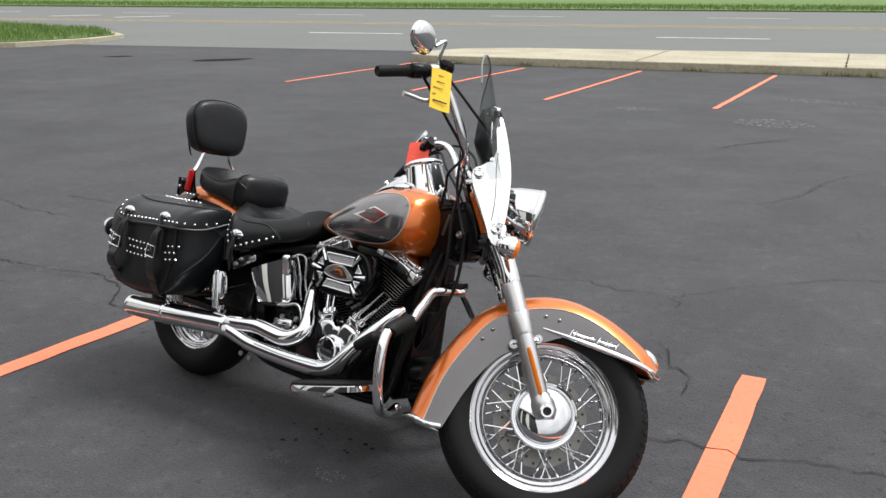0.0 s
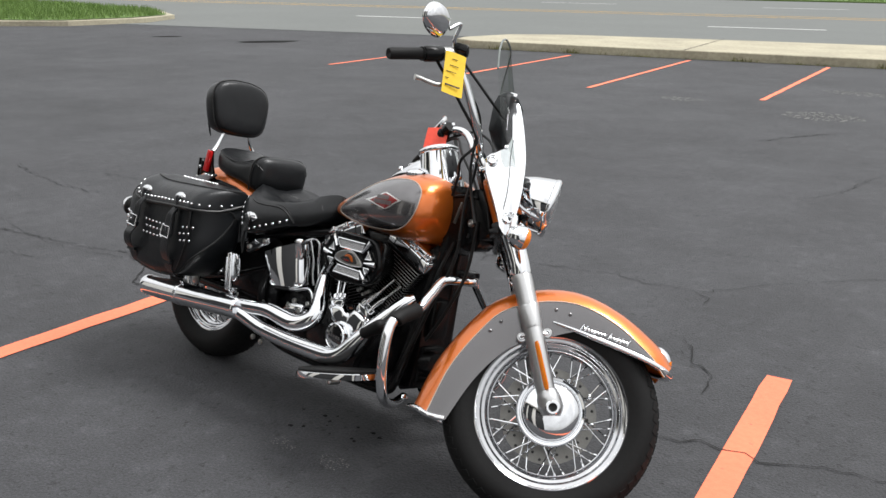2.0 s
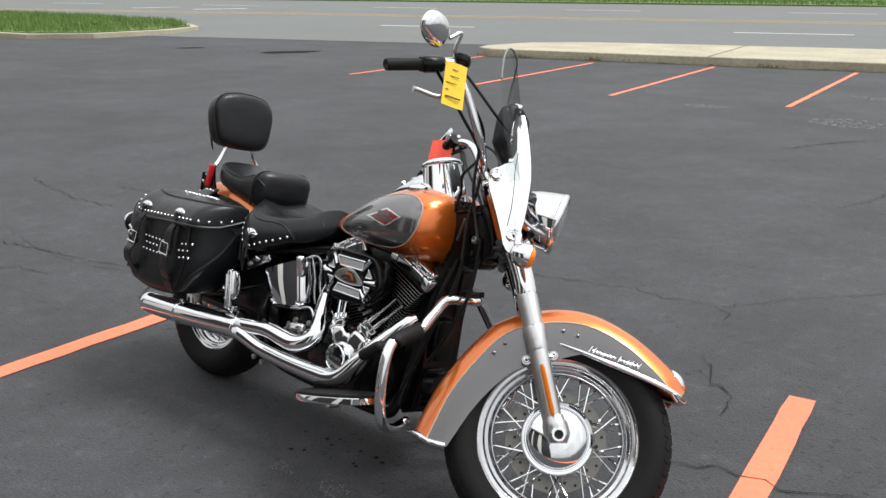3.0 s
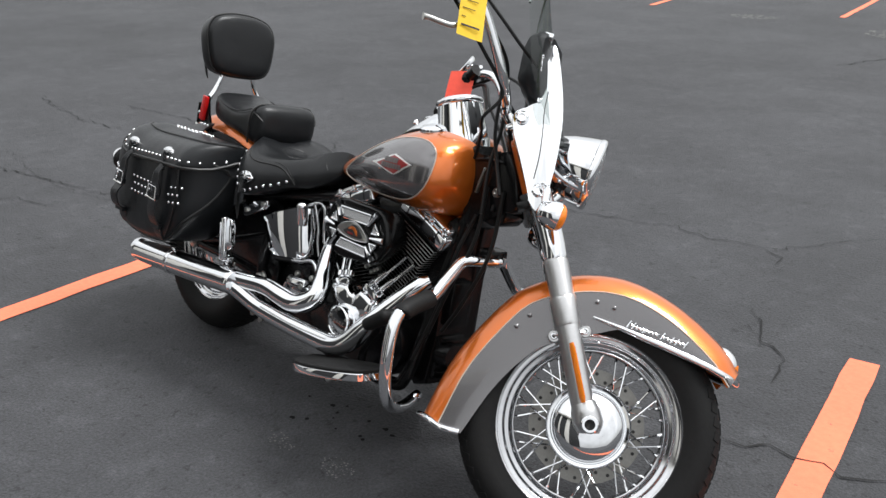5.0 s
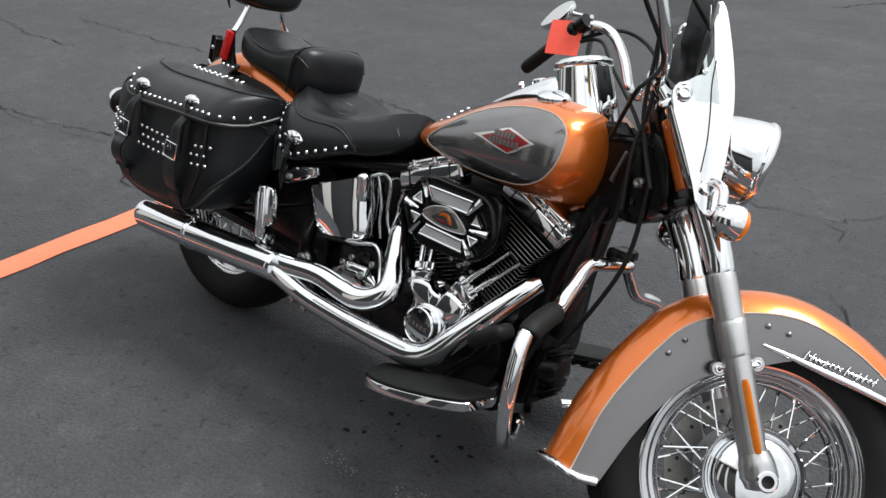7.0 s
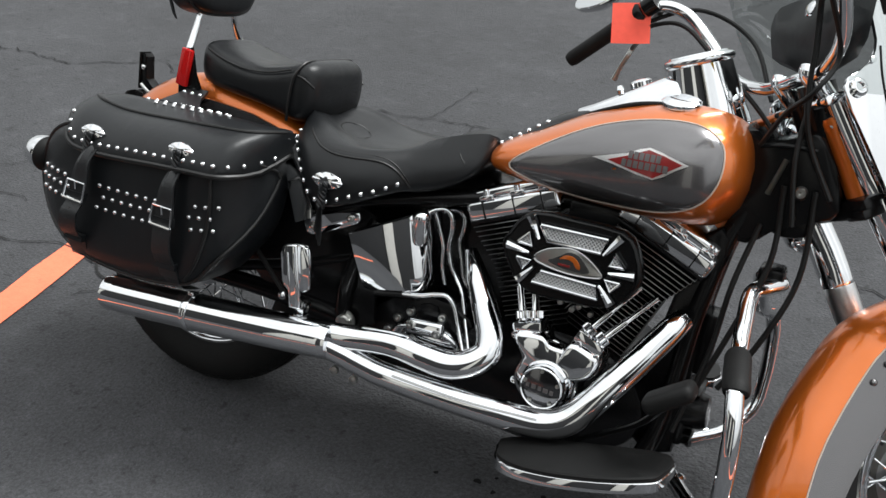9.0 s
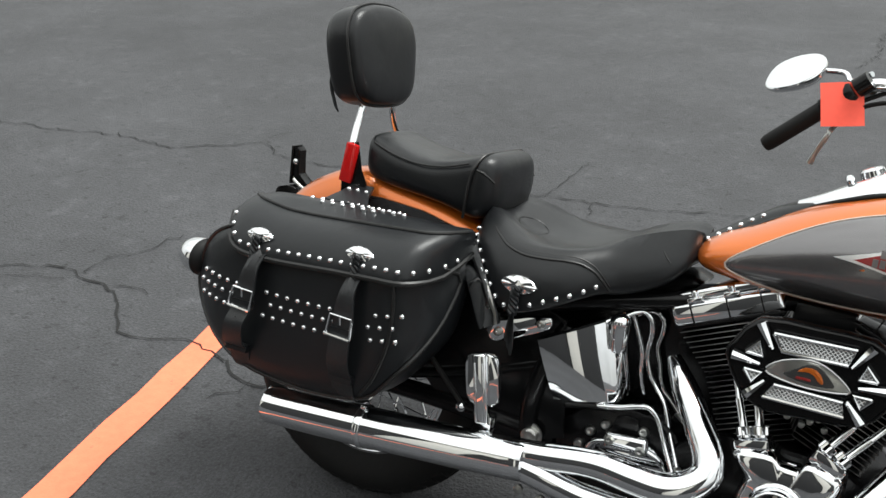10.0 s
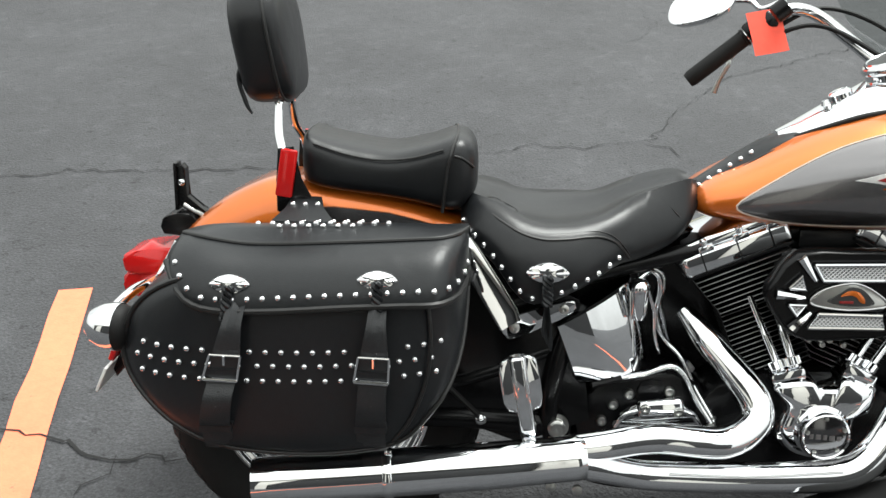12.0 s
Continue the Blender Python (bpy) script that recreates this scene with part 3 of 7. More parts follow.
def fender(m):
    rows = fender_rows()
    hw = 0.074
    orange, right, left = [], [], []
    for c, d in rows:
        e = c + (d - c).normalized() * 0.050
        prof = []
        for a in range(13):
            f = math.pi * a / 12
            y = -hw * math.cos(f)
            s = abs(math.cos(f))
            p = c + (d - c).normalized() * (0.050 * s ** 2.6)
            prof.append(Vector((p.x, y, p.z)))
        orange.append(prof + [Vector((q.x * 0.985, q.y * 0.96, q.z * 0.985)) for q in prof[::-1]])
        for lst, s in ((right, -1), (left, 1)):
            lst.append([Vector((e.x, s * hw, e.z)), Vector((e.lerp(d, 0.5).x, s * (hw + 0.003), e.lerp(d, 0.5).z)), Vector((d.x, s * (hw + 0.001), d.z)),
                        Vector((d.x, s * (hw - 0.004), d.z)), Vector((e.x, s * (hw - 0.004), e.z))])
    f = part("front_fender", loft(orange), ORANGE, bike, "deep front fender with an orange crown", m=m, smooth=50)
    for lst in (right, left):
        part("side_panel", loft(lst), GREY, f, "grey painted fender side", m=m, smooth=50)
    pin = [[r[0] + Vector((0, -0.0012, 0)) for r in right]]
    part("pinstripe", tube(pin[0], 0.0016, 6, 1), PIN, f, m=m)
    # chrome tail tip
    c, d = rows[0]
    tail = [Vector((d.x - 0.004, -hw - 0.008, d.z + 0.002)), Vector((d.x - 0.05, -hw - 0.008, d.z - 0.002)), Vector((c.x + 0.02, -hw * 0.9, c.z - 0.001)), Vector((c.x - 0.005, -hw * 0.4, c.z)),
            Vector((c.x - 0.006, 0, c.z)), Vector((c.x - 0.005, hw * 0.4, c.z)), Vector((c.x + 0.02, hw * 0.9, c.z)), Vector((d.x - 0.004, hw + 0.008, d.z))]
    part("tail_trim", tube(tail, 0.009, 10, 5), CHROME, f, "chrome strip on the fender's tail", m=m)
    for s in (-1, 1):
        low = [(0.055, s * (hw + 0.006), 0.243), (0.12, s * (hw + 0.006), 0.238), (0.215, s * (hw + 0.006), 0.227), (0.268, s * (hw * 0.88), 0.218), (0.298, s * (hw * 0.45), 0.213), (0.305, 0.0, 0.212)]
        part("lower_trim", tube([(-0.070, s * (hw + 0.004), 0.252), (-0.005, s * (hw + 0.005), 0.248)] + low, [0.003, 0.006, 0.008, 0.009, 0.009, 0.010, 0.010, 0.010], 10, 5),
             CHROME, f, "chrome spear along the fender's edge", m=m)
        for x, z in ((-0.239, 0.170), (-0.217, 0.206), (-0.072, 0.290), (-0.029, 0.289)):
            part("rivet", lathe([(0.006, 0), (0.006, 0.002), (0.003, 0.0045), (0, 0.005)], (x, s * (hw + 0.003), z), (0, s, 0), 10), GREY, f, m=m)
    for s in (-1, 1):
        # a looping chrome flourish in two runs, with a few taller strokes
        for u0, u1, n in ((0.022, 0.092, 7), (0.100, 0.160, 6)):
            run = []
            for k in range(n * 8 + 1):
                ph = 2 * math.pi * k / 8
                u = u0 + (u1 - u0) * k / (n * 8)
                run.append((u + 0.0032 * math.sin(ph), s * (hw + 0.0055), 0.2600 - 0.004 * (u - 0.02) / 0.14 + 0.0042 * math.cos(ph) * (0.7 + 0.3 * math.sin(k * 0.7))))
            part("script_emblem", tube(run, 0.0021, 6, 2), CHROME, f, "chrome flourish on the fender side", m=m)
        for x, h in ((0.016, 0.019), (0.028, 0.018), (0.055, 0.013), (0.100, 0.019), (0.124, 0.016), (0.136, 0.017), (0.158, 0.018)):
            z = 0.2535 - 0.004 * (x - 0.02) / 0.14
            part("script_stroke", tube([(x - 0.003, s * (hw + 0.0055), z), (x + 0.0005, s * (hw + 0.0055), z + h * 0.6), (x + 0.004, s * (hw + 0.0055), z + h)], 0.0021, 6, 3), CHROME, f, m=m)
    # running lamp at the nose
    nose = Matrix.Translation((0.270, 0, 0.264)) @ Matrix.Rotation(radians(38), 4, "Y")
    def egg(cx, ax, ay, az, q0, q1):
        return loft([[Vector((cx + ax * math.sin(q), ay * math.cos(q) * math.cos(p), az * math.cos(q) * math.sin(p))) for p in (2 * math.pi * k / 20 for k in range(20))] for q in np.linspace(q0, q1, 9)])
    part("fender_lamp", egg(0.0, 0.036, 0.027, 0.022, -1.5, 0.7), CHROME, f, "chrome fender nose lamp", m=m @ nose)
    part("lamp_lens", egg(0.004, 0.034, 0.024, 0.020, 0.35, 1.5), AMBER, f, "amber running lamp lens", m=m @ nose)
    return f


fender(FRONT)


def fork(m):
    """Both fork legs with their sliders, covers and brackets."""
    def leg_tube(pts, r, seg, step):
        return tube([(x, y + 0.095 * max(0.0, z - 0.2), z) for x, y, z in pts], r, seg, step)
    for s in (-1, 1):
        y = s * 0.110
        leg = part("fork_slider", leg_tube([(-0.012, y, 0.010), (-0.036, y, 0.055), (-0.115, y, 0.198), (-0.190, y, 0.335), (-0.202, y, 0.356)],
                                       [0.026, 0.028, 0.0285, 0.031, 0.029], 24, 4), SATIN, bike, "satin aluminium fork slider", m=m)
        part("axle_clamp", tube([(-0.030, y, 0.048), (-0.018, y, 0.030), (-0.004, y, 0.006), (0.004, y, -0.016)], [0.029, 0.035, 0.037, 0.026], 24, 4), SATIN, leg, m=m)
        part("axle_nut", lathe([(0.021, 0), (0.021, 0.008), (0.018, 0.011), (0.0125, 0.011), (0.0120, 0.004)], (0, y + s * 0.034, 0.004), (0, s, 0), 24, cap=False), CHROME, leg, m=m)
        part("axle_hole", lathe([(0.0125, 0.003), (0.0, 0.003)], (0, y + s * 0.034, 0.004), (0, s, 0), 20), DARK, leg, m=m)
        part("ring", leg_tube([(-0.120, y, 0.207), (-0.124, y, 0.214), (-0.150, y, 0.263), (-0.154, y, 0.270)], [0.0285, 0.031, 0.033, 0.031], 24, 2), SATIN, leg, m=m)
        upper = part("fork_cover", leg_tube([(-0.200, y, 0.352), (-0.203, y, 0.358), (-0.235, y, 0.415), (-0.284, y, 0.486), (-0.287, y, 0.491), (-0.291, y, 0.497), (-0.338, y, 0.565), (-0.394, y, 0.652)], [0.029, 0.0325, 0.033, 0.033, 0.031, 0.0255, 0.025, 0.025], 24, 2), CHROME, bike, "chrome fork cover", m=m)
        part("reflector", tube([(-0.099, y + s * 0.028, 0.168), (-0.094, y + s * 0.029, 0.160), (-0.036, y + s * 0.029, 0.058), (-0.031, y + s * 0.028, 0.050)], [0.006, 0.012, 0.012, 0.006], 10, 2, flat=0.45),
             AMBER, leg, "amber reflector strip", m=m)
        for x, z in ((-0.144, 0.174), (-0.077, 0.209)):
            part("fender_bracket", tube([(-0.110, s * 0.114, 0.192), (x, s * 0.102, z)], [0.013, 0.013], 12, 2, flat=0.6), SATIN, leg, m=m)
            ear = part("bracket_ear", lathe([(0.0145, -0.010), (0.0145, 0.006), (0.013, 0.008), (0.0, 0.008)], (x, s * 0.103, z), (0, s, 0), 20), SATIN, leg, m=m)
            part("bracket_bolt", lathe([(0.0085, 0.007), (0.0085, 0.011), (0.007, 0.0125), (0.0045, 0.0125)], (x, s * 0.103, z), (0, s, 0), 16, cap=False), CHROME, leg, m=m)
            part("bolt_socket", lathe([(0.0048, 0.0118), (0.0, 0.0118)], (x, s * 0.103, z), (0, s, 0), 6), DARK, leg, m=m)
    part("axle", tube([(0, -0.134, 0), (0, 0.134, 0)], 0.012, 16, 1), STEEL, bike, m=m)
    part("lower_yoke", box((-0.30, 0.027, 0.48), (0.07, 0.27, 0.04), 0.012, Matrix.Rotation(-RAKE, 4, "Y")), BLACK, bike, m=m)
    part("upper_yoke", box((-0.395, 0.043, 0.655), (0.075, 0.27, 0.018), 0.006, Matrix.Rotation(-RAKE, 4, "Y")), CHROME, bike, "chrome upper fork yoke", m=m)


fork(FRONT)


def headlight(m):
    c = Vector((-0.246, 0.0, 0.612))
    d = (1, 0, -0.05)
    h = part("headlight", lathe([(0.0, -0.092), (0.024, -0.089), (0.049, -0.075), (0.068, -0.048), (0.080, -0.012), (0.088, 0.026), (0.0925, 0.052), (0.091, 0.064), (0.087, 0.068), (0.083, 0.066), (0.080, 0.058)], c, d, 48),
             CHROME, bike, "chrome bullet headlight", m=m)
    part("reflector_bowl", lathe([(0.0, 0.012), (0.045, 0.028), (0.080, 0.058)], c, d, 40, cap=False), CHROME, h, m=m)
    part("lens", lathe([(0.084, 0.066), (0.074, 0.071), (0.054, 0.076), (0.030, 0.079), (0.0, 0.080), (0.0, 0.076), (0.030, 0.075), (0.052, 0.072), (0.072, 0.067), (0.080, 0.063)], c, d, 40), LENS, h, "clear headlight lens", m=m)
    part("trim_ring", lathe([(0.0925, 0.052), (0.0950, 0.055), (0.0955, 0.062), (0.0940, 0.068), (0.089, 0.072), (0.083, 0.070)], c, d, 48, cap=False), CHROME, h, "chrome headlight ring", m=m)
    part("bulb", lathe([(0.012, 0.015), (0.013, 0.040), (0.009, 0.050), (0.0, 0.052)], c, d, 16), GLOW, h, "lit warm headlight bulb", m=m)
    part("headlight_bracket", tube([(-0.25, 0, 0.53), (-0.285, 0, 0.47)], 0.018, 12, 2), CHROME, h, m=m)
    return h


headlight(FRONT)


def signal(c, axis, m, parent, bar, lens=None, dome=1.0, size=1.0):
    """A bullet turn signal with an amber lens."""
    b = part("turn_signal", lathe([(r * size, h * size) for r, h in ((0.0, -0.036), (0.016, -0.034), (0.029, -0.022), (0.036, -0.004), (0.0385, 0.012), (0.0385, 0.020))], c, axis, 28), CHROME, parent, "chrome bullet turn signal", m=m, smooth=60)
    part("signal_lens", lathe([(r * size, (0.018 + h * dome) * size) for r, h in ((0.0365, 0.0), (0.0345, 0.011), (0.026, 0.019), (0.012, 0.023), (0.0, 0.024))], c, axis, 28), lens or AMBER, b, "domed signal lens", m=m)
    part("signal_stalk", tube(bar, 0.010, 12, 4), CHROME, b, m=m)
    return b


for s in (-1, 1):
    sx, sy, sz = (-0.242, -0.195, 0.437) if s < 0 else (-0.275, 0.165, 0.440)
    signal((sx, sy, sz), (1, -s * 0.22, 0), FRONT, bike, [(sx - 0.019, sy, sz + 0.022), (sx - 0.026, sy * 0.95, sz + 0.055), (-0.287, s * 0.14, 0.51), (-0.285, s * 0.05, 0.51)], None, 1.0, 0.93)


def lean_in(b, s):
    """Tilts a side panel so that it stands closer to the middle towards its top."""
    for v in b.verts:
        v.co.y += s * (0.141 - 0.14 * (v.co.z - 0.49) - 0.156)
    return b


def windshield(m):
    """Clear curved shield, chrome lower panels and their bolts."""
    rows = []
    for z, x, w in ((0.66, -0.300, 0.10), (0.70, -0.318, 0.19), (0.76, -0.342, 0.225), (0.85, -0.370, 0.240), (0.93, -0.400, 0.236), (1.01, -0.432, 0.212), (1.07, -0.456, 0.172), (1.105, -0.470, 0.115), (1.122, -0.476, 0.03)):
        rows.append([Vector((x - 0.062 * (y / 0.24) ** 2, y + 0.2 * (z - 0.70), z)) for y in np.linspace(-w, w, 21)])
    b = loft(rows, cap=False, closed=False)
    b.faces.ensure_lookup_table()
    bmesh.ops.solidify(b, geom=b.faces[:], thickness=0.0045)
    w = part("windshield", b, CLEAR, bike, "clear curved touring windshield", m=m, smooth=60)
    for s in (-1, 1):
        out = [(-0.412, 0.645), (-0.408, 0.682), (-0.378, 0.704), (-0.357, 0.742), (-0.372, 0.806), (-0.391, 0.862), (-0.381, 0.882), (-0.362, 0.862), (-0.322, 0.772), (-0.294, 0.690), (-0.280, 0.620), (-0.272, 0.560), (-0.268, 0.510),
               (-0.254, 0.466), (-0.258, 0.448), (-0.276, 0.440), (-0.300, 0.454), (-0.318, 0.488), (-0.358, 0.556)]
        p = part("shield_panel", lean_in(prism(round_outline(out, 3), s * 0.152, s * 0.160, 0.003), s), CHROME, w, "chrome lower windshield panel", m=m)
        for x, z in ((-0.392, 0.664), (-0.291, 0.494)):
            part("shield_bolt", lean_in(lathe([(0.017, 0), (0.017, 0.006), (0.012, 0.010), (0.009, 0.010), (0.009, 0.006), (0, 0.006)], (x, s * 0.160, z), (0, s, 0), 20), s), CHROME, w, m=m)
    rim = [rows[i][0] for i in range(4, len(rows))] + [rows[-1][k] for k in range(4, 20, 4)] + [rows[i][-1] for i in range(len(rows) - 1, 3, -1)]
    part("shield_edge", tube(rim, 0.0032, 8, 2), EDGE, w, "smoky polished windshield edge", m=m)
    pouch = part("windshield_bag", loft([[Vector((-0.358 - 0.05 * ((y - 0.03) / 0.2) ** 2 - d * 0.044, y, z0 + (z1 - z0) * k)) for k, d in ((0.02, 0.1), (0.0, 0.5), (0.06, 0.95), (0.5, 1.05), (0.9, 0.95), (1.0, 0.5), (0.98, 0.1), (0.5, 0.0))]
                                         for y, z0, z1 in ((-0.145, 0.79, 0.87), (-0.135, 0.745, 0.890), (-0.09, 0.725, 0.897), (0.0, 0.722, 0.902), (0.08, 0.735, 0.900), (0.140, 0.765, 0.892), (0.152, 0.81, 0.872))]),
                 LEATHER, w, "black leather windshield pouch", m=m, smooth=60)
    for sd in (-1, 1):
        part("panel_seam", lean_in(tube([(x, sd * 0.1615, z) for x, z in ((-0.352, 0.752), (-0.345, 0.700), (-0.330, 0.640), (-0.318, 0.580), (-0.312, 0.520))], 0.0012, 6, 4), sd), RUBBER, w, "black seam on the chrome panel", m=m)
        part("edge_stud", lean_in(lathe([(0.006, 0), (0.006, 0.004), (0.0, 0.006)], (-0.366, sd * 0.160, 0.722), (0, sd, 0), 12), sd), CHROME, w, m=m)
    part("top_clamp", lathe([(0.010, -0.012), (0.012, -0.010), (0.012, 0.010), (0.010, 0.012)], (-0.396, -0.118, 0.885), (1, 0, 0), 16), CHROME, w, "chrome clamp at the pouch top", m=m)
    part("chrome_clip", lathe([(0.016, 0), (0.016, 0.004), (0.008, 0.008), (0, 0.008)], (-0.424, 0.01, 0.835), (-1, 0, 0.2), 20), CHROME, w, m=m)
    for s in (-1, 1):
        part("shield_strap", box((-0.455, 0.03 + s * 0.19, 0.73), (0.018, 0.006, 0.010), 0.002), STEEL, w, m=m)
    part("stem_cover", tube([(-0.300, 0.0, 0.47), (-0.415, 0.0, 0.66)], 0.030, 20, 1), BLACK, bike, m=m)
    # painted shroud behind the fork leg
    for s in (-1,):
        sh = part("fork_shroud", tube([(-0.288, s * 0.056, 0.468), (-0.292, s * 0.056, 0.474), (-0.340, s * 0.056, 0.556), (-0.380, s * 0.056, 0.620), (-0.384, s * 0.056, 0.626)], [0.020, 0.027, 0.029, 0.028, 0.021], 22, 3), ORANGE, bike, "orange shroud behind the fork leg", m=m)
        for x, z in ((-0.318, 0.486), (-0.392, 0.604)):
            part("shroud_screw", lathe([(0.006, 0), (0.006, 0.004), (0, 0.006)], (x, s * 0.068, z), (-0.6, s, 0), 10), STEEL, sh, m=m)
        part("shroud_bracket", box((-0.312, s * 0.085, 0.462), (0.05, 0.05, 0.018), 0.004, Matrix.Rotation(-RAKE, 4, "Y")), BLACK, sh, m=m)
    return w


windshield(FRONT)


def handlebar(m):
    left = [(-0.450, 0.06, 0.688), (-0.456, 0.120, 0.692), (-0.476, 0.200, 0.725), (-0.507, 0.262, 0.806), (-0.552, 0.300, 0.868), (-0.605, 0.328, 0.882), (-0.655, 0.372, 0.850), (-0.728, 0.492, 0.775)]
    right = [(-0.448, 0.0, 0.688), (-0.442, -0.05, 0.690), (-0.462, -0.130, 0.735), (-0.530, -0.195, 0.835), (-0.572, -0.225, 0.882), (-0.600, -0.255, 0.885), (-0.640, -0.290, 0.860), (-0.740, -0.362, 0.793)]
    b = tube(left[::-1] + right, 0.0128, 16, 6)
    hb = part("handlebar", b, CHROME, bike, "wide chrome handlebar turned to the left", m=m)
    for pts, nm in ((left, 1), (right, -1)):
        a, e = Vector(pts[-2]), Vector(pts[-1])
        d = (e - a).normalized()
        g0 = e - d * (0.135 if nm > 0 else 0.108)
        part("grip", tube([g0, g0 + d * 0.004, g0 + d * 0.006, e - d * 0.004, e], [0.0205, 0.0205, 0.0175, 0.0175, 0.012], 20, 2), RUBBER, hb, "black rubber handgrip", m=m)
        sw = g0 - d * 0.040
        part("switch_housing", tube([sw + d * 0.035, sw + d * 0.03, sw - d * 0.02, sw - d * 0.025], [0.018, 0.024, 0.024, 0.016], 18, 2), BLACK, hb, "black switch housing", m=m)
        for k in range(3):
            part("switch_button", box(sw + Vector((-0.026, 0, 0.012 - 0.012 * k)) , (0.008, 0.014, 0.008), 0.002), BLACK, hb, m=m)
        part("master_clamp", tube([sw - d * 0.06, sw - d * 0.03], 0.020, 16, 2), STEEL if nm < 0 else BLACK, hb, m=m)
        if nm < 0:
            part("fluid_reservoir", box(sw - d * 0.055 + Vector((0.03, 0.0, 0.022)), (0.042, 0.045, 0.024), 0.006), BLACK, hb, "black brake fluid reservoir", m=m)
        lv = sw - d * 0.045 + Vector((0.025, 0, -0.004))
        n = Vector((0.040, 0.012, -0.058))
        if nm > 0:
            arm = [lv, Vector((-0.588, 0.480, 0.842)), Vector((-0.594, 0.500, 0.818)), Vector((-0.600, 0.524, 0.789)), Vector((-0.602, 0.540, 0.767))]
            part("lever", tube(arm, [0.008, 0.0065, 0.006, 0.0055, 0.008], 12, 5, flat=0.7), STEEL, hb, "bare metal clutch lever", m=m)
        else:
            part("lever", tube([lv, lv + d * 0.03 + n * 0.8, lv + d * 0.08 + n * 1.2, lv + d * 0.14 + n * 0.9, lv + d * 0.155 + n * 0.85], [0.009, 0.0080, 0.0070, 0.0065, 0.009], 12, 5, flat=0.8), STEEL, hb, "bare metal brake lever", m=m)
        # mirror on its stalk
        if nm < 0:
            mc = Vector((-0.640, -0.388, 0.918))
            stalk = [sw - d * 0.05 + Vector((0.01, 0, 0.02)), Vector((-0.592, -0.285, 0.925)), Vector((-0.585, -0.31, 0.965)), mc + Vector((0.035, 0.05, 0.010))]
            nrm = Vector((-0.9, 0.4, 0.2))
        else:
            mc = Vector((-0.696, 0.468, 0.926))
            stalk = [sw - d * 0.05 + Vector((0.01, 0, 0.02)), Vector((-0.626, 0.371, 0.897)), Vector((-0.631, 0.396, 0.922)), mc + Vector((0.025, -0.045, 0.0))]
            nrm = Vector((-0.85, -0.35, 0.35))
        part("mirror_stalk", tube(stalk, 0.0058, 10, 6), CHROME, hb, "chrome mirror stalk", m=m)
        f = facing(mc, nrm, 0)
        out = round_outline([(-0.070, -0.012), (-0.060, 0.030), (-0.015, 0.046), (0.040, 0.040), (0.072, 0.014), (0.066, -0.022), (0.020, -0.040), (-0.045, -0.036)], 4)
        rings = [[Vector((x * k, y * k, z)) for x, y in out] for k, z in ((0.3, -0.024), (0.7, -0.020), (0.94, -0.008), (1.0, 0.0), (1.0, 0.006), (0.95, 0.008))]
        f = f @ Matrix.Diagonal((0.80 if nm < 0 else 1.0, 1, 1, 1))
        part("mirror_shell", loft(rings), CHROME, hb, "chrome mirror shell", m=m @ f)
        part("mirror_glass", loft([[Vector((x * 0.94, y * 0.94, z)) for x, y in out] for z in (0.006, 0.0085)]), MIRROR, hb, m=m @ f)
    for s in (-1, 1):
        part("riser", tube([(-0.405, 0.02 + s * 0.045, 0.655), (-0.448, 0.02 + s * 0.045, 0.694), (-0.452, 0.02 + s * 0.045, 0.704)], [0.019, 0.021, 0.015], 16, 2), CHROME, hb, "chrome handlebar riser", m=m)
    # cables and hoses
    for pts in ([(-0.60, -0.24, 0.875), (-0.53, -0.155, 0.835), (-0.485, -0.085, 0.790), (-0.468, -0.062, 0.730), (-0.452, -0.040, 0.630), (-0.425, -0.030, 0.560), (-0.385, -0.050, 0.470)],
                [(-0.62, -0.27, 0.85), (-0.53, -0.18, 0.780), (-0.455, -0.118, 0.705), (-0.482, -0.105, 0.635), (-0.485, -0.030, 0.610), (-0.490, 0.030, 0.560)],
                [(-0.59, -0.22, 0.87), (-0.525, -0.145, 0.842), (-0.478, -0.075, 0.800), (-0.458, -0.050, 0.735), (-0.440, -0.025, 0.640), (-0.440, -0.010, 0.540), (-0.420, 0.0, 0.420)],
                [(-0.575, -0.23, 0.905), (-0.50, -0.20, 0.855), (-0.44, -0.17, 0.815), (-0.39, -0.13, 0.79)],
                [(-0.66, 0.375, 0.82), (-0.58, 0.29, 0.84), (-0.53, 0.20, 0.76), (-0.42, 0.10, 0.60), (-0.40, 0.03, 0.44)],
                [(-0.64, 0.36, 0.84), (-0.53, 0.30, 0.885), (-0.44, 0.22, 0.82), (-0.42, 0.14, 0.68)]):
        part("cable", tube(pts, 0.0048, 8, 8), CABLE, hb, "black control cable", m=m)
    return hb


handlebar(BAR)

# -- fuel tank --
TANK = [(0.608, 0.032, 0.722, 0.742), (0.613, 0.060, 0.714, 0.752), (0.625, 0.083, 0.705, 0.763), (0.650, 0.099, 0.698, 0.780), (0.70, 0.120, 0.692, 0.806), (0.76, 0.141, 0.687, 0.840), (0.82, 0.161, 0.684, 0.870), (0.90, 0.182, 0.682, 0.901),
        (0.97, 0.192, 0.682, 0.918), (1.03, 0.190, 0.686, 0.920), (1.075, 0.176, 0.694, 0.908), (1.102, 0.152, 0.708, 0.886), (1.118, 0.118, 0.730, 0.856), (1.126, 0.070, 0.765, 0.825)]


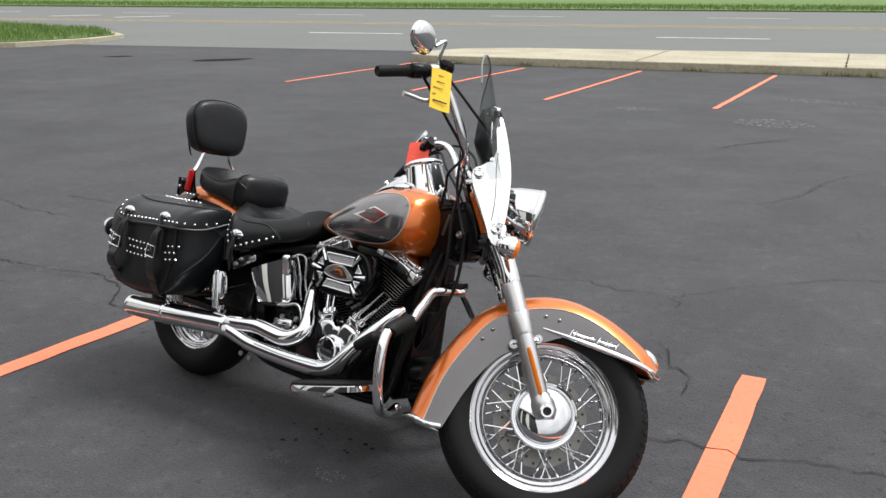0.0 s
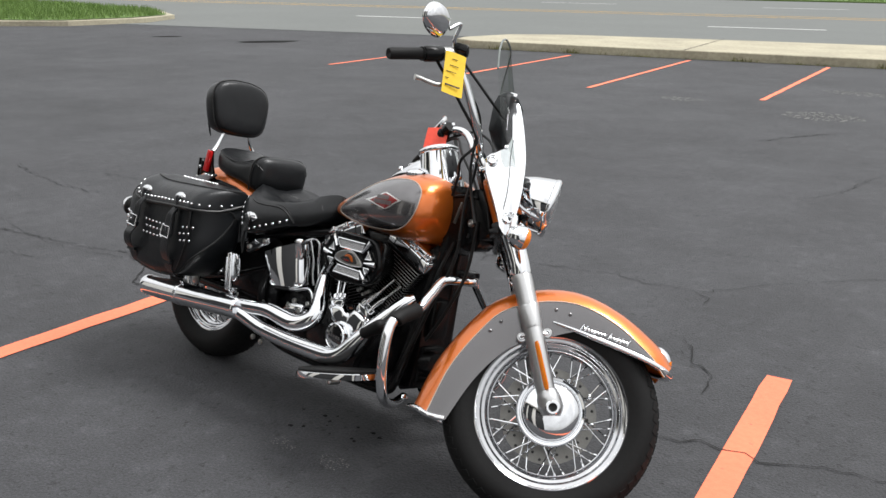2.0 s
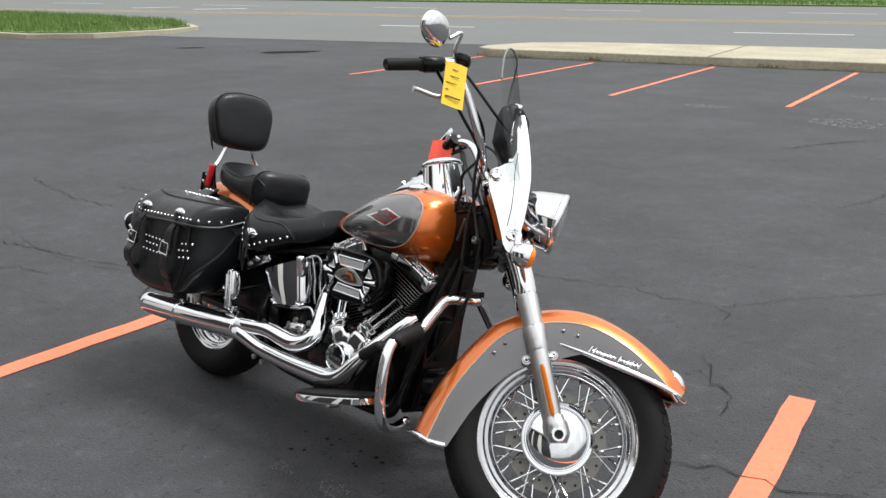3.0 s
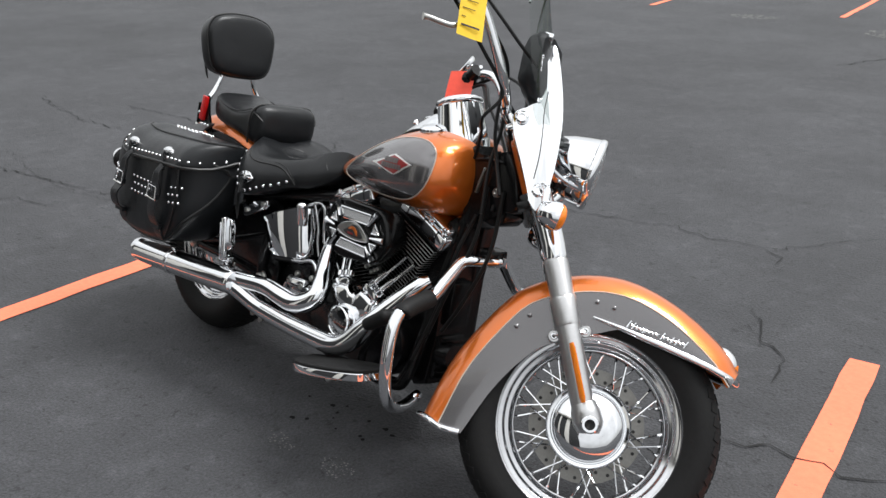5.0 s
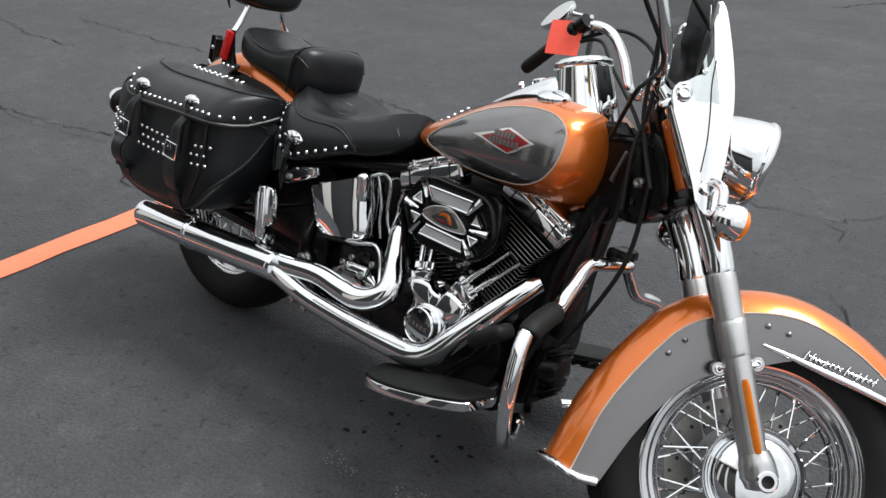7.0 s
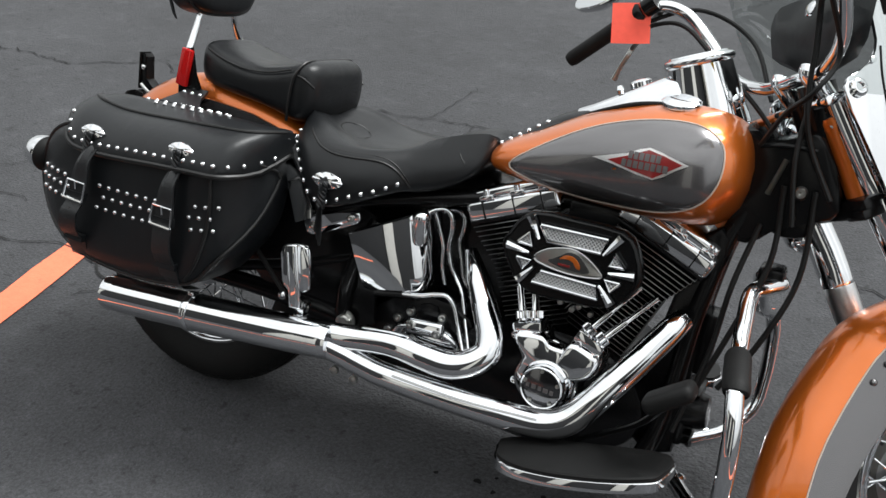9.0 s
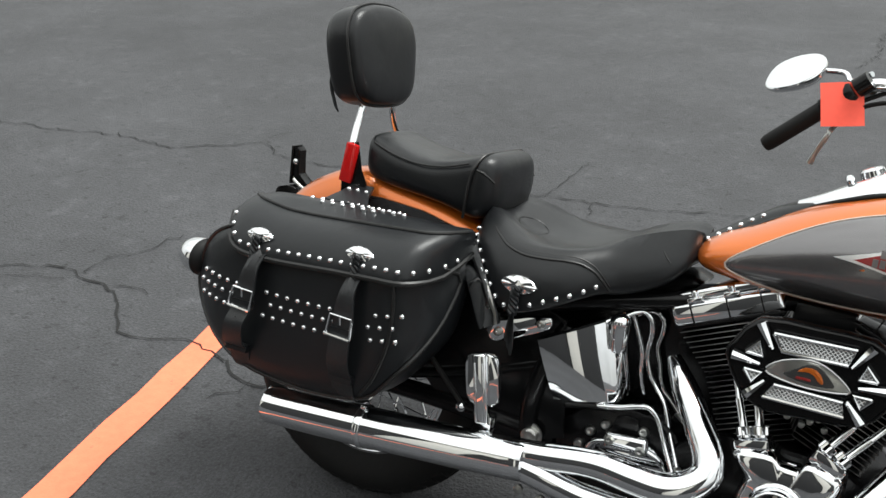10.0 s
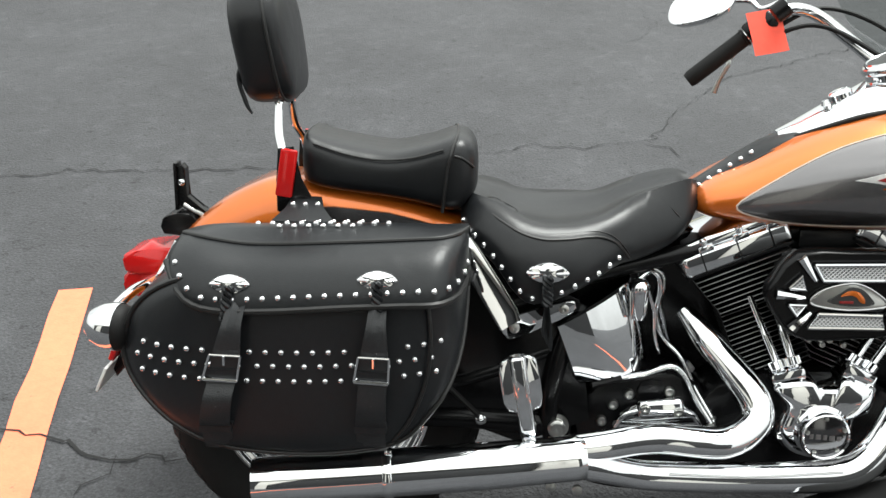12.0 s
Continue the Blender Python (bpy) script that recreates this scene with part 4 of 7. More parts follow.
def tank_side(x, z):
    """The tank's half width at x and z."""
    hw, z0, z1 = interp(TANK, x)
    t = min(0.999, abs((z - (z0 + (z1 - z0) * 0.45)) / ((z1 - z0) * (0.55 if z > z0 + (z1 - z0) * 0.45 else 0.45))))
    return hw * (1 - t ** 2.3) ** (1 / 2.3)


def tank():
    rings = []
    for x in [0.608 + 0.518 * math.sin(0.5 * math.pi * i / 56) ** 1.35 for i in range(57)]:
        hw, z0, z1 = interp(TANK, x)
        zc = z0 + (z1 - z0) * 0.45
        ring = []
        for q in range(40):
            a = 2 * math.pi * q / 40
            c, s = math.cos(a), math.sin(a)
            hh = (z1 - zc) if s > 0 else (zc - z0)
            e = 2 / (2.3 - 0.95 * min(1.0, max(0.0, (x - 1.078) / 0.03))) if s < 0 else 2 / 2.3
            ring.append(Vector((x, hw * math.copysign(abs(c) ** e, c), zc + hh * math.copysign(abs(s) ** e, s))))
        rings.append(ring)
    t = part("fuel_tank", loft(rings), ORANGE, bike, "orange pearl fuel tank with grey side panels", smooth=60)
    out = round_outline([(0.673, 0.736), (0.731, 0.784), (0.818, 0.837), (0.898, 0.869), (0.975, 0.886), (1.035, 0.885), (1.075, 0.861), (1.086, 0.818), (1.076, 0.774), (1.046, 0.742), (0.990, 0.720), (0.898, 0.709),
                         (0.792, 0.706), (0.712, 0.717)], 4)
    for s in (-1, 1):
        cx, cz = 0.90, 0.785
        rings = []
        for k in (1.0, 0.985, 0.9, 0.75, 0.6, 0.45, 0.3, 0.15, 0.02):
            r = []
            for x, z in out:
                px, pz = cx + (x - cx) * k, cz + (z - cz) * k
                r.append(Vector((px, s * (tank_side(px, pz) + (0.0016 if k < 1 else 0.0)), pz)))
            rings.append(r)
        part("tank_panel", loft(rings, cap=False), GREY, t, "dark grey painted tank panel", smooth=60)
        part("pinstripe", tube([Vector((x, s * (tank_side(x, z) + 0.0008), z)) for x, z in out + out[:1]], 0.0018, 6, 1), PIN, t)
        badge(t, s)
    for s, y in ((-1, -0.078), (1, 0.078)):
        z = 0.912
        part("filler_cap", lathe([(0.036, -0.012), (0.038, 0.0), (0.037, 0.006), (0.030, 0.011), (0.015, 0.014), (0.0, 0.0145)], (0.975, y, z), (-0.05, s * 0.25, 1), 36), CHROME, t, "chrome tank cap")
    for s in (-1, 1):
        part("mount_tab", prism([(1.060, 0.735), (1.100, 0.738), (1.121, 0.694), (1.116, 0.680), (1.102, 0.677), (1.078, 0.692)], s * 0.016, s * 0.030, 0.004), ORANGE, t)
        part("mount_bolt", lathe([(0.012, 0), (0.012, 0.006), (0.006, 0.009), (0, 0.009)], (1.108, s * 0.030, 0.690), (0, s, 0), 16), CHROME, t)
    return t


def badge(t, s):
    """The diamond tank emblem: chrome frame, red field and two rows of plain bars for the lettering."""
    def on(pts, off):
        return [Vector((x, s * (tank_side(x, z) + off), z)) for x, z in pts]

    def grid(pts, off):
        b = bmesh.new()
        cx, cz = sum(p[0] for p in pts) / len(pts), sum(p[1] for p in pts) / len(pts)
        rings = [on([(cx + (x - cx) * k, cz + (z - cz) * k) for x, z in pts], off if k < 1 else off - 0.003) for k in (1.0, 0.99, 0.6, 0.2, 0.02)]
        return loft(rings, cap=False, bm=b)
    dia = [(0.852, 0.796), (0.885, 0.807), (0.918, 0.818), (0.940, 0.830), (0.958, 0.836), (0.980, 0.832), (1.003, 0.826), (1.031, 0.819), (1.010, 0.806), (0.992, 0.791), (0.974, 0.782), (0.945, 0.785), (0.915, 0.790), (0.885, 0.794)]
    part("tank_badge", grid(dia, 0.0040), BADGE, t, "chrome diamond emblem on the tank")
    red = [(0.884, 0.799), (0.920, 0.8145), (0.957, 0.8325), (0.987, 0.8275), (1.021, 0.8185), (0.998, 0.802), (0.974, 0.7850), (0.930, 0.7915)]
    part("badge_field", grid(red, 0.0055), REDPAINT, t, "dark red enamel field")
    for x0, x1, z0, z1, k in ((0.922, 0.984, 0.811, 0.824, 6), (0.912, 1.000, 0.795, 0.808, 8)):
        for i in range(k):
            a = x0 + (x1 - x0) * i / k
            e = a + (x1 - x0) / k * 0.80
            part("badge_bar", grid([(a, z0 + 0.0005 * i), (e, z0 + 0.0005 * i), (e, z1 + 0.0005 * i), (a, z1 + 0.0005 * i)], 0.0066), BARS, t)


tank()


def dash():
    """The chrome instrument console over the tank and its leather tongue."""
    rows = []
    for x, hw, z0, z1 in ((0.765, 0.016, 0.835, 0.858), (0.80, 0.034, 0.848, 0.876), (0.845, 0.046, 0.866, 0.903), (0.885, 0.052, 0.882, 0.926), (0.925, 0.055, 0.892, 0.950), (0.965, 0.057, 0.893, 0.962), (1.02, 0.056, 0.875, 0.950), (1.070, 0.054, 0.852, 0.912), (1.085, 0.046, 0.85, 0.885)):
        rows.append([Vector((x, y * hw, z0 + (z1 - z0) * f)) for y, f in ((-1.25, 0), (-1.08, 0.4), (-0.95, 0.8), (-0.72, 0.97), (-0.35, 1.0), (0.35, 1.0), (0.72, 0.97), (0.95, 0.8), (1.08, 0.4), (1.25, 0))])
    d = part("dash_console", loft(rows), CHROME, bike, "chrome instrument console on the tank", smooth=50)
    ax = (-0.37, 0, 0.93)
    part("speedometer_pod", lathe([(0.080, -0.15), (0.074, -0.11), (0.066, -0.05), (0.0615, -0.012), (0.065, -0.010), (0.0675, -0.004), (0.066, 0.003), (0.058, 0.006)], (0.975, 0, 0.993), ax, 56, cap=False), CHROME, d, "upright chrome speedometer pod", smooth=60)
    part("speedometer", lathe([(0.057, -0.004), (0.059, 0.004), (0.055, 0.009), (0.052, 0.006), (0.0, 0.006)], (0.975, 0, 0.993), ax, 40), CHROME, d)
    part("dial", lathe([(0.052, 0.0065), (0.052, 0.0075), (0, 0.0075)], (0.975, 0, 0.993), ax, 40), DARK, d, "black speedometer dial")
    for s in (-1, 1):
        part("console_edge", tube([(0.78, s * 0.030, 0.846), (0.845, s * 0.060, 0.876), (0.90, s * 0.072, 0.896), (0.96, s * 0.074, 0.904), (1.03, s * 0.072, 0.894), (1.075, s * 0.066, 0.868), (1.095, s * 0.055, 0.835)], 0.0055, 10, 5), RUBBER, d, "black rubber console edging")
    part("ignition_switch", lathe([(0.022, 0), (0.022, 0.014), (0.018, 0.018), (0.008, 0.020), (0.0, 0.020)], (0.880, 0, 0.918), (-0.45, 0, 1), 24), CHROME, d)
    part("dash_knob", lathe([(0.006, 0), (0.006, 0.014), (0.009, 0.018), (0.006, 0.026), (0, 0.027)], (0.850, -0.025, 0.894), (-0.4, 0, 1), 12), CHROME, d)
    rows = []
    for k in range(16):
        x = 0.596 + 0.015 * k
        z = interp([(0.59, 0.752), (0.623, 0.774), (0.667, 0.804), (0.715, 0.836), (0.739, 0.850), (0.80, 0.874), (0.85, 0.888)], x)[0]
        rows.append([Vector((x, y, z - 0.006 - d)) for y, d in ((-0.050, 0.034), (-0.049, 0.021), (-0.040, 0.011), (-0.030, 0.005), (0, 0), (0.012, 0.005), (0.030, 0.013), (0.045, 0.019), (0.047, 0.034))])
    tongue = part("leather_tongue", loft(rows), LEATHER, bike, "studded black leather strip over the tank")
    for k in range(6):
        x = 0.621 + k * 0.0184
        z = interp([(0.59, 0.752), (0.623, 0.774), (0.667, 0.804), (0.715, 0.836), (0.739, 0.850)], x)[0]
        shared("stud", STUD, facing((x, -0.034, z - 0.0132), (-0.5, -0.6, 1)), tongue)
    for s in (-1, 1):
        part("tongue_edge", tube([r[1 if s < 0 else 7] + Vector((0, s * 0.001, 0)) for r in rows], 0.0032, 8, 2), PIPING, tongue)


STUD = mesh_of(lathe([(0.0054, -0.001), (0.0054, 0.0005), (0.0046, 0.0026), (0.0026, 0.0042), (0.0, 0.0047)], (0, 0, 0), (0, 0, 1), 10), CHROME)
dash()

# -- seats --


def seat():
    rows = []
    T = [(0.180, 0.105, 0.690, 0.714, 0.734), (0.200, 0.148, 0.672, 0.711, 0.731), (0.222, 0.175, 0.654, 0.708, 0.727), (0.250, 0.200, 0.626, 0.703, 0.719), (0.275, 0.215, 0.594, 0.697, 0.708), (0.300, 0.221, 0.576, 0.693, 0.696), (0.330, 0.221, 0.578, 0.690, 0.688),
         (0.365, 0.214, 0.590, 0.690, 0.686), (0.400, 0.202, 0.605, 0.692, 0.690), (0.435, 0.180, 0.622, 0.695, 0.698), (0.465, 0.155, 0.634, 0.701, 0.710), (0.490, 0.138, 0.636, 0.707, 0.724), (0.530, 0.124, 0.648, 0.716, 0.740), (0.570, 0.108, 0.668, 0.727, 0.752),
         (0.598, 0.088, 0.694, 0.736, 0.757), (0.615, 0.064, 0.718, 0.742, 0.752)]

    def skirt(x, z):
        w, zb, zs, zt = interp(T, x)
        rows = [(zb - 0.02, 1.0), (zb + 0.006, 1.0), (zb + 0.3 * (zs - zb), 1.015), (zb + 0.65 * (zs - zb), 0.99), (zs - 0.003, 0.90), (zs + 0.014, 0.80), (zs + 0.03, 0.60)]
        k = max(q for q in range(6) if rows[q][0] <= z or q == 0)
        t = (z - rows[k][0]) / (rows[k + 1][0] - rows[k][0])
        return w * (rows[k][1] + (rows[k + 1][1] - rows[k][1]) * t)
    for i in range(31):
        x = 0.180 + 0.435 * i / 30
        w, zb, zs, zt = interp(T, x)
        dip = math.exp(-((x - 0.258) / 0.032) ** 2)
        half = [(0.55, zb + 0.004), (0.92, zb), (1.0, zb + 0.006), (1.015, zb + 0.3 * (zs - zb)), (0.99, zb + 0.65 * (zs - zb)), (0.90, zs - 0.003), (0.81, zs + 0.016), (0.64, zt + 0.018), (0.40, zt + 0.012 - 0.006 * dip), (0.15, zt + 0.002 - 0.016 * dip)]
        rows.append([Vector((x, -w * f, z)) for f, z in half] + [Vector((x, w * f, z)) for f, z in half[::-1]])
    s = part("rider_seat", loft(rows), VINYL, bike, "black studded leather rider seat", smooth=60)
    # stitched oval round the dip at the back of the cushion
    oval = []
    for k in range(25):
        a = 2 * math.pi * k / 24
        x, y = 0.258 + 0.030 * math.cos(a), 0.046 * math.sin(a)
        w, zb, zs, zt = interp(T, x)
        dip = math.exp(-((x - 0.258) / 0.032) ** 2)
        f = abs(y) / w
        oval.append(Vector((x, y, interp([(0.0, zt + 0.002 - 0.016 * dip), (0.15, zt + 0.002 - 0.016 * dip), (0.40, zt + 0.012 - 0.006 * dip), (0.64, zt + 0.018)], f)[0])))
    part("seat_stitching", tube(oval, 0.0016, 6, 1), PIPING, s)
    # seam between the cushion and the skirt
    for sd in (-1, 1):
        for up, r in ((0.0, 0.0026), (0.008, 0.0013)):
            seam = []
            for x, z in ((0.216, 0.734), (0.226, 0.727), (0.240, 0.719), (0.258, 0.710), (0.285, 0.698), (0.320, 0.690), (0.360, 0.689), (0.400, 0.691), (0.425, 0.689), (0.448, 0.680), (0.466, 0.664), (0.480, 0.645)):
                seam.append(Vector((x, sd * (skirt(x, z + up) + 0.001), z + up)))
            part("seat_piping", tube(seam, r, 8, 6), PIPING, s)
        nose = []
        for x, f in ((0.512, 0.50), (0.530, 0.62), (0.550, 0.78), (0.565, 0.90), (0.575, 0.97)):
            w, zb, zs, zt = interp(T, x)
            z = interp([(0.15, zt), (0.40, zt + 0.006), (0.62, zt + 0.010), (0.80, zs + 0.014), (0.90, zs - 0.003), (0.99, zb + 0.65 * (zs - zb))], f)[0]
            nose.append(Vector((x, sd * w * f, z)))
        part("seat_piping", tube(nose, 0.0011, 6, 5), PIPING, s)
        # studs along the skirt
        line = [(0.184, 0.703), (0.203, 0.686), (0.220, 0.673), (0.249, 0.644), (0.278, 0.609), (0.295, 0.594), (0.319, 0.592), (0.344, 0.598), (0.389, 0.617), (0.430, 0.634), (0.462, 0.652)]
        last = None
        for p in spline([Vector((x, skirt(x, z), z)) for x, z in line], 12):
            if last is None or (p - last).length > 0.0242:
                shared("stud", STUD, facing((p.x, sd * (p.y + 0.001), p.z), (-0.6 if p.x < 0.25 else (0.0 if p.x < 0.36 else 0.5), sd, 0.1)), s)
                last = p.copy()
        concho(s, (0.329, sd * 0.2225, 0.637), (0, sd, 0.12), 0.030, 0.105)
    return s


def concho(parent, p, n, r, tail, lean=0.0):
    """An oval chrome concho with a knotted leather thong hanging from it."""
    right = Vector((1, 0, 0))
    z = Vector(n).normalized()
    x = (right - z * right.dot(z)).normalized()
    y = z.cross(x)
    out = [(x * (r * 1.25 * math.cos(a)) + y * (r * 0.62 * math.copysign(abs(math.sin(a)) ** 1.6, math.sin(a)))) for a in (2 * math.pi * q / 32 for q in range(32))]
    c = Vector(p)
    part("concho", loft([[c + v * k + z * (h + g * math.cos(q * math.pi / 2)) for q, v in enumerate(out)] for k, h, g in ((1.0, -0.002, 0), (1.0, 0.002, 0), (0.93, 0.0045, 0), (0.86, 0.0048, 0.0007), (0.55, 0.0070, 0.0009), (0.40, 0.0080, 0), (0.1, 0.0085, 0))]), CHROME, parent, "engraved chrome concho", smooth=30)
    dn = (Vector((0, 0, -1)) + z * 0.05 + x * lean).normalized()
    b = bmesh.new()
    # a short braid of three strands, then loose ends
    for k in range(3):
        braid = []
        for i in range(13):
            ph = 2 * math.pi * (i / 6.0 + k / 3)
            braid.append(c + z * (0.013 + 0.0028 * math.cos(ph)) + x * (0.0062 * math.sin(ph)) + dn * (0.004 + tail * 0.5 * i / 12))
        tube(braid, 0.0042, 6, 2, bm=b)
    for k, ox in enumerate((-0.5, 0.2, 0.9)):
        p = c + z * 0.012 + dn * tail * 0.5
        q = p + dn * (tail * (0.55 + 0.12 * k)) + x * (0.010 * ox)
        loft([[p.lerp(q, u) + x * (w * sg) + z * h for sg, h in ((-1, 0), (1, 0), (1, 0.0022), (-1, 0.0022))] for u, w in ((0, 0.0032), (0.4, 0.0048), (0.85, 0.0045), (1.0, 0.0015))], bm=b)
    part("thong", b, LEATHER, parent, "braided black leather thong")


seat()


def passenger_seat():
    T = [(-0.116, 0.064, 0.775, 0.820, 0.826), (-0.109, 0.096, 0.762, 0.846, 0.854), (-0.080, 0.112, 0.752, 0.838, 0.846), (-0.03, 0.120, 0.744, 0.824, 0.834), (0.05, 0.122, 0.735, 0.813, 0.823), (0.105, 0.120, 0.725, 0.821, 0.833),
         (0.140, 0.119, 0.716, 0.831, 0.843), (0.158, 0.120, 0.713, 0.837, 0.850), (0.178, 0.118, 0.716, 0.840, 0.853), (0.194, 0.110, 0.728, 0.834, 0.847), (0.205, 0.098, 0.742, 0.825, 0.837), (0.212, 0.080, 0.760, 0.811, 0.823)]
    rows = []
    for i in range(31):
        x = -0.112 + 0.324 * i / 30
        w, zb, zs, zt = interp(T, x)
        half = [(0.5, zb), (0.88, zb + 0.003), (0.98, zb + 0.02), (1.02, zb + 0.5 * (zs - zb)), (1.0, zs - 0.016), (0.92, zs), (0.72, zt - 0.002), (0.35, zt)]
        rows.append([Vector((x, -w * f, z)) for f, z in half] + [Vector((x, w * f, z)) for f, z in half[::-1]])
    s = part("passenger_seat", loft(rows), VINYL, bike, "raised black leather passenger seat", sub=1, smooth=180)
    hoop = []
    for x, f, k in ((0.146, 0.98, 0.02), (0.150, 1.03, 0.35), (0.155, 1.03, 0.7), (0.161, 1.0, 0.90)):
        w, zb, zs, zt = interp(T, x)
        hoop.append((x, -w * f - 0.001, zb + (zs - zb) * k))
    w, zb, zs, zt = interp(T, 0.17)
    top = [(0.168, -w * 0.80, zt - 0.006), (0.172, -w * 0.45, zt - 0.0025), (0.173, -w * 0.15, zt - 0.002)]
    full = hoop + top + [(x, -y, z) for x, y, z in (hoop + top)[::-1]]
    part("seat_piping", tube(full, 0.0032, 8, 5), PIPING, s)
    for sd in (-1, 1):
        e = []
        for x in (-0.085, -0.03, 0.03, 0.09, 0.146):
            w, zb, zs, zt = interp(T, x)
            e.append((x, sd * w * 0.985, zs - 0.004))
        part("seat_piping", tube(e, 0.0024, 8, 5), PIPING, s)
        e = []
        for x in (0.166, 0.178, 0.188, 0.196, 0.201):
            w, zb, zs, zt = interp(T, x)
            e.append((x, sd * (w * 1.0 + 0.001), zs - 0.02 - (x - 0.166) * 0.35))
        part("seat_piping", tube(e, 0.0022, 8, 5), PIPING, s)


passenger_seat()


def backrest():
    tilt = Matrix.Translation((-0.176, 0.0, 1.007)) @ Matrix.Rotation(radians(-9), 4, "Y") @ Matrix.Diagonal((0.92, 1.03, 1.0, 1.0))
    out = round_outline([(0.0, -0.108), (0.075, -0.102), (0.112, -0.075), (0.128, -0.01), (0.130, 0.05), (0.105, 0.092), (0.05, 0.110), (0.0, 0.113), (-0.05, 0.110), (-0.105, 0.092), (-0.130, 0.05), (-0.128, -0.01), (-0.112, -0.075),
                         (-0.075, -0.102)], 4)
    rings = [[Vector((x, y * k, z * k)) for y, z in out] for x, k in ((-0.050, 0.55), (-0.052, 0.80), (-0.044, 0.93), (-0.028, 0.985), (0.0, 1.0), (0.022, 1.0), (0.026, 0.985), (0.040, 0.955), (0.048, 0.86), (0.053, 0.6), (0.054, 0.2))]
    b = part("backrest_pad", loft(rings), VINYL, bike, "black padded passenger backrest", m=tilt, sub=1, smooth=180)
    part("backrest_piping", tube([Vector((0.024, y * 1.005, z * 1.005)) for y, z in out + out[:1]], 0.0030, 8, 1), PIPING, b, m=tilt)
    part("backrest_strap", tube([(-0.190, -0.095, 1.00), (-0.215, -0.10, 0.955), (-0.205, -0.095, 0.905), (-0.195, -0.093, 0.885)], [0.004, 0.004, 0.004, 0.002], 8, 5), LEATHER, b, "loose black pad strap")
    for s in (-1, 1):
        part("sissy_bar_upright", tube([(-0.150, s * 0.060, 0.93), (-0.152, s * 0.064, 0.895), (-0.150, s * 0.085, 0.85), (-0.138, s * 0.112, 0.815), (-0.130, s * 0.120, 0.77)], 0.0085, 14, 6), CHROME, bike, "chrome backrest upright")
        part("side_plate", prism([(-0.146, 0.828), (-0.118, 0.832), (-0.108, 0.772), (-0.090, 0.738), (-0.070, 0.715), (-0.100, 0.705), (-0.150, 0.715), (-0.150, 0.770)], s * 0.117, s * 0.126, 0.003), BLACK, bike, "black backrest side plate")
        part("side_reflector", box((-0.130, s * 0.131, 0.786), (0.030, 0.012, 0.086), 0.004, Matrix.Rotation(radians(9), 4, "Y")), RED, bike, "red side reflector")


backrest()

# -- rear fender, struts, lamps, plate bracket --


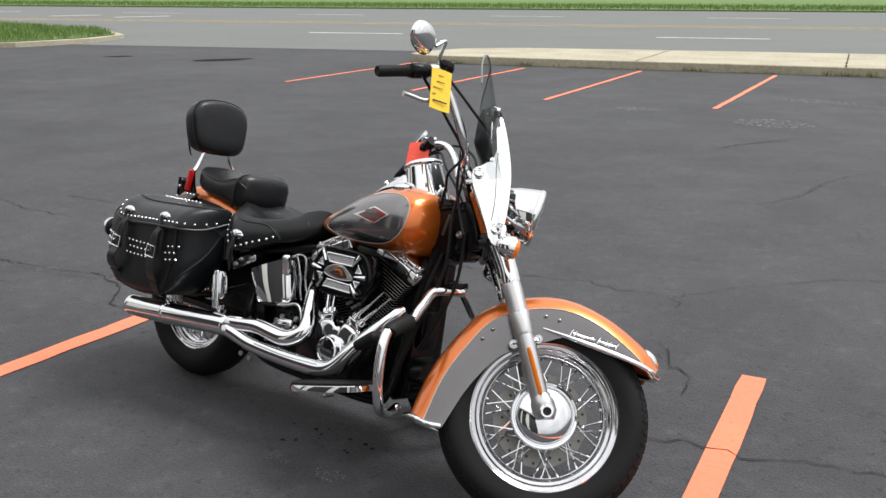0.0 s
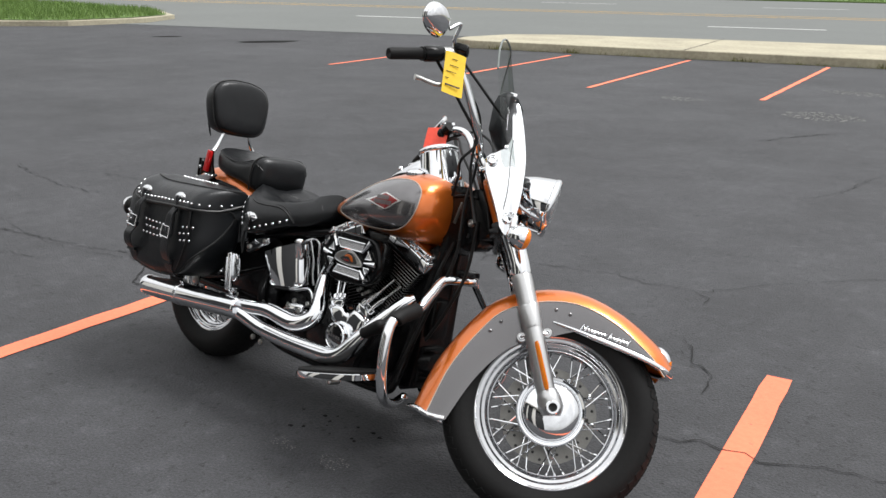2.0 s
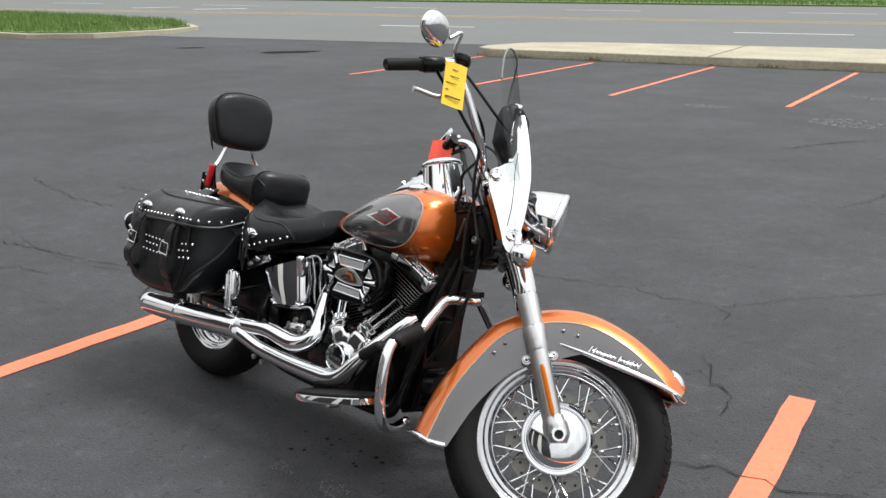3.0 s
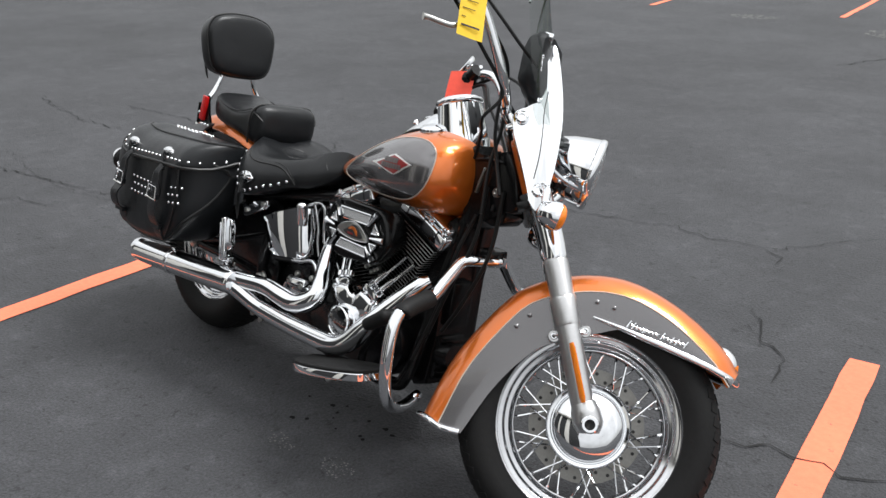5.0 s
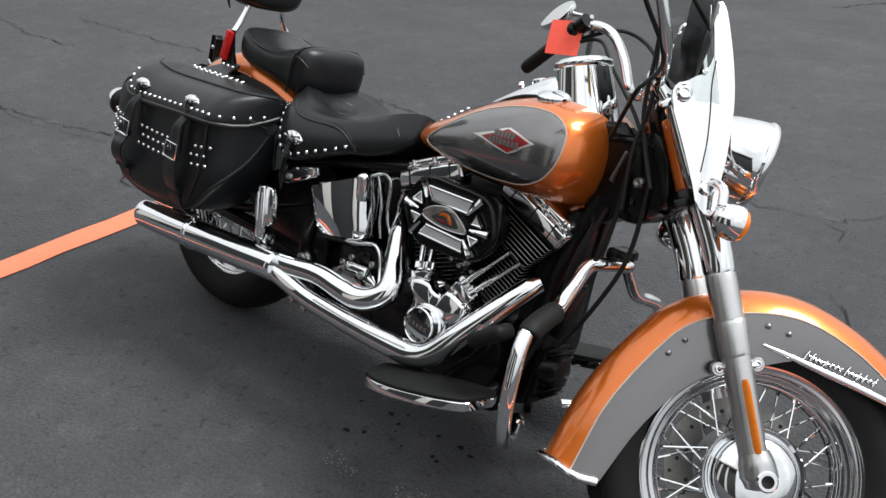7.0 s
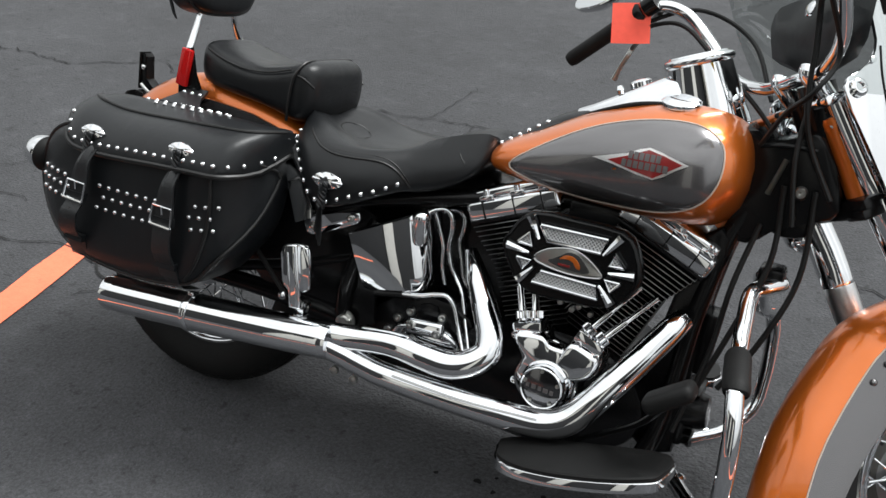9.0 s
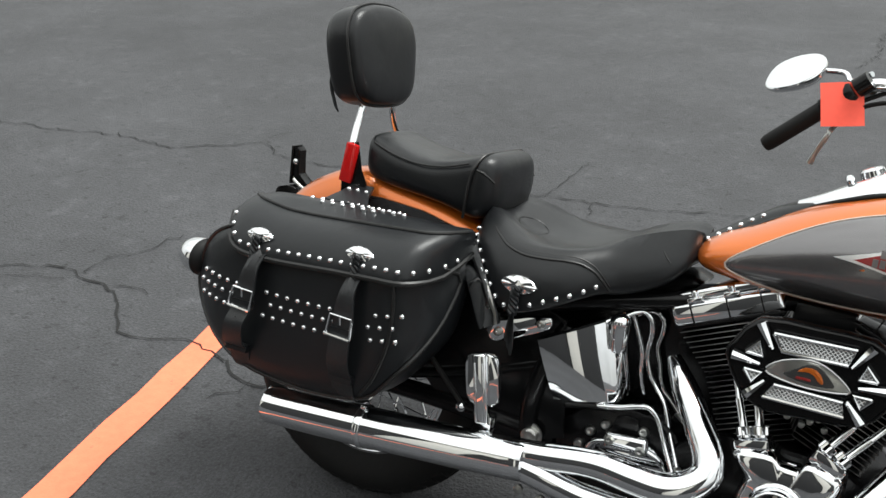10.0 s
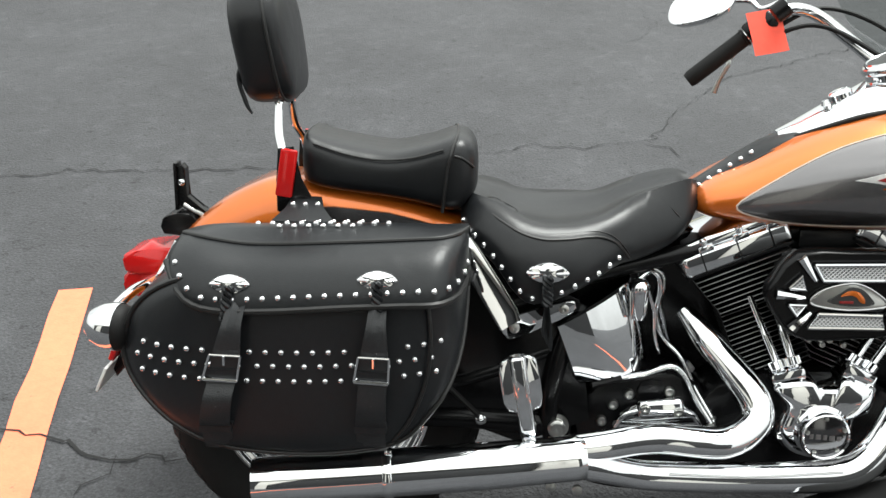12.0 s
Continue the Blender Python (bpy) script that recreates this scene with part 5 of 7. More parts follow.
def rear_fender():
    pts = [(0.205, 0.668), (0.185, 0.680), (0.150, 0.695), (0.062, 0.724), (-0.019, 0.742), (-0.096, 0.748), (-0.152, 0.752), (-0.216, 0.730), (-0.281, 0.690), (-0.350, 0.620), (-0.405, 0.535), (-0.440, 0.440)]
    path = spline([(x, 0, z) for x, z in pts], 5)
    rings = []
    for i, p in enumerate(path):
        d = (path[min(i + 1, len(path) - 1)] - path[max(0, i - 1)]).normalized()
        n = Vector((-d.z, 0, d.x))
        if n.dot(p - Vector((0, 0, 0.316))) > 0:
            n = -n
        prof = [p + Vector((0, -0.108 * math.cos(a), 0)) + n * (0.10 * abs(math.cos(a)) ** 6 - 0.016) for a in (math.pi * q / 18 for q in range(19))]
        rings.append(prof + [q + n * 0.004 for q in prof[::-1]])
    f = part("rear_fender", loft(rings), ORANGE, bike, "orange rear fender", smooth=60)
    for s in (-1, 1):
        part("fender_skirt", loft([[Vector((x, s * 0.112, z)), Vector((x, s * 0.112, z - d)), Vector((x, s * 0.104, z - d)), Vector((x, s * 0.104, z))] for x, z, d in
                                   ((0.20, 0.655, 0.04), (0.14, 0.690, 0.09), (0.05, 0.712, 0.11), (-0.05, 0.722, 0.12), (-0.12, 0.722, 0.10))]), GREY, f, "grey strut cover under the fender")
        strut = part("fender_strut", loft([[Vector((x - w, s * (y + 0.008), z - w * 0.5)), Vector((x - w * 0.8, s * (y + 0.010), z - w * 0.4)), Vector((x + w * 0.8, s * (y + 0.001), z + w * 0.4)), Vector((x + w, s * (y + 0.001), z + w * 0.5)), Vector((x + w, s * (y - 0.010), z + w * 0.5)), Vector((x - w, s * (y - 0.010), z - w * 0.5))]
                                           for x, y, z, w in ((0.168, 0.139, 0.690, 0.016), (0.192, 0.152, 0.654, 0.019), (0.229, 0.172, 0.600, 0.020), (0.262, 0.191, 0.550, 0.020), (0.270, 0.197, 0.534, 0.018))]), CHROME, bike, "broad chrome fender strut")
        part("strut_bolt", lathe([(0.008, 0), (0.008, 0.004), (0.005, 0.006), (0.0, 0.005)], (0.178, s * 0.143, 0.672), (-0.5, s, 0.2), 14), STEEL, strut)
        sp = part("strut_plate", prism(round_outline([(0.252, 0.528), (0.300, 0.548), (0.372, 0.572), (0.386, 0.566), (0.382, 0.548), (0.330, 0.522), (0.278, 0.497), (0.262, 0.503)], 2), s * 0.158, s * 0.171, 0.003), CHROME, bike, "chrome bracket with bolts")
        for x, z in ((0.279, 0.519), (0.366, 0.556)):
            part("strut_bolt", lathe([(0.009, 0), (0.009, 0.004), (0.006, 0.006), (0.003, 0.006), (0, 0.003)], (x, s * 0.171, z), (0, s, 0), 14), STEEL, sp)
        signal((-0.415, s * 0.268, 0.544), (1, s * 0.12, -0.06), I4, bike, [(-0.425, s * 0.25, 0.553), (-0.41, s * 0.16, 0.57), (-0.39, s * 0.04, 0.57)], RUBBER, 0.95, 1.08)
    lamp = part("tail_light", prism(round_outline([(-0.372, 0.632), (-0.420, 0.632), (-0.464, 0.624), (-0.472, 0.612), (-0.470, 0.588), (-0.440, 0.582), (-0.372, 0.584)], 2), -0.052, 0.052, 0.007, segs=3), RED, bike, "red tail light lens")
    part("lower_lens", prism(round_outline([(-0.385, 0.583), (-0.466, 0.586), (-0.476, 0.560), (-0.470, 0.540), (-0.424, 0.532), (-0.400, 0.545)], 2), -0.046, 0.046, 0.007, segs=3), RED, lamp)
    part("lamp_housing", prism(round_outline([(-0.345, 0.640), (-0.374, 0.640), (-0.380, 0.560), (-0.402, 0.528), (-0.375, 0.528)], 2), -0.056, 0.056, 0.005), CHROME, lamp, "chrome tail light housing")
    lamp.location = (0.010, 0.0, -0.012)
    # Chrome plates that stand in for a bright reflection on the fender.
    for s in (-1, 1):
        part("fender_reflection_plate", prism([(-0.343, 0.653), (-0.325, 0.653), (-0.374, 0.574), (-0.385, 0.556), (-0.398, 0.554), (-0.388, 0.574)], s * 0.100, s * 0.112, 0.002), CHROME, bike, "bright plate standing in for a reflection beside the tail light")
    p = part("plate_bracket", prism(round_outline([(-0.361, 0.700), (-0.361, 0.772), (-0.352, 0.778), (-0.345, 0.770), (-0.345, 0.715), (-0.318, 0.692), (-0.300, 0.684), (-0.300, 0.676), (-0.330, 0.680)], 1), -0.014, 0.014, 0.002), BLACK, bike, "black licence plate bracket")
    part("plate_slot", prism([(-0.366, 0.690), (-0.366, 0.780), (-0.360, 0.780), (-0.360, 0.690)], -0.018, 0.018, 0.001), BLACK, p)
    part("plate_base", prism(round_outline([(-0.384, 0.648), (-0.386, 0.676), (-0.372, 0.684), (-0.340, 0.690), (-0.322, 0.676), (-0.318, 0.648)], 2), -0.040, 0.040, 0.003), BLACK, p)
    part("plate_bolt", lathe([(0.0065, 0), (0.0065, 0.005), (0, 0.008)], (-0.352, -0.014, 0.744), (0.2, -1, 0), 10), CHROME, p)
    part("plate_arm", tube([(-0.345, -0.030, 0.704), (-0.325, -0.032, 0.692), (-0.300, -0.030, 0.680)], 0.004, 8, 2), STEEL, p)
    part("plate_stay", prism([(-0.425, 0.470), (-0.447, 0.470), (-0.508, 0.372), (-0.500, 0.350), (-0.430, 0.430)], -0.030, 0.030, 0.003), BLACK, bike, "black stay under the tail light")
    part("rear_reflector", box((-0.486, 0.0, 0.418), (0.012, 0.150, 0.036), 0.004, Matrix.Rotation(radians(24), 4, "Y")), RED, bike, "red rear reflector")
    part("rear_plate", box((-0.508, 0.0, 0.368), (0.006, 0.180, 0.052), 0.001, Matrix.Rotation(radians(24), 4, "Y")), WHITEPL, bike, "white plate under the tail light")


rear_fender()

# -- saddlebags --


def bag_curl(x, y):
    """Plan form of a bag: its front end curls in towards the wheel, its rear end a little."""
    if x > 0.134:
        a = min(1.0, (x - 0.134) / 0.088) * math.pi / 2
        return 0.134 + 0.061 * math.sin(a), 0.15 + (y - 0.15) * math.cos(a) ** 0.9, a
    if x < -0.24:
        k = (-0.24 - x) / 0.1
        return x, 0.15 + (y - 0.15) * (1 - (0.11 * k ** 2 if k < 1.1 else 0.1331 + 0.25 * (k - 1.1))), -0.25 * k
    return x, y, 0.0


def saddlebag(s):
    out = [(-0.384, 0.540), (-0.362, 0.590), (-0.312, 0.632), (-0.240, 0.655), (-0.10, 0.660), (0.05, 0.660), (0.150, 0.658), (0.212, 0.625), (0.208, 0.560), (0.184, 0.490), (0.138, 0.420), (0.082, 0.364), (-0.03, 0.342), (-0.140, 0.342),
           (-0.230, 0.356), (-0.312, 0.396), (-0.370, 0.450), (-0.391, 0.500)]
    o = round_outline(out, 3)
    cx, cz = -0.09, 0.51

    def on_bag(x, y, z):
        u, v, a = bag_curl(x, y)
        return Vector((u, s * v, z))

    def ring(k, y):
        return [on_bag(cx + (x - cx) * k, y, cz + (z - cz) * k) for x, z in o]
    body = part("saddlebag", loft([ring(0.2, 0.1505), ring(0.90, 0.150), ring(0.97, 0.155), ring(0.99, 0.170), ring(1.012, 0.215), ring(1.012, 0.270), ring(0.998, 0.305), ring(0.985, 0.320), ring(0.955, 0.331), ring(0.88, 0.339), ring(0.72, 0.3435), ring(0.45, 0.3455), ring(0.2, 0.346)]),
                LEATHER, bike, "studded black leather saddlebag with two buckled straps", smooth=180)
    # sewn gusset edge
    part("bag_piping", tube([on_bag(cx + (x - cx) * 0.982, 0.326, cz + (z - cz) * 0.982) for x, z in o + o[:1]], 0.0045, 8, 1), PIPING, body)
    part("gusset_seam", tube([on_bag(x, y, z) for x, y, z in ((0.128, 0.344, 0.625), (0.134, 0.3455, 0.560), (0.128, 0.3445, 0.490), (0.104, 0.341, 0.420), (0.072, 0.333, 0.372))], 0.0035, 8, 5), PIPING, body)
    # lid
    T = [(-0.304, 0.664, 0.685, 0.286, 0.686), (-0.288, 0.636, 0.698, 0.316, 0.697), (-0.245, 0.607, 0.698, 0.345, 0.706), (-0.165, 0.600, 0.690, 0.352, 0.709), (0.012, 0.611, 0.697, 0.353, 0.713), (0.120, 0.616, 0.703, 0.352, 0.713),
         (0.180, 0.620, 0.706, 0.351, 0.711), (0.210, 0.632, 0.704, 0.340, 0.706), (0.222, 0.656, 0.694, 0.310, 0.696)]

    def face(x, z):
        """Half width of the lid's outer face."""
        zb, ze, yo, zt = interp(T, x)
        return interp([(0.0, yo + 0.005), (0.18, yo + 0.003), (0.40, yo - 0.006), (0.60, yo - 0.018), (0.80, yo - 0.038), (0.94, yo - 0.066), (1.0, yo - 0.086)], (z - zb) / (ze - zb))[0]
    rows = []
    for i in range(37):
        x = -0.304 + 0.526 * i / 36
        zb, ze, yo, zt = interp(T, x)
        prof = [(yo - 0.002, zb)] + [(face(x, zb + (ze - zb) * f), zb + (ze - zb) * f) for f in (0.03, 0.18, 0.35, 0.5, 0.65, 0.8, 0.92, 1.0)] + [(yo - 0.100, ze + 0.003), (0.225, zt - 0.001), (0.195, zt + 0.001), (0.178, zt - 0.003), (0.168, zt - 0.014), (0.166, zt - 0.05), (yo - 0.014, zb + 0.004)]
        rows.append([on_bag(x, y, z) for y, z in prof])
    lid = part("bag_lid", loft(rows), LEATHER, body, "curved leather lid with a row of studs", smooth=70)
    part("lid_piping", tube([r[1] for r in rows[::2]], 0.0058, 8, 2), PIPING, body)
    part("lid_piping", tube([r[8] + Vector((0, 0, 0.001)) for r in rows[1:36:2]], 0.0040, 8, 2), PIPING, body)

    def stud(x, y, z, tilt=0.0, owner=None):
        u, v, a = bag_curl(x, y)
        shared("stud", STUD, facing((u, s * v, z), (math.sin(a), s * math.cos(a), tilt)), owner or body)
    # studs along the lid, turning up at its two ends
    for x, z in [(-0.284, 0.667), (-0.272, 0.650), (-0.256, 0.634), (-0.232, 0.6225)] + [(-0.2075 + 0.0247 * i, 0.0) for i in range(15)] + [(0.160, 0.6405), (0.177, 0.642), (0.193, 0.646), (0.205, 0.652)]:
        z = z or interp([(-0.2075, 0.621), (-0.162, 0.6215), (-0.064, 0.628), (0.034, 0.634), (0.108, 0.639), (0.156, 0.6405)], x)[0]
        stud(x, face(x, z) - 0.0005, z, 0.15)
    # three rows across the front
    straps = (-0.194, 0.044)
    for z, x0 in ((0.531, -0.338), (0.507, -0.352), (0.481, -0.344)):
        for i in range(21):
            x = x0 + 0.0256 * i
            if x > 0.150 or any(abs(x - q) < 0.029 for q in straps):
                continue
            k = max(abs(x - cx) / 0.300, abs(z - cz) / 0.16)
            y = interp([(0.2, 0.346), (0.45, 0.3455), (0.72, 0.3435), (0.88, 0.339), (0.955, 0.331)], k)[0]
            stud(x, y - 0.0002, z + (0.021 * ((x + 0.10) / 0.24) ** 2 if x > -0.10 else 0.006 * ((x + 0.10) / 0.24) ** 2))
    # studs on the lid's top: a long row between two short ones
    for y, x0, n in ((0.179, -0.116, 7), (0.200, -0.168, 10), (0.221, -0.128, 6)):
        for i in range(n):
            x = x0 + 0.0249 * i
            zb, ze, yo, zt = interp(T, x)
            shared("stud", STUD, facing((x, s * y, zt + (0.001 if y > 0.19 else -0.002)), (0, 0.1 * s, 1)), body)
    # yoke across the fender
    yoke = part("yoke", loft([[Vector((x, s * y, z)) for x in (x0, x0 * 0.4 + x1 * 0.6, x1)] + [Vector((x, s * y, z - 0.008)) for x in (x1, x0)] for y, z, x0, x1 in ((0.185, 0.711, -0.150, -0.040), (0.150, 0.728, -0.130, -0.062), (0.118, 0.742, -0.122, -0.070))]), LEATHER, body, "leather yoke between the bags")
    for i in range(3):
        shared("stud", STUD, facing((-0.118 + 0.022 * i, s * 0.140, 0.7325), (0, 0.35 * s, 1)), yoke)
    # straps with buckles, bulging out below the lid
    for q, sl, far in zip(straps, (0.20, 0.06), (0.012, 0.0)):
        # narrow and folded under the lid, standing off below the buckle, then tucked under the bag
        path = [(0.347, 0.618, 0.014), (0.360, 0.606, 0.0145), (0.373, 0.585, 0.016), (0.376, 0.560, 0.0195), (0.374, 0.535, 0.022), (0.373, 0.510, 0.0225), (0.376, 0.490, 0.0225), (0.376 + far, 0.468, 0.023), (0.372 + far, 0.440, 0.024), (0.358 + far, 0.415, 0.025), (0.346, 0.398, 0.0245), (0.335, 0.370, 0.024), (0.312, 0.346, 0.024), (0.26, 0.334, 0.024)]

        def at(z):
            return q + (max(z, 0.39) - 0.515) * sl
        rows2 = []
        for y, z, w in path:
            c, fold = at(z), (0.0225 - w) * 0.6 if w < 0.0225 else 0.0
            rows2.append([Vector((c - w, s * (y - 0.001), z)), Vector((c - w, s * (y + 0.003), z)), Vector((c - w * 0.35, s * (y + 0.0042 + fold), z)), Vector((c + w * 0.35, s * (y + 0.0042 - fold), z)), Vector((c + w, s * (y + 0.003), z)), Vector((c + w, s * (y - 0.001), z))])
        dense = [spline([r[k] for r in rows2], 3) for k in range(6)]
        st = part("strap", loft([[dense[k][i] for k in range(6)] for i in range(len(dense[0]))]), STRAP, body, "black leather strap", smooth=50)
        b = bmesh.new()
        e, yb = 0.0272, 0.3835
        z0, z1 = 0.499, 0.538
        co = [(at(z0) - e - 0.002, z0), (at(z0) + e - 0.002, z0 - 0.003), (at(z1) + e * 0.9, z1), (at(z1) - e * 0.9, z1 + 0.002)]
        for i in range(4):
            tube([(co[i - 1][0], s * yb, co[i - 1][1]), (co[i][0], s * yb, co[i][1])], 0.0034 if i == 1 else 0.0023, 8, 1, bm=b)
        tube([(at(0.528), s * (yb + 0.002), 0.538), (at(0.524), s * (yb - 0.001), 0.522)], 0.0020, 6, 1, bm=b)
        part("buckle", b, CHROME, body, "chrome roller buckle")
        for zc, h, ww in ((0.505, 0.018, 0.0235), (0.404, 0.016, 0.0262)):
            yy = 0.3735 if zc > 0.45 else 0.350 + far * 0.4
            rows2 = [[Vector((at(z) - ww, s * (yy - 0.006), z)), Vector((at(z) - ww, s * (yy + 0.006), z)), Vector((at(z) + ww, s * (yy + 0.006), z)), Vector((at(z) + ww, s * (yy - 0.006), z))] for z in (zc + h / 2, zc - h / 2)]
            part("strap_keeper", loft(rows2), LEATHER, st)
        for z in (0.478, 0.455):
            part("strap_hole", lathe([(0.0022, 0), (0.0, 0.0004)], (at(z), s * (0.3804 + far * (0.6 if z > 0.46 else 1.0)), z), (0, s, 0), 8), DARK, st)
    concho(body, (-0.187, s * 0.343, 0.644), (0, s, 0.30), 0.026, 0.118, -0.10)
    concho(body, (0.048, s * 0.341, 0.654), (0, s, 0.30), 0.026, 0.120, 0.0)
    return body


saddlebag(-1)
saddlebag(1).location.z = -0.06

# -- exhaust --


def exhaust():
    m = part("muffler", tube([(-0.172, -0.297, 0.276), (-0.168, -0.297, 0.276), (-0.05, -0.293, 0.284), (0.10, -0.288, 0.296), (0.25, -0.281, 0.308), (0.345, -0.274, 0.316), (0.385, -0.271, 0.319), (0.400, -0.270, 0.320)],
                             [0.034, 0.041, 0.042, 0.042, 0.041, 0.040, 0.040, 0.036], 28, 4), CHROME, bike, "long chrome muffler")
    part("muffler_end", lathe([(0.034, 0), (0.030, 0.002), (0.028, 0.03), (0.0, 0.03)], (-0.1725, -0.297, 0.276), (1, 0.02, 0.07), 24), DARK, m)
    part("muffler_clamp", lathe([(0.0435, -0.008), (0.0450, -0.006), (0.0450, 0.006), (0.0435, 0.008)], (0.057, -0.2895, 0.2925), (1, 0.03, 0.08), 28), CHROME, m)
    part("clamp_bolt", box((0.057, -0.300, 0.338), (0.014, 0.012, 0.010), 0.003), CHROME, m)
    up = part("rear_header", tube([(0.375, -0.262, 0.331), (0.43, -0.256, 0.336), (0.50, -0.246, 0.344), (0.545, -0.240, 0.344), (0.60, -0.237, 0.338), (0.65, -0.230, 0.334), (0.690, -0.219, 0.345), (0.718, -0.202, 0.370), (0.714, -0.184, 0.402), (0.684, -0.154, 0.440), (0.641, -0.112, 0.486), (0.601, -0.072, 0.529)],
                                 [0.026, 0.027, 0.027, 0.028, 0.029, 0.030, 0.030, 0.030, 0.029, 0.028, 0.026, 0.016], 22, 5), CHROME, bike, "chrome rear exhaust header shield")
    lo = part("front_header", tube([(0.375, -0.270, 0.310), (0.425, -0.263, 0.299), (0.475, -0.256, 0.286), (0.53, -0.250, 0.277), (0.66, -0.243, 0.272), (0.80, -0.238, 0.274), (0.872, -0.233, 0.280), (0.918, -0.224, 0.305), (0.960, -0.205, 0.360), (1.01, -0.165, 0.435), (1.050, -0.125, 0.500), (1.065, -0.10, 0.520)],
                                  [0.027, 0.027, 0.026, 0.027, 0.028, 0.029, 0.030, 0.030, 0.029, 0.028, 0.026, 0.022], 22, 5), CHROME, bike, "chrome front exhaust header shield")
    for pts in ([(0.56, -0.263, 0.352), (0.645, -0.257, 0.334), (0.692, -0.246, 0.352)], [(0.55, -0.272, 0.292), (0.70, -0.266, 0.287), (0.86, -0.258, 0.295)]):
        part("shield_seam", tube(pts, 0.0022, 6, 4), SATIN, up)


exhaust()

# -- engine --


def cylinder(base, top, name):
    """One finned cylinder with its rocker cover, push-rod tubes and lifter blocks."""
    a, b = Vector(base), Vector(top)
    d = (b - a).normalized()
    L = (b - a).length
    x = Vector((0, 1, 0)).cross(d).normalized()
    f = Matrix(((x.x, 0, d.x, a.x), (x.y, 1, d.y, a.y), (x.z, 0, d.z, a.z), (0, 0, 0, 1)))
    c = part(name, lathe([(0.060, 0.0), (0.060, L - 0.03), (0.055, L - 0.03)], (0, 0, 0), (0, 0, 1), 28), ENGINE, bike, "black finned engine cylinder", m=f)
    k = 23
    for i in range(k):
        z = 0.040 + (L - 0.046) * i / (k - 1)
        u = z / L
        w = 0.146 if u < 0.70 else 0.146 + 0.060 * (u - 0.70) / 0.30
        dpt = 0.205 if u < 0.70 else 0.222
        def plate(w, dpt, th):
            fin = box((0, 0, z), (w, dpt, th), 0.0008, segs=1)
            for v in fin.verts:
                if abs(v.co.x) > w * 0.4 and abs(v.co.y) > dpt * 0.4:
                    v.co.x *= 0.90
                    v.co.y *= 0.95
            return fin
        fin = part("cooling_fin", plate(w, dpt, 0.0030), ENGINE, c, m=f)
        part("fin_edge", plate(w + 0.0018, dpt + 0.0018, 0.0016), FIN, fin, "machined bright fin edge", m=f)
    rc = part("rocker_cover", box((0, 0, L + 0.024), (0.206, 0.200, 0.046), 0.011, segs=3), CHROME, bike, "chrome rocker cover", m=f)
    part("rocker_gasket", box((0, 0, L + 0.001), (0.200, 0.194, 0.006), 0.001), ENGINE, rc, m=f)
    part("rocker_top", box((0.0, -0.004, L + 0.056), (0.188, 0.178, 0.024), 0.009, segs=3), CHROME, rc, m=f)
    for px in (-0.064, 0.004, 0.066):
        part("cover_seam", box((px, -0.0995, L + 0.026), (0.0025, 0.004, 0.040), 0.0), ENGINE, rc, m=f)
        part("rocker_lug", box((px + 0.012, -0.092, L + 0.049), (0.030, 0.022, 0.010), 0.003), CHROME, rc, m=f)
        part("rocker_bolt", lathe([(0.007, 0), (0.007, 0.012), (0.005, 0.014), (0.003, 0.014), (0.0, 0.010)], (px + 0.012, -0.092, L + 0.052), (0, 0, 1), 12), CHROME, rc, m=f)
    return c


cylinder((0.802, 0.008, 0.376), (0.697, 0.008, 0.626), "rear_cylinder")
cylinder((0.886, 0.010, 0.382), (0.993, 0.010, 0.634), "front_cylinder")


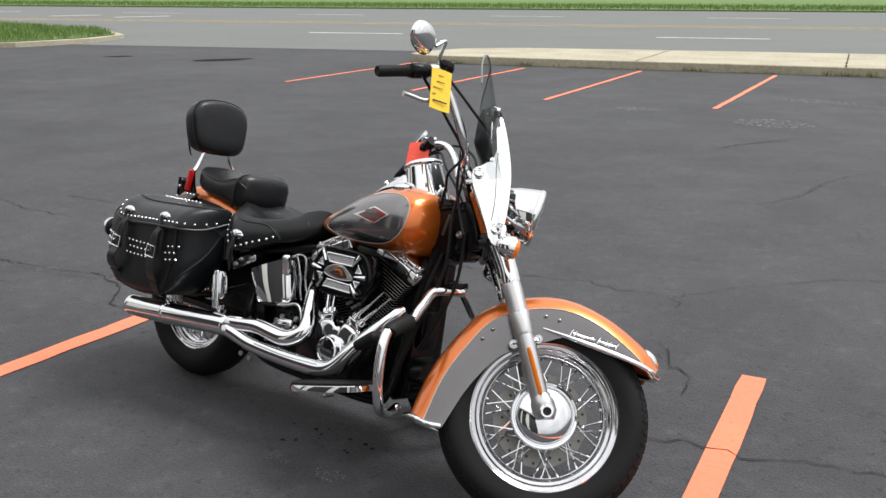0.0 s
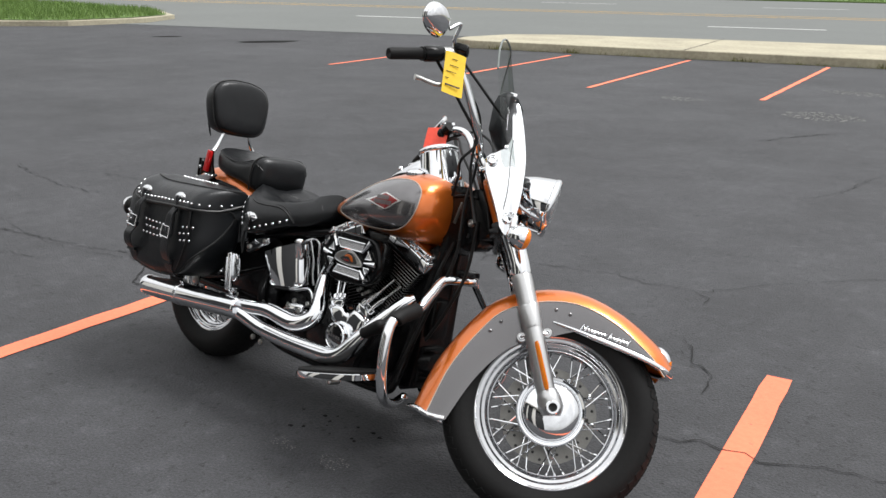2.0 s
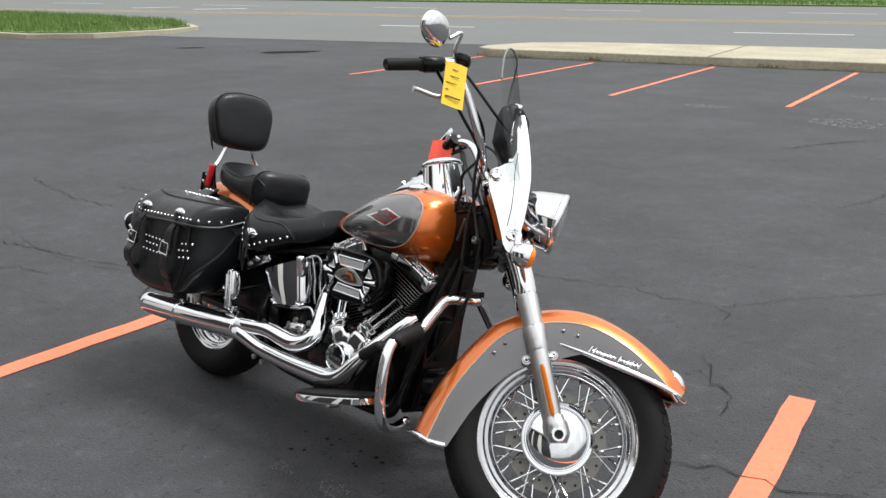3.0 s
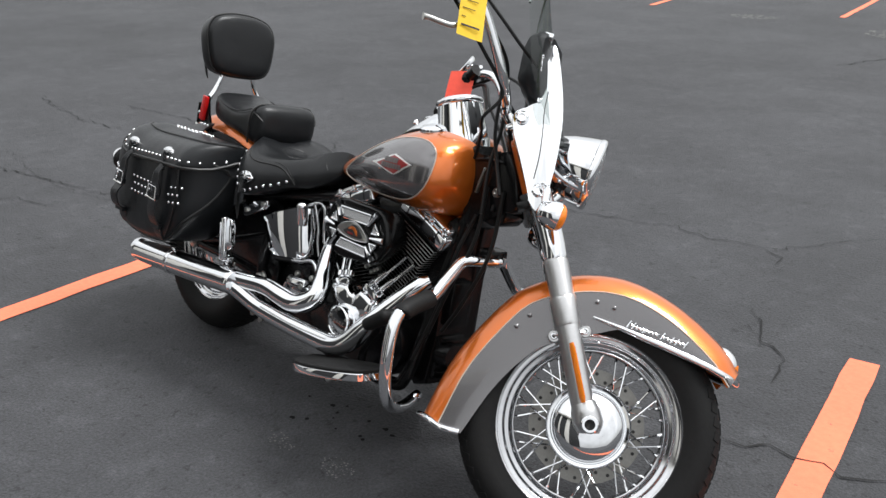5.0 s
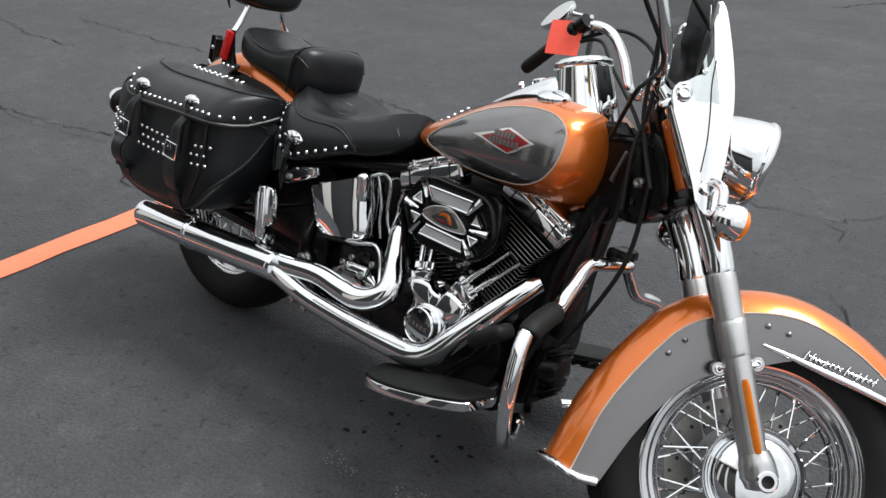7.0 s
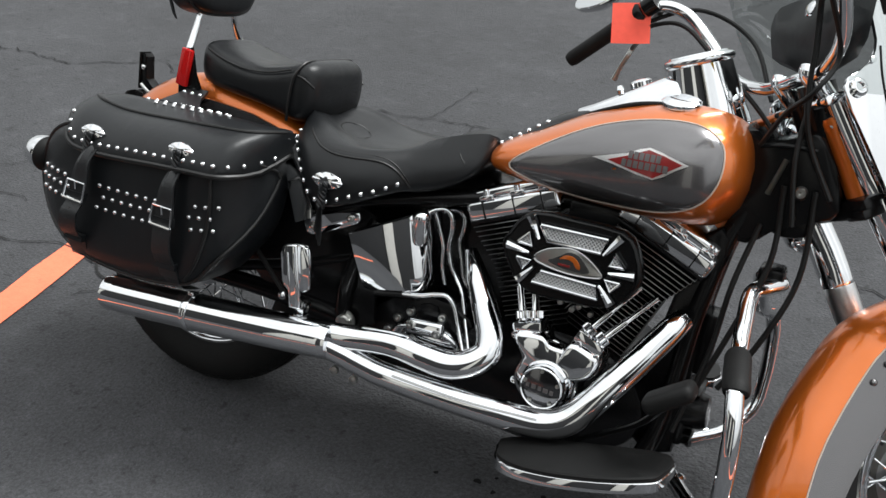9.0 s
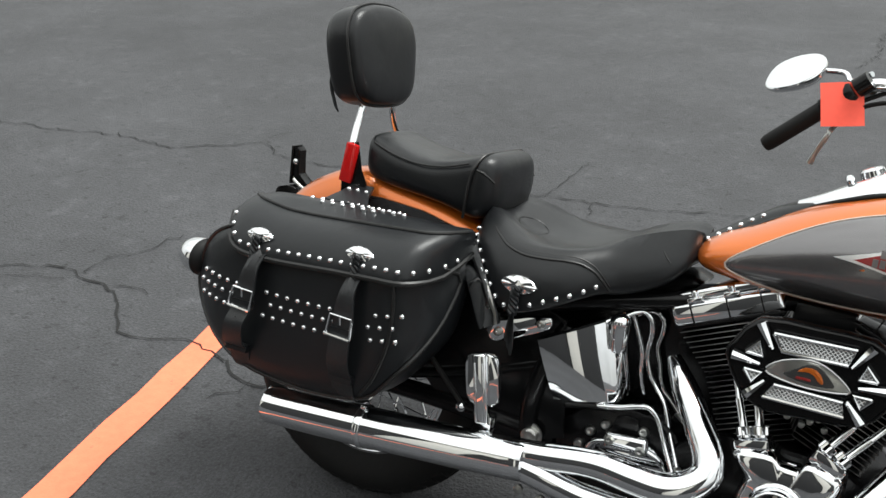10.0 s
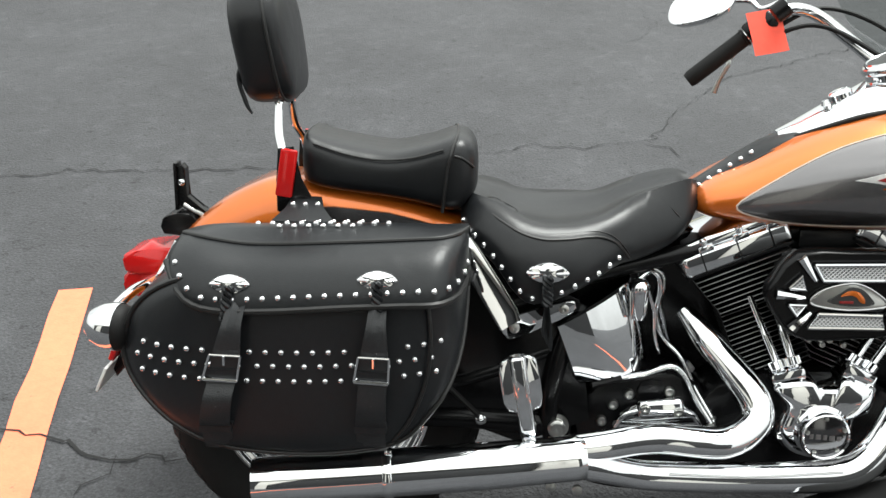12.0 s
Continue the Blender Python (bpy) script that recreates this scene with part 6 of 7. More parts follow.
def engine():
    case = [(0.60, 0.30), (0.63, 0.235), (0.70, 0.205), (0.92, 0.205), (1.01, 0.245), (1.035, 0.32), (0.99, 0.395), (0.90, 0.435), (0.76, 0.435), (0.66, 0.405)]
    e = part("crankcase", prism(round_outline(case, 3), -0.135, 0.150, 0.015), ENGINE, bike, "black engine crankcase")
    gb = part("gearbox", prism(round_outline([(0.40, 0.27), (0.45, 0.225), (0.62, 0.225), (0.66, 0.30), (0.64, 0.40), (0.55, 0.425), (0.45, 0.41), (0.41, 0.35)], 3), -0.120, 0.14, 0.012), ENGINE, bike, "black gearbox housing")
    # cam cover: chrome, stepped round the timer cover
    cam_out = [(0.766, 0.335), (0.776, 0.385), (0.752, 0.420), (0.762, 0.438), (0.815, 0.446), (0.835, 0.432), (0.868, 0.432), (0.882, 0.450), (0.930, 0.434), (0.944, 0.420), (0.938, 0.384), (0.910, 0.366), (0.905, 0.320), (0.875, 0.288), (0.835, 0.280), (0.790, 0.296)]
    ro = round_outline(cam_out, 3)

    def cam(k, y):
        return [Vector((0.848 + (x - 0.848) * k, y, 0.362 + (z - 0.362) * k)) for x, z in ro]
    cc = part("cam_cover", loft([cam(1.0, -0.125), cam(1.0, -0.158), cam(0.985, -0.168), cam(0.95, -0.177), cam(0.90, -0.183), cam(0.82, -0.187), cam(0.6, -0.190), cam(0.2, -0.191)]), CHROME, bike, "domed chrome cam cover", smooth=70)
    part("timer_cover", lathe([(0.050, -0.01), (0.050, 0.010), (0.046, 0.014), (0.046, 0.028), (0.0445, 0.034), (0.042, 0.036), (0.0395, 0.034), (0.039, 0.030)], (0.843, -0.184, 0.346), (0, -1, 0), 44, cap=False), CHROME, cc, "round chrome timer cover ring")
    part("timer_face", lathe([(0.0395, 0.030), (0.025, 0.0325), (0.0, 0.0335)], (0.843, -0.184, 0.346), (0, -1, 0), 40), DIMCHROME, cc, "timer cover face of chrome darkened for its reflection")
    for k, w in enumerate((0.007, 0.009, 0.007, 0.010, 0.008)):
        part("timer_emblem", box((0.816 + 0.0125 * k, -0.2178, 0.347 - 0.001 * k), (w, 0.002, 0.009), 0.0005), BARS, cc)
    for a in range(5):
        t = a * 1.256 + 0.4
        part("timer_screw", lathe([(0.004, 0), (0.004, 0.003), (0, 0.004)], (0.843 + 0.035 * math.cos(t), -0.2155, 0.346 + 0.035 * math.sin(t)), (0, -1, 0), 8), STEEL, cc)
    for x, z in ((0.760, 0.424), (0.806, 0.434), (0.890, 0.440), (0.930, 0.424), (0.775, 0.330), (0.900, 0.318)):
        part("cover_bolt", lathe([(0.0085, 0), (0.0085, 0.006), (0.007, 0.008), (0.004, 0.008), (0, 0.005)], (x, -0.174, z), (0, -1, 0), 14), CHROME, cc)
    # lifter blocks with knurled collars and the push-rod tubes
    for bx, bz, tilt, tubes in ((0.781, 0.452, -16, ((0.766, 0.462, -0.058), (0.792, 0.470, -0.046))), (0.909, 0.458, 26, ((0.895, 0.475, 0.105), (0.924, 0.462, 0.115)))):
        lb = part("lifter_block", box((bx, -0.150, bz - 0.012), (0.064, 0.052, 0.030), 0.007, Matrix.Rotation(radians(tilt), 4, "Y")), CHROME, cc)
        for x, z, lean in tubes:
            p = Vector((x, -0.160, z - 0.012))
            q = p + Vector((lean * 0.95, 0.050, 0.135)) * (0.80 if lean > 0 else 0.95)
            b = bmesh.new()
            tube([p, p.lerp(q, 0.10), p.lerp(q, 0.11), p.lerp(q, 0.48), p.lerp(q, 0.49), q], [0.011, 0.011, 0.0085, 0.0085, 0.0068, 0.0068], 14, 2, bm=b)
            tb = part("pushrod_tube", b, CHROME, e, "chrome push-rod tube")
            d = (q - p).normalized()
            teeth = [(0.0150 if k % 2 else 0.0128) for k in range(28)]
            fx = facing(p + d * 0.012, d)
            part("tube_collar", loft([[fx @ Vector((r * g * math.cos(2 * math.pi * k / 28), r * g * math.sin(2 * math.pi * k / 28), h)) for k, r in enumerate(teeth)] for h, g in ((-0.008, 0.92), (-0.007, 1), (0.007, 1), (0.008, 0.92))]), CHROME, tb, "knurled chrome collar", smooth=10)
    for k in range(6):
        x = 0.825 + 0.013 * k
        part("case_bolt", lathe([(0.006, 0), (0.006, 0.010), (0.004, 0.012), (0, 0.012)], (x, -0.122, 0.500 + 0.010 * math.sin(k * 2.1)), (0, -1, 0), 8), STEEL, e)
    part("intake", tube([(0.80, -0.04, 0.60), (0.845, -0.08, 0.61), (0.89, -0.04, 0.60)], 0.035, 16, 4), BLACK, e)
    # gearbox side cover
    g = part("gearbox_cover", prism(round_outline([(0.468, 0.325), (0.490, 0.352), (0.520, 0.366), (0.585, 0.370), (0.615, 0.352), (0.632, 0.322), (0.60, 0.305), (0.50, 0.305)], 3), -0.150, -0.158, 0.004), CHROME, bike, "chrome gearbox side cover")
    part("clutch_plate", box((0.552, -0.170, 0.366), (0.086, 0.028, 0.034), 0.010, Matrix.Rotation(radians(-5), 4, "Y") @ Matrix.Rotation(radians(-16), 4, "X"), segs=4), CHROME, g)
    for x, z in ((0.521, 0.3695), (0.583, 0.364)):
        part("cover_screw", lathe([(0.0095, 0), (0.0095, 0.004), (0.007, 0.005), (0.004, 0.005), (0, 0.002)], (x, -0.183, z), (0, -1, 0), 14), STEEL, g)
    for x, z in ((0.452, 0.326), (0.501, 0.382), (0.577, 0.388), (0.472, 0.360), (0.430, 0.284)):
        part("cover_bolt", lathe([(0.0105, 0), (0.0105, 0.006), (0.008, 0.009), (0.004, 0.009), (0, 0.006)], (x, -0.120, z), (0, -1, 0), 14), STEEL, gb)
    part("case_rib", prism(round_outline([(0.518, 0.368), (0.522, 0.406), (0.562, 0.410), (0.567, 0.371)], 2), -0.120, -0.126, 0.003), ENGINE, gb)
    for pts in ([(0.472, -0.160, 0.322), (0.486, -0.165, 0.348), (0.512, -0.166, 0.358)], [(0.592, -0.166, 0.360), (0.616, -0.164, 0.350), (0.630, -0.160, 0.328)]):
        part("trim_rod", tube(pts, 0.006, 10, 5), CHROME, g)
    g.location = (0.007, 0.035, -0.012)
    # oil lines
    for pts, r in (([(0.470, -0.118, 0.415), (0.521, -0.115, 0.424), (0.551, -0.112, 0.434), (0.577, -0.111, 0.438), (0.599, -0.112, 0.421), (0.618, -0.118, 0.383), (0.644, -0.138, 0.343), (0.650, -0.143, 0.330)], 0.0056),
                   ([(0.500, -0.095, 0.600), (0.517, -0.085, 0.611), (0.531, -0.075, 0.612), (0.546, -0.071, 0.598), (0.550, -0.068, 0.570), (0.546, -0.061, 0.527), (0.556, -0.060, 0.491), (0.571, -0.060, 0.468), (0.598, -0.075, 0.442), (0.620, -0.092, 0.396), (0.649, -0.122, 0.348), (0.655, -0.130, 0.335)], 0.0058),
                   ([(0.510, -0.040, 0.595), (0.531, -0.034, 0.606), (0.549, -0.034, 0.604), (0.562, -0.034, 0.590), (0.562, -0.034, 0.564), (0.558, -0.034, 0.537), (0.568, -0.034, 0.503), (0.580, -0.034, 0.460), (0.606, -0.034, 0.432), (0.640, -0.034, 0.390)], 0.0056),
                   ([(0.508, -0.090, 0.610), (0.515, -0.085, 0.598), (0.528, -0.083, 0.568), (0.540, -0.080, 0.533), (0.544, -0.078, 0.489), (0.555, -0.075, 0.450)], 0.0040)):
        ln = part("oil_line", tube(pts, r, 12, 6), CHROME, bike, "chrome oil line")
        p, q = Vector(pts[-2]), Vector(pts[-1])
        if r > 0.005:
            part("line_fitting", tube([p.lerp(q, 0.35), p.lerp(q, 0.38), p.lerp(q, 0.72), p.lerp(q, 0.75)], [0.006, 0.0085, 0.0085, 0.006], 6, 1), STEEL, ln)
    # horseshoe oil tank cover
    rows = []
    for t in [k / 20 for k in range(21)]:
        top = Vector((0.350, -0.157, 0.532)).lerp(Vector((0.492, -0.095, 0.603)), t)
        bot = Vector((0.397, -0.140, 0.410)).lerp(Vector((0.532, -0.100, 0.430)), t)
        bot.z += 0.014 * max(0.0, (t - 0.8) / 0.2) ** 2
        swell = -0.012 * math.sin(math.pi * t) + 0.018 * max(0.0, (t - 0.85) / 0.15) ** 2
        row = [top.lerp(bot, k) + Vector((0, swell - 0.004 * math.sin(math.pi * k), 0)) for k in (0.0, 0.03, 0.2, 0.4, 0.6, 0.8, 0.97, 1.0)]
        row[0].y += 0.005
        row[-1].y += 0.005
        rows.append(row + [Vector((bot.x, -0.02, bot.z)), Vector((top.x, -0.02, top.z))])
    o = part("oil_tank", loft(rows), CHROME, bike, "polished chrome oil tank", smooth=40)
    part("oil_canister", lathe([(0.0, -0.052), (0.0145, -0.050), (0.0165, -0.040), (0.0175, 0.004), (0.0195, 0.006), (0.0200, 0.012), (0.017, 0.019), (0.010, 0.024), (0.0, 0.026)], (0.500, -0.122, 0.586), (-0.05, -0.12, 1), 26), CHROME, o, "chrome oil filler")
    part("tank_tray", tube([(0.42, -0.135, 0.408), (0.47, -0.118, 0.414), (0.515, -0.108, 0.417)], 0.008, 10, 3), BLACK, o)
    part("frame_bolt", lathe([(0.024, 0), (0.024, 0.004), (0.017, 0.005), (0.017, 0.016), (0.013, 0.019), (0.006, 0.019), (0, 0.015)], (0.362, -0.152, 0.330), (0, -1, 0), 18), STEEL, bike, "zinc plated pivot bolt")
    # passenger foot peg, folded up: a rounded plate with a ridged rod down its middle
    fold = Matrix.Translation((0.289, -0.238, 0.440)) @ Matrix.Rotation(radians(-10), 4, "Y")
    plate = round_outline([(-0.034, 0.030), (-0.029, 0.047), (-0.012, 0.052), (0.012, 0.052), (0.029, 0.047), (0.034, 0.030), (0.034, -0.030), (0.028, -0.047), (0.012, -0.052), (-0.012, -0.052), (-0.028, -0.047), (-0.034, -0.030)], 2)
    pg = part("passenger_peg", prism(plate, -0.006, 0.008, 0.004), CHROME, bike, "folded chrome passenger foot peg", m=fold)
    rod = part("peg_rod", box((0, -0.010, -0.016), (0.028, 0.020, 0.142), 0.006, segs=3), CHROME, pg, "chrome foot peg rod", m=fold)
    for x in (-0.008, 0.008):
        part("rod_ridge", box((x, -0.0205, -0.022), (0.003, 0.004, 0.118), 0.001), CHROME, rod, m=fold)
    part("peg_clevis", box((0.306, -0.226, 0.352), (0.026, 0.034, 0.036), 0.006), CHROME, pg)
    part("peg_bolt", lathe([(0.010, 0), (0.010, 0.006), (0.006, 0.010), (0, 0.011)], (0.223, -0.176, 0.344), (0, -1, 0), 12), CHROME, pg)


engine()
for ob in bike.children:
    kind = ob.name.split(".")[0]
    if kind in ("crankcase", "cam_cover", "gearbox"):
        ob.location = (0.004, 0.020, -0.015)
    elif kind in ("oil_tank", "oil_line"):
        ob.location = (0.007, 0.0, -0.011)
    elif kind == "frame_bolt":
        ob.location = (0.004, 0.017, -0.016)
    elif kind in ("muffler", "rear_header", "front_header"):
        ob.location = (0.004, 0.012, -0.008)


def air_cleaner():
    """Black eight-sided air cleaner: framed screens, six chrome wedges and a centre emblem."""
    out = round_outline([(0.709, 0.612), (0.720, 0.640), (0.757, 0.689), (0.848, 0.694), (0.940, 0.693), (0.972, 0.667), (0.990, 0.616), (0.981, 0.582), (0.943, 0.541), (0.860, 0.532), (0.786, 0.528), (0.742, 0.555)], 2)
    out = [(x + 0.004, z - 0.017) for x, z in out]
    cx, cz = 0.855, 0.596

    def ring(k, y):
        return [Vector((cx + (x - cx) * k, y + 0.032, cz + (z - cz) * k)) for x, z in out]
    a = part("air_cleaner", loft([ring(0.72, -0.09), ring(0.80, -0.14), ring(0.93, -0.175), ring(0.99, -0.198), ring(1.0, -0.208), ring(0.99, -0.220), ring(0.965, -0.226), ring(0.945, -0.227), ring(0.93, -0.224), ring(0.3, -0.224)]), BLACK, bike, "black air cleaner with a chrome grille", smooth=50)
    t = Matrix.Translation((cx, -0.194, cz)) @ Matrix.Diagonal((1.09, 1.0, 1.10, 1.0))

    def screen(pts, wires):
        part("grille_screen", prism(pts, 0.0, -0.004, 0.0, segs=1), MESHM, a, "dark perforated screen", m=t)
        part("grille_frame", tube([Vector((x, -0.0055, z)) for x, z in pts + pts[:1]], 0.0036, 8, 1), CHROME, a, "chrome screen frame", m=t)
        b = bmesh.new()
        x0, x1 = min(p[0] for p in pts), max(p[0] for p in pts)
        z0, z1 = min(p[1] for p in pts), max(p[1] for p in pts)

        def inside(x, z):
            c = False
            for i in range(len(pts)):
                (ax, az), (bx, bz) = pts[i], pts[i - 1]
                if (az > z) != (bz > z) and x < (bx - ax) * (z - az) / (bz - az) + ax:
                    c = not c
            return c
        for dz in (1, -1):
            u = x0 - (z1 - z0)
            while u < x1 + (z1 - z0):
                hit = [(u + dz * (z - z0), z) for z in np.linspace(z0, z1, 15) if inside(u + dz * (z - z0), z)]
                if len(hit) > 1:
                    tube([(hit[0][0], -0.0055, hit[0][1]), (hit[-1][0], -0.0055, hit[-1][1])], 0.00085, 4, 1, bm=b)
                u += 0.0068
        part("grille_wire", b, SATIN, a, "steel screen wires", m=t)
    screen([(-0.060, 0.052), (0.060, 0.055), (0.052, 0.029), (-0.044, 0.027)], 1)
    screen([(-0.046, -0.028), (0.055, -0.029), (0.061, -0.051), (-0.060, -0.051)], 1)
    for s in (-1, 1):
        screen([(s * 0.096, 0.014), (s * 0.078, 0.034), (s * 0.070, 0.012)], 0)
        screen([(s * 0.094, -0.014), (s * 0.080, -0.032), (s * 0.068, -0.014)], 0)
        # tapered chrome wedges
        for (x0, z0), (x1, z1) in (((0.082, 0.064), (0.058, 0.028)), ((0.116, 0.004), (0.072, 0.0)), ((0.086, -0.055), (0.060, -0.024))):
            p, q = Vector((s * x0, -0.006, z0)), Vector((s * x1, -0.008, z1))
            d = (q - p).normalized()
            n = Vector((-d.z, 0, d.x))
            w = part("grille_wedge", loft([[c + n * h + Vector((0, y, 0)) for h, y in ((-k, 0.004), (-k * 0.8, -0.004), (0, -0.007), (k * 0.8, -0.004), (k, 0.004))] for c, k in ((p, 0.0085), (p.lerp(q, 0.5), 0.0060), (q, 0.0030))]), CHROME, a, "tapered chrome wedge", m=t)
    part("grille_centre", prism(round_outline([(-0.062, -0.004), (-0.040, 0.014), (0.0, 0.024), (0.030, 0.016), (0.060, -0.006), (0.052, -0.015), (0.0, -0.020), (-0.050, -0.014)], 3), 0.0, -0.008, 0.004), STEEL, a, "polished steel centre badge", m=t)
    part("emblem_edge", tube([Vector((x, -0.008, z)) for x, z in round_outline([(-0.062, -0.004), (-0.040, 0.014), (0.0, 0.024), (0.030, 0.016), (0.060, -0.006), (0.052, -0.015), (0.0, -0.020), (-0.050, -0.014)], 3)], 0.0016, 6, 1), SATIN, a, m=t)
    part("emblem", prism(round_outline([(-0.036, -0.006), (-0.020, 0.004), (-0.004, 0.017), (0.016, 0.016), (0.032, 0.002), (0.038, -0.010), (0.0, -0.013)], 3), -0.008, -0.011, 0.001), DARK, a, m=t)
    part("emblem_crest", prism(round_outline([(-0.016, 0.003), (-0.006, 0.012), (0.009, 0.012), (0.020, 0.003), (0.023, -0.007), (0.015, -0.005), (0.009, 0.003), (-0.003, 0.006)], 3), -0.011, -0.0125, 0.0004), ORANGE, a, "orange crest", m=t)
    part("emblem_bar", box((-0.006, -0.0115, -0.006), (0.022, 0.002, 0.004), 0.0005), REDPAINT, a, m=t)


air_cleaner()

# -- frame, crash bar, floorboards, stand --


def chassis():
    fr = part("frame", tube([(1.190, 0, 0.985), (1.225, 0, 0.915), (1.275, 0, 0.835)], [0.034, 0.036, 0.036], 20, 3), BLACK, bike, "black tubular steel frame")
    for s in (-1, 1):
        part("frame_tube", tube([(1.225, s * 0.01, 0.90), (1.155, s * 0.022, 0.78), (1.112, s * 0.034, 0.69), (1.085, s * 0.055, 0.52), (1.076, s * 0.075, 0.36), (1.055, s * 0.095, 0.235), (1.00, s * 0.105, 0.195), (0.70, s * 0.105, 0.190), (0.45, s * 0.115, 0.205), (0.36, s * 0.125, 0.29), (0.36, s * 0.13, 0.42), (0.40, s * 0.11, 0.55)], 0.0185, 16, 6), BLACK, fr)
        part("frame_tube", tube([(1.20, s * 0.02, 0.80), (1.02, s * 0.04, 0.725), (0.72, s * 0.06, 0.665), (0.42, s * 0.10, 0.60), (0.26, s * 0.125, 0.55)], 0.017, 14, 5), BLACK, fr)
        part("swing_arm", tube([(0.36, s * 0.115, 0.31), (0.18, s * 0.115, 0.32), (-0.085, s * 0.110, 0.316)], [0.026, 0.022, 0.020], 14, 4), BLACK, fr)
        part("swing_arm", tube([(0.36, s * 0.110, 0.46), (0.20, s * 0.115, 0.40), (-0.085, s * 0.110, 0.32)], 0.016, 14, 4), BLACK, fr)
        # Gusset plate widened in black to stand for the dark gap behind the bag.
        part("gusset", prism([(0.06, 0.60), (0.24, 0.62), (0.40, 0.56), (0.43, 0.32), (0.30, 0.27), (0.14, 0.33), (0.06, 0.40)], s * 0.112, s * 0.124, 0.004), BLACK, fr)
        part("axle_cap", lathe([(0.024, 0), (0.024, 0.012), (0.014, 0.018), (0, 0.018)], (-0.085, s * 0.122, 0.316), (0, s, 0), 6), STEEL, fr)
    part("belt_guard", prism([(0.02, 0.38), (0.20, 0.42), (0.34, 0.40), (0.30, 0.36), (0.05, 0.34)], 0.10, 0.14, 0.01), BLACK, fr)
    reg = part("regulator", box((1.095, 0.0, 0.30), (0.040, 0.10, 0.13), 0.01), BLACK, fr, "finned black voltage regulator")
    for k in range(7):
        part("regulator_fin", box((1.119, 0.0, 0.246 + 0.018 * k), (0.020, 0.098, 0.004), 0.001), BLACK, reg)
    part("oil_cooler", box((1.112, 0.0, 0.455), (0.030, 0.075, 0.13), 0.008), BLACK, fr)
    part("battery_box", prism(round_outline([(0.24, 0.52), (0.27, 0.40), (0.36, 0.34), (0.62, 0.36), (0.70, 0.46), (0.66, 0.62), (0.60, 0.68), (0.40, 0.62)], 2), -0.018, 0.085, 0.01), BLACK, fr)
    part("inner_fender", prism([(0.20, 0.67), (0.33, 0.60), (0.40, 0.42), (0.40, 0.24), (0.37, 0.20), (0.36, 0.40), (0.29, 0.55)], -0.10, 0.10, 0.004), BLACK, fr)
    nk = part("neck_cover", prism(round_outline([(1.085, 0.86), (1.10, 0.895), (1.13, 0.868), (1.20, 0.895), (1.235, 0.895), (1.285, 0.80), (1.275, 0.752), (1.20, 0.728), (1.165, 0.69), (1.12, 0.675), (1.095, 0.75)], 2), -0.046, 0.046, 0.008), BLACK, fr, "black steering neck cover")
    part("neck_bolt", lathe([(0.013, 0), (0.013, 0.005), (0.009, 0.010), (0.004, 0.010), (0, 0.006)], (1.215, -0.046, 0.792), (0, -1, 0), 16), STEEL, nk)
    part("neck_ridge", tube([(1.125, -0.048, 0.862), (1.175, -0.050, 0.872), (1.225, -0.048, 0.872)], 0.005, 8, 3), BLACK, nk)
    b = bmesh.new()
    for k in range(60):
        t = k / 59
        c = Vector((1.178, -0.066, 0.848)).lerp(Vector((1.160, -0.066, 0.780)), t)
        if k % 2 == 0:
            lathe([(0.0045, -0.0007), (0.0058, 0.0), (0.0045, 0.0007)], c, (0.25, 0, 1), 10, bm=b)
    part("spring_sleeve", b, STEEL, nk, "coiled steel cable sleeve")
    part("lower_horn_box", prism(round_outline([(1.165, 0.745), (1.245, 0.760), (1.25, 0.722), (1.225, 0.704), (1.18, 0.706)], 2), -0.040, 0.040, 0.008), BLACK, fr)
    part("oil_filter", lathe([(0.030, -0.05), (0.037, -0.045), (0.038, 0.03), (0.033, 0.045), (0.0, 0.048)], (1.105, -0.02, 0.31), (1, 0, 0.1), 24), BLACK, fr, "black oil filter")
    # Engine mount drawn up in black to fill the dark gap by the cylinder.
    part("engine_mount", prism(round_outline([(1.00, 0.24), (1.02, 0.42), (1.04, 0.56), (1.07, 0.68), (1.115, 0.68), (1.10, 0.52), (1.10, 0.22)], 2), -0.060, 0.095, 0.01), BLACK, fr)
    part("coil_cover", box((0.90, -0.03, 0.665), (0.20, 0.10, 0.05), 0.012), BLACK, fr)
    part("horn", box((0.845, 0.13, 0.55), (0.14, 0.06, 0.12), 0.02), CHROME, fr)
    for pts in ([(1.185, -0.055, 0.80), (1.195, -0.075, 0.66), (1.160, -0.100, 0.52), (1.12, -0.11, 0.38)], [(1.24, -0.05, 0.80), (1.25, -0.07, 0.64), (1.21, -0.09, 0.50), (1.16, -0.10, 0.40)], [(1.16, -0.05, 0.72), (1.14, -0.08, 0.60), (1.13, -0.10, 0.46), (1.10, -0.13, 0.30)],
                [(0.10, -0.17, 0.47), (0.151, -0.17, 0.415), (0.223, -0.17, 0.344)]):
        part("hose", tube(pts, 0.0055, 8, 6), CABLE, fr, "black hose along the frame")
    half = [(1.222, -0.0, 0.606), (1.200, -0.05, 0.605), (1.178, -0.088, 0.596), (1.182, -0.140, 0.550), (1.190, -0.190, 0.509), (1.200, -0.262, 0.494), (1.208, -0.312, 0.476), (1.220, -0.338, 0.420), (1.226, -0.338, 0.320), (1.218, -0.305, 0.246), (1.176, -0.215, 0.207), (1.112, -0.10, 0.198)]
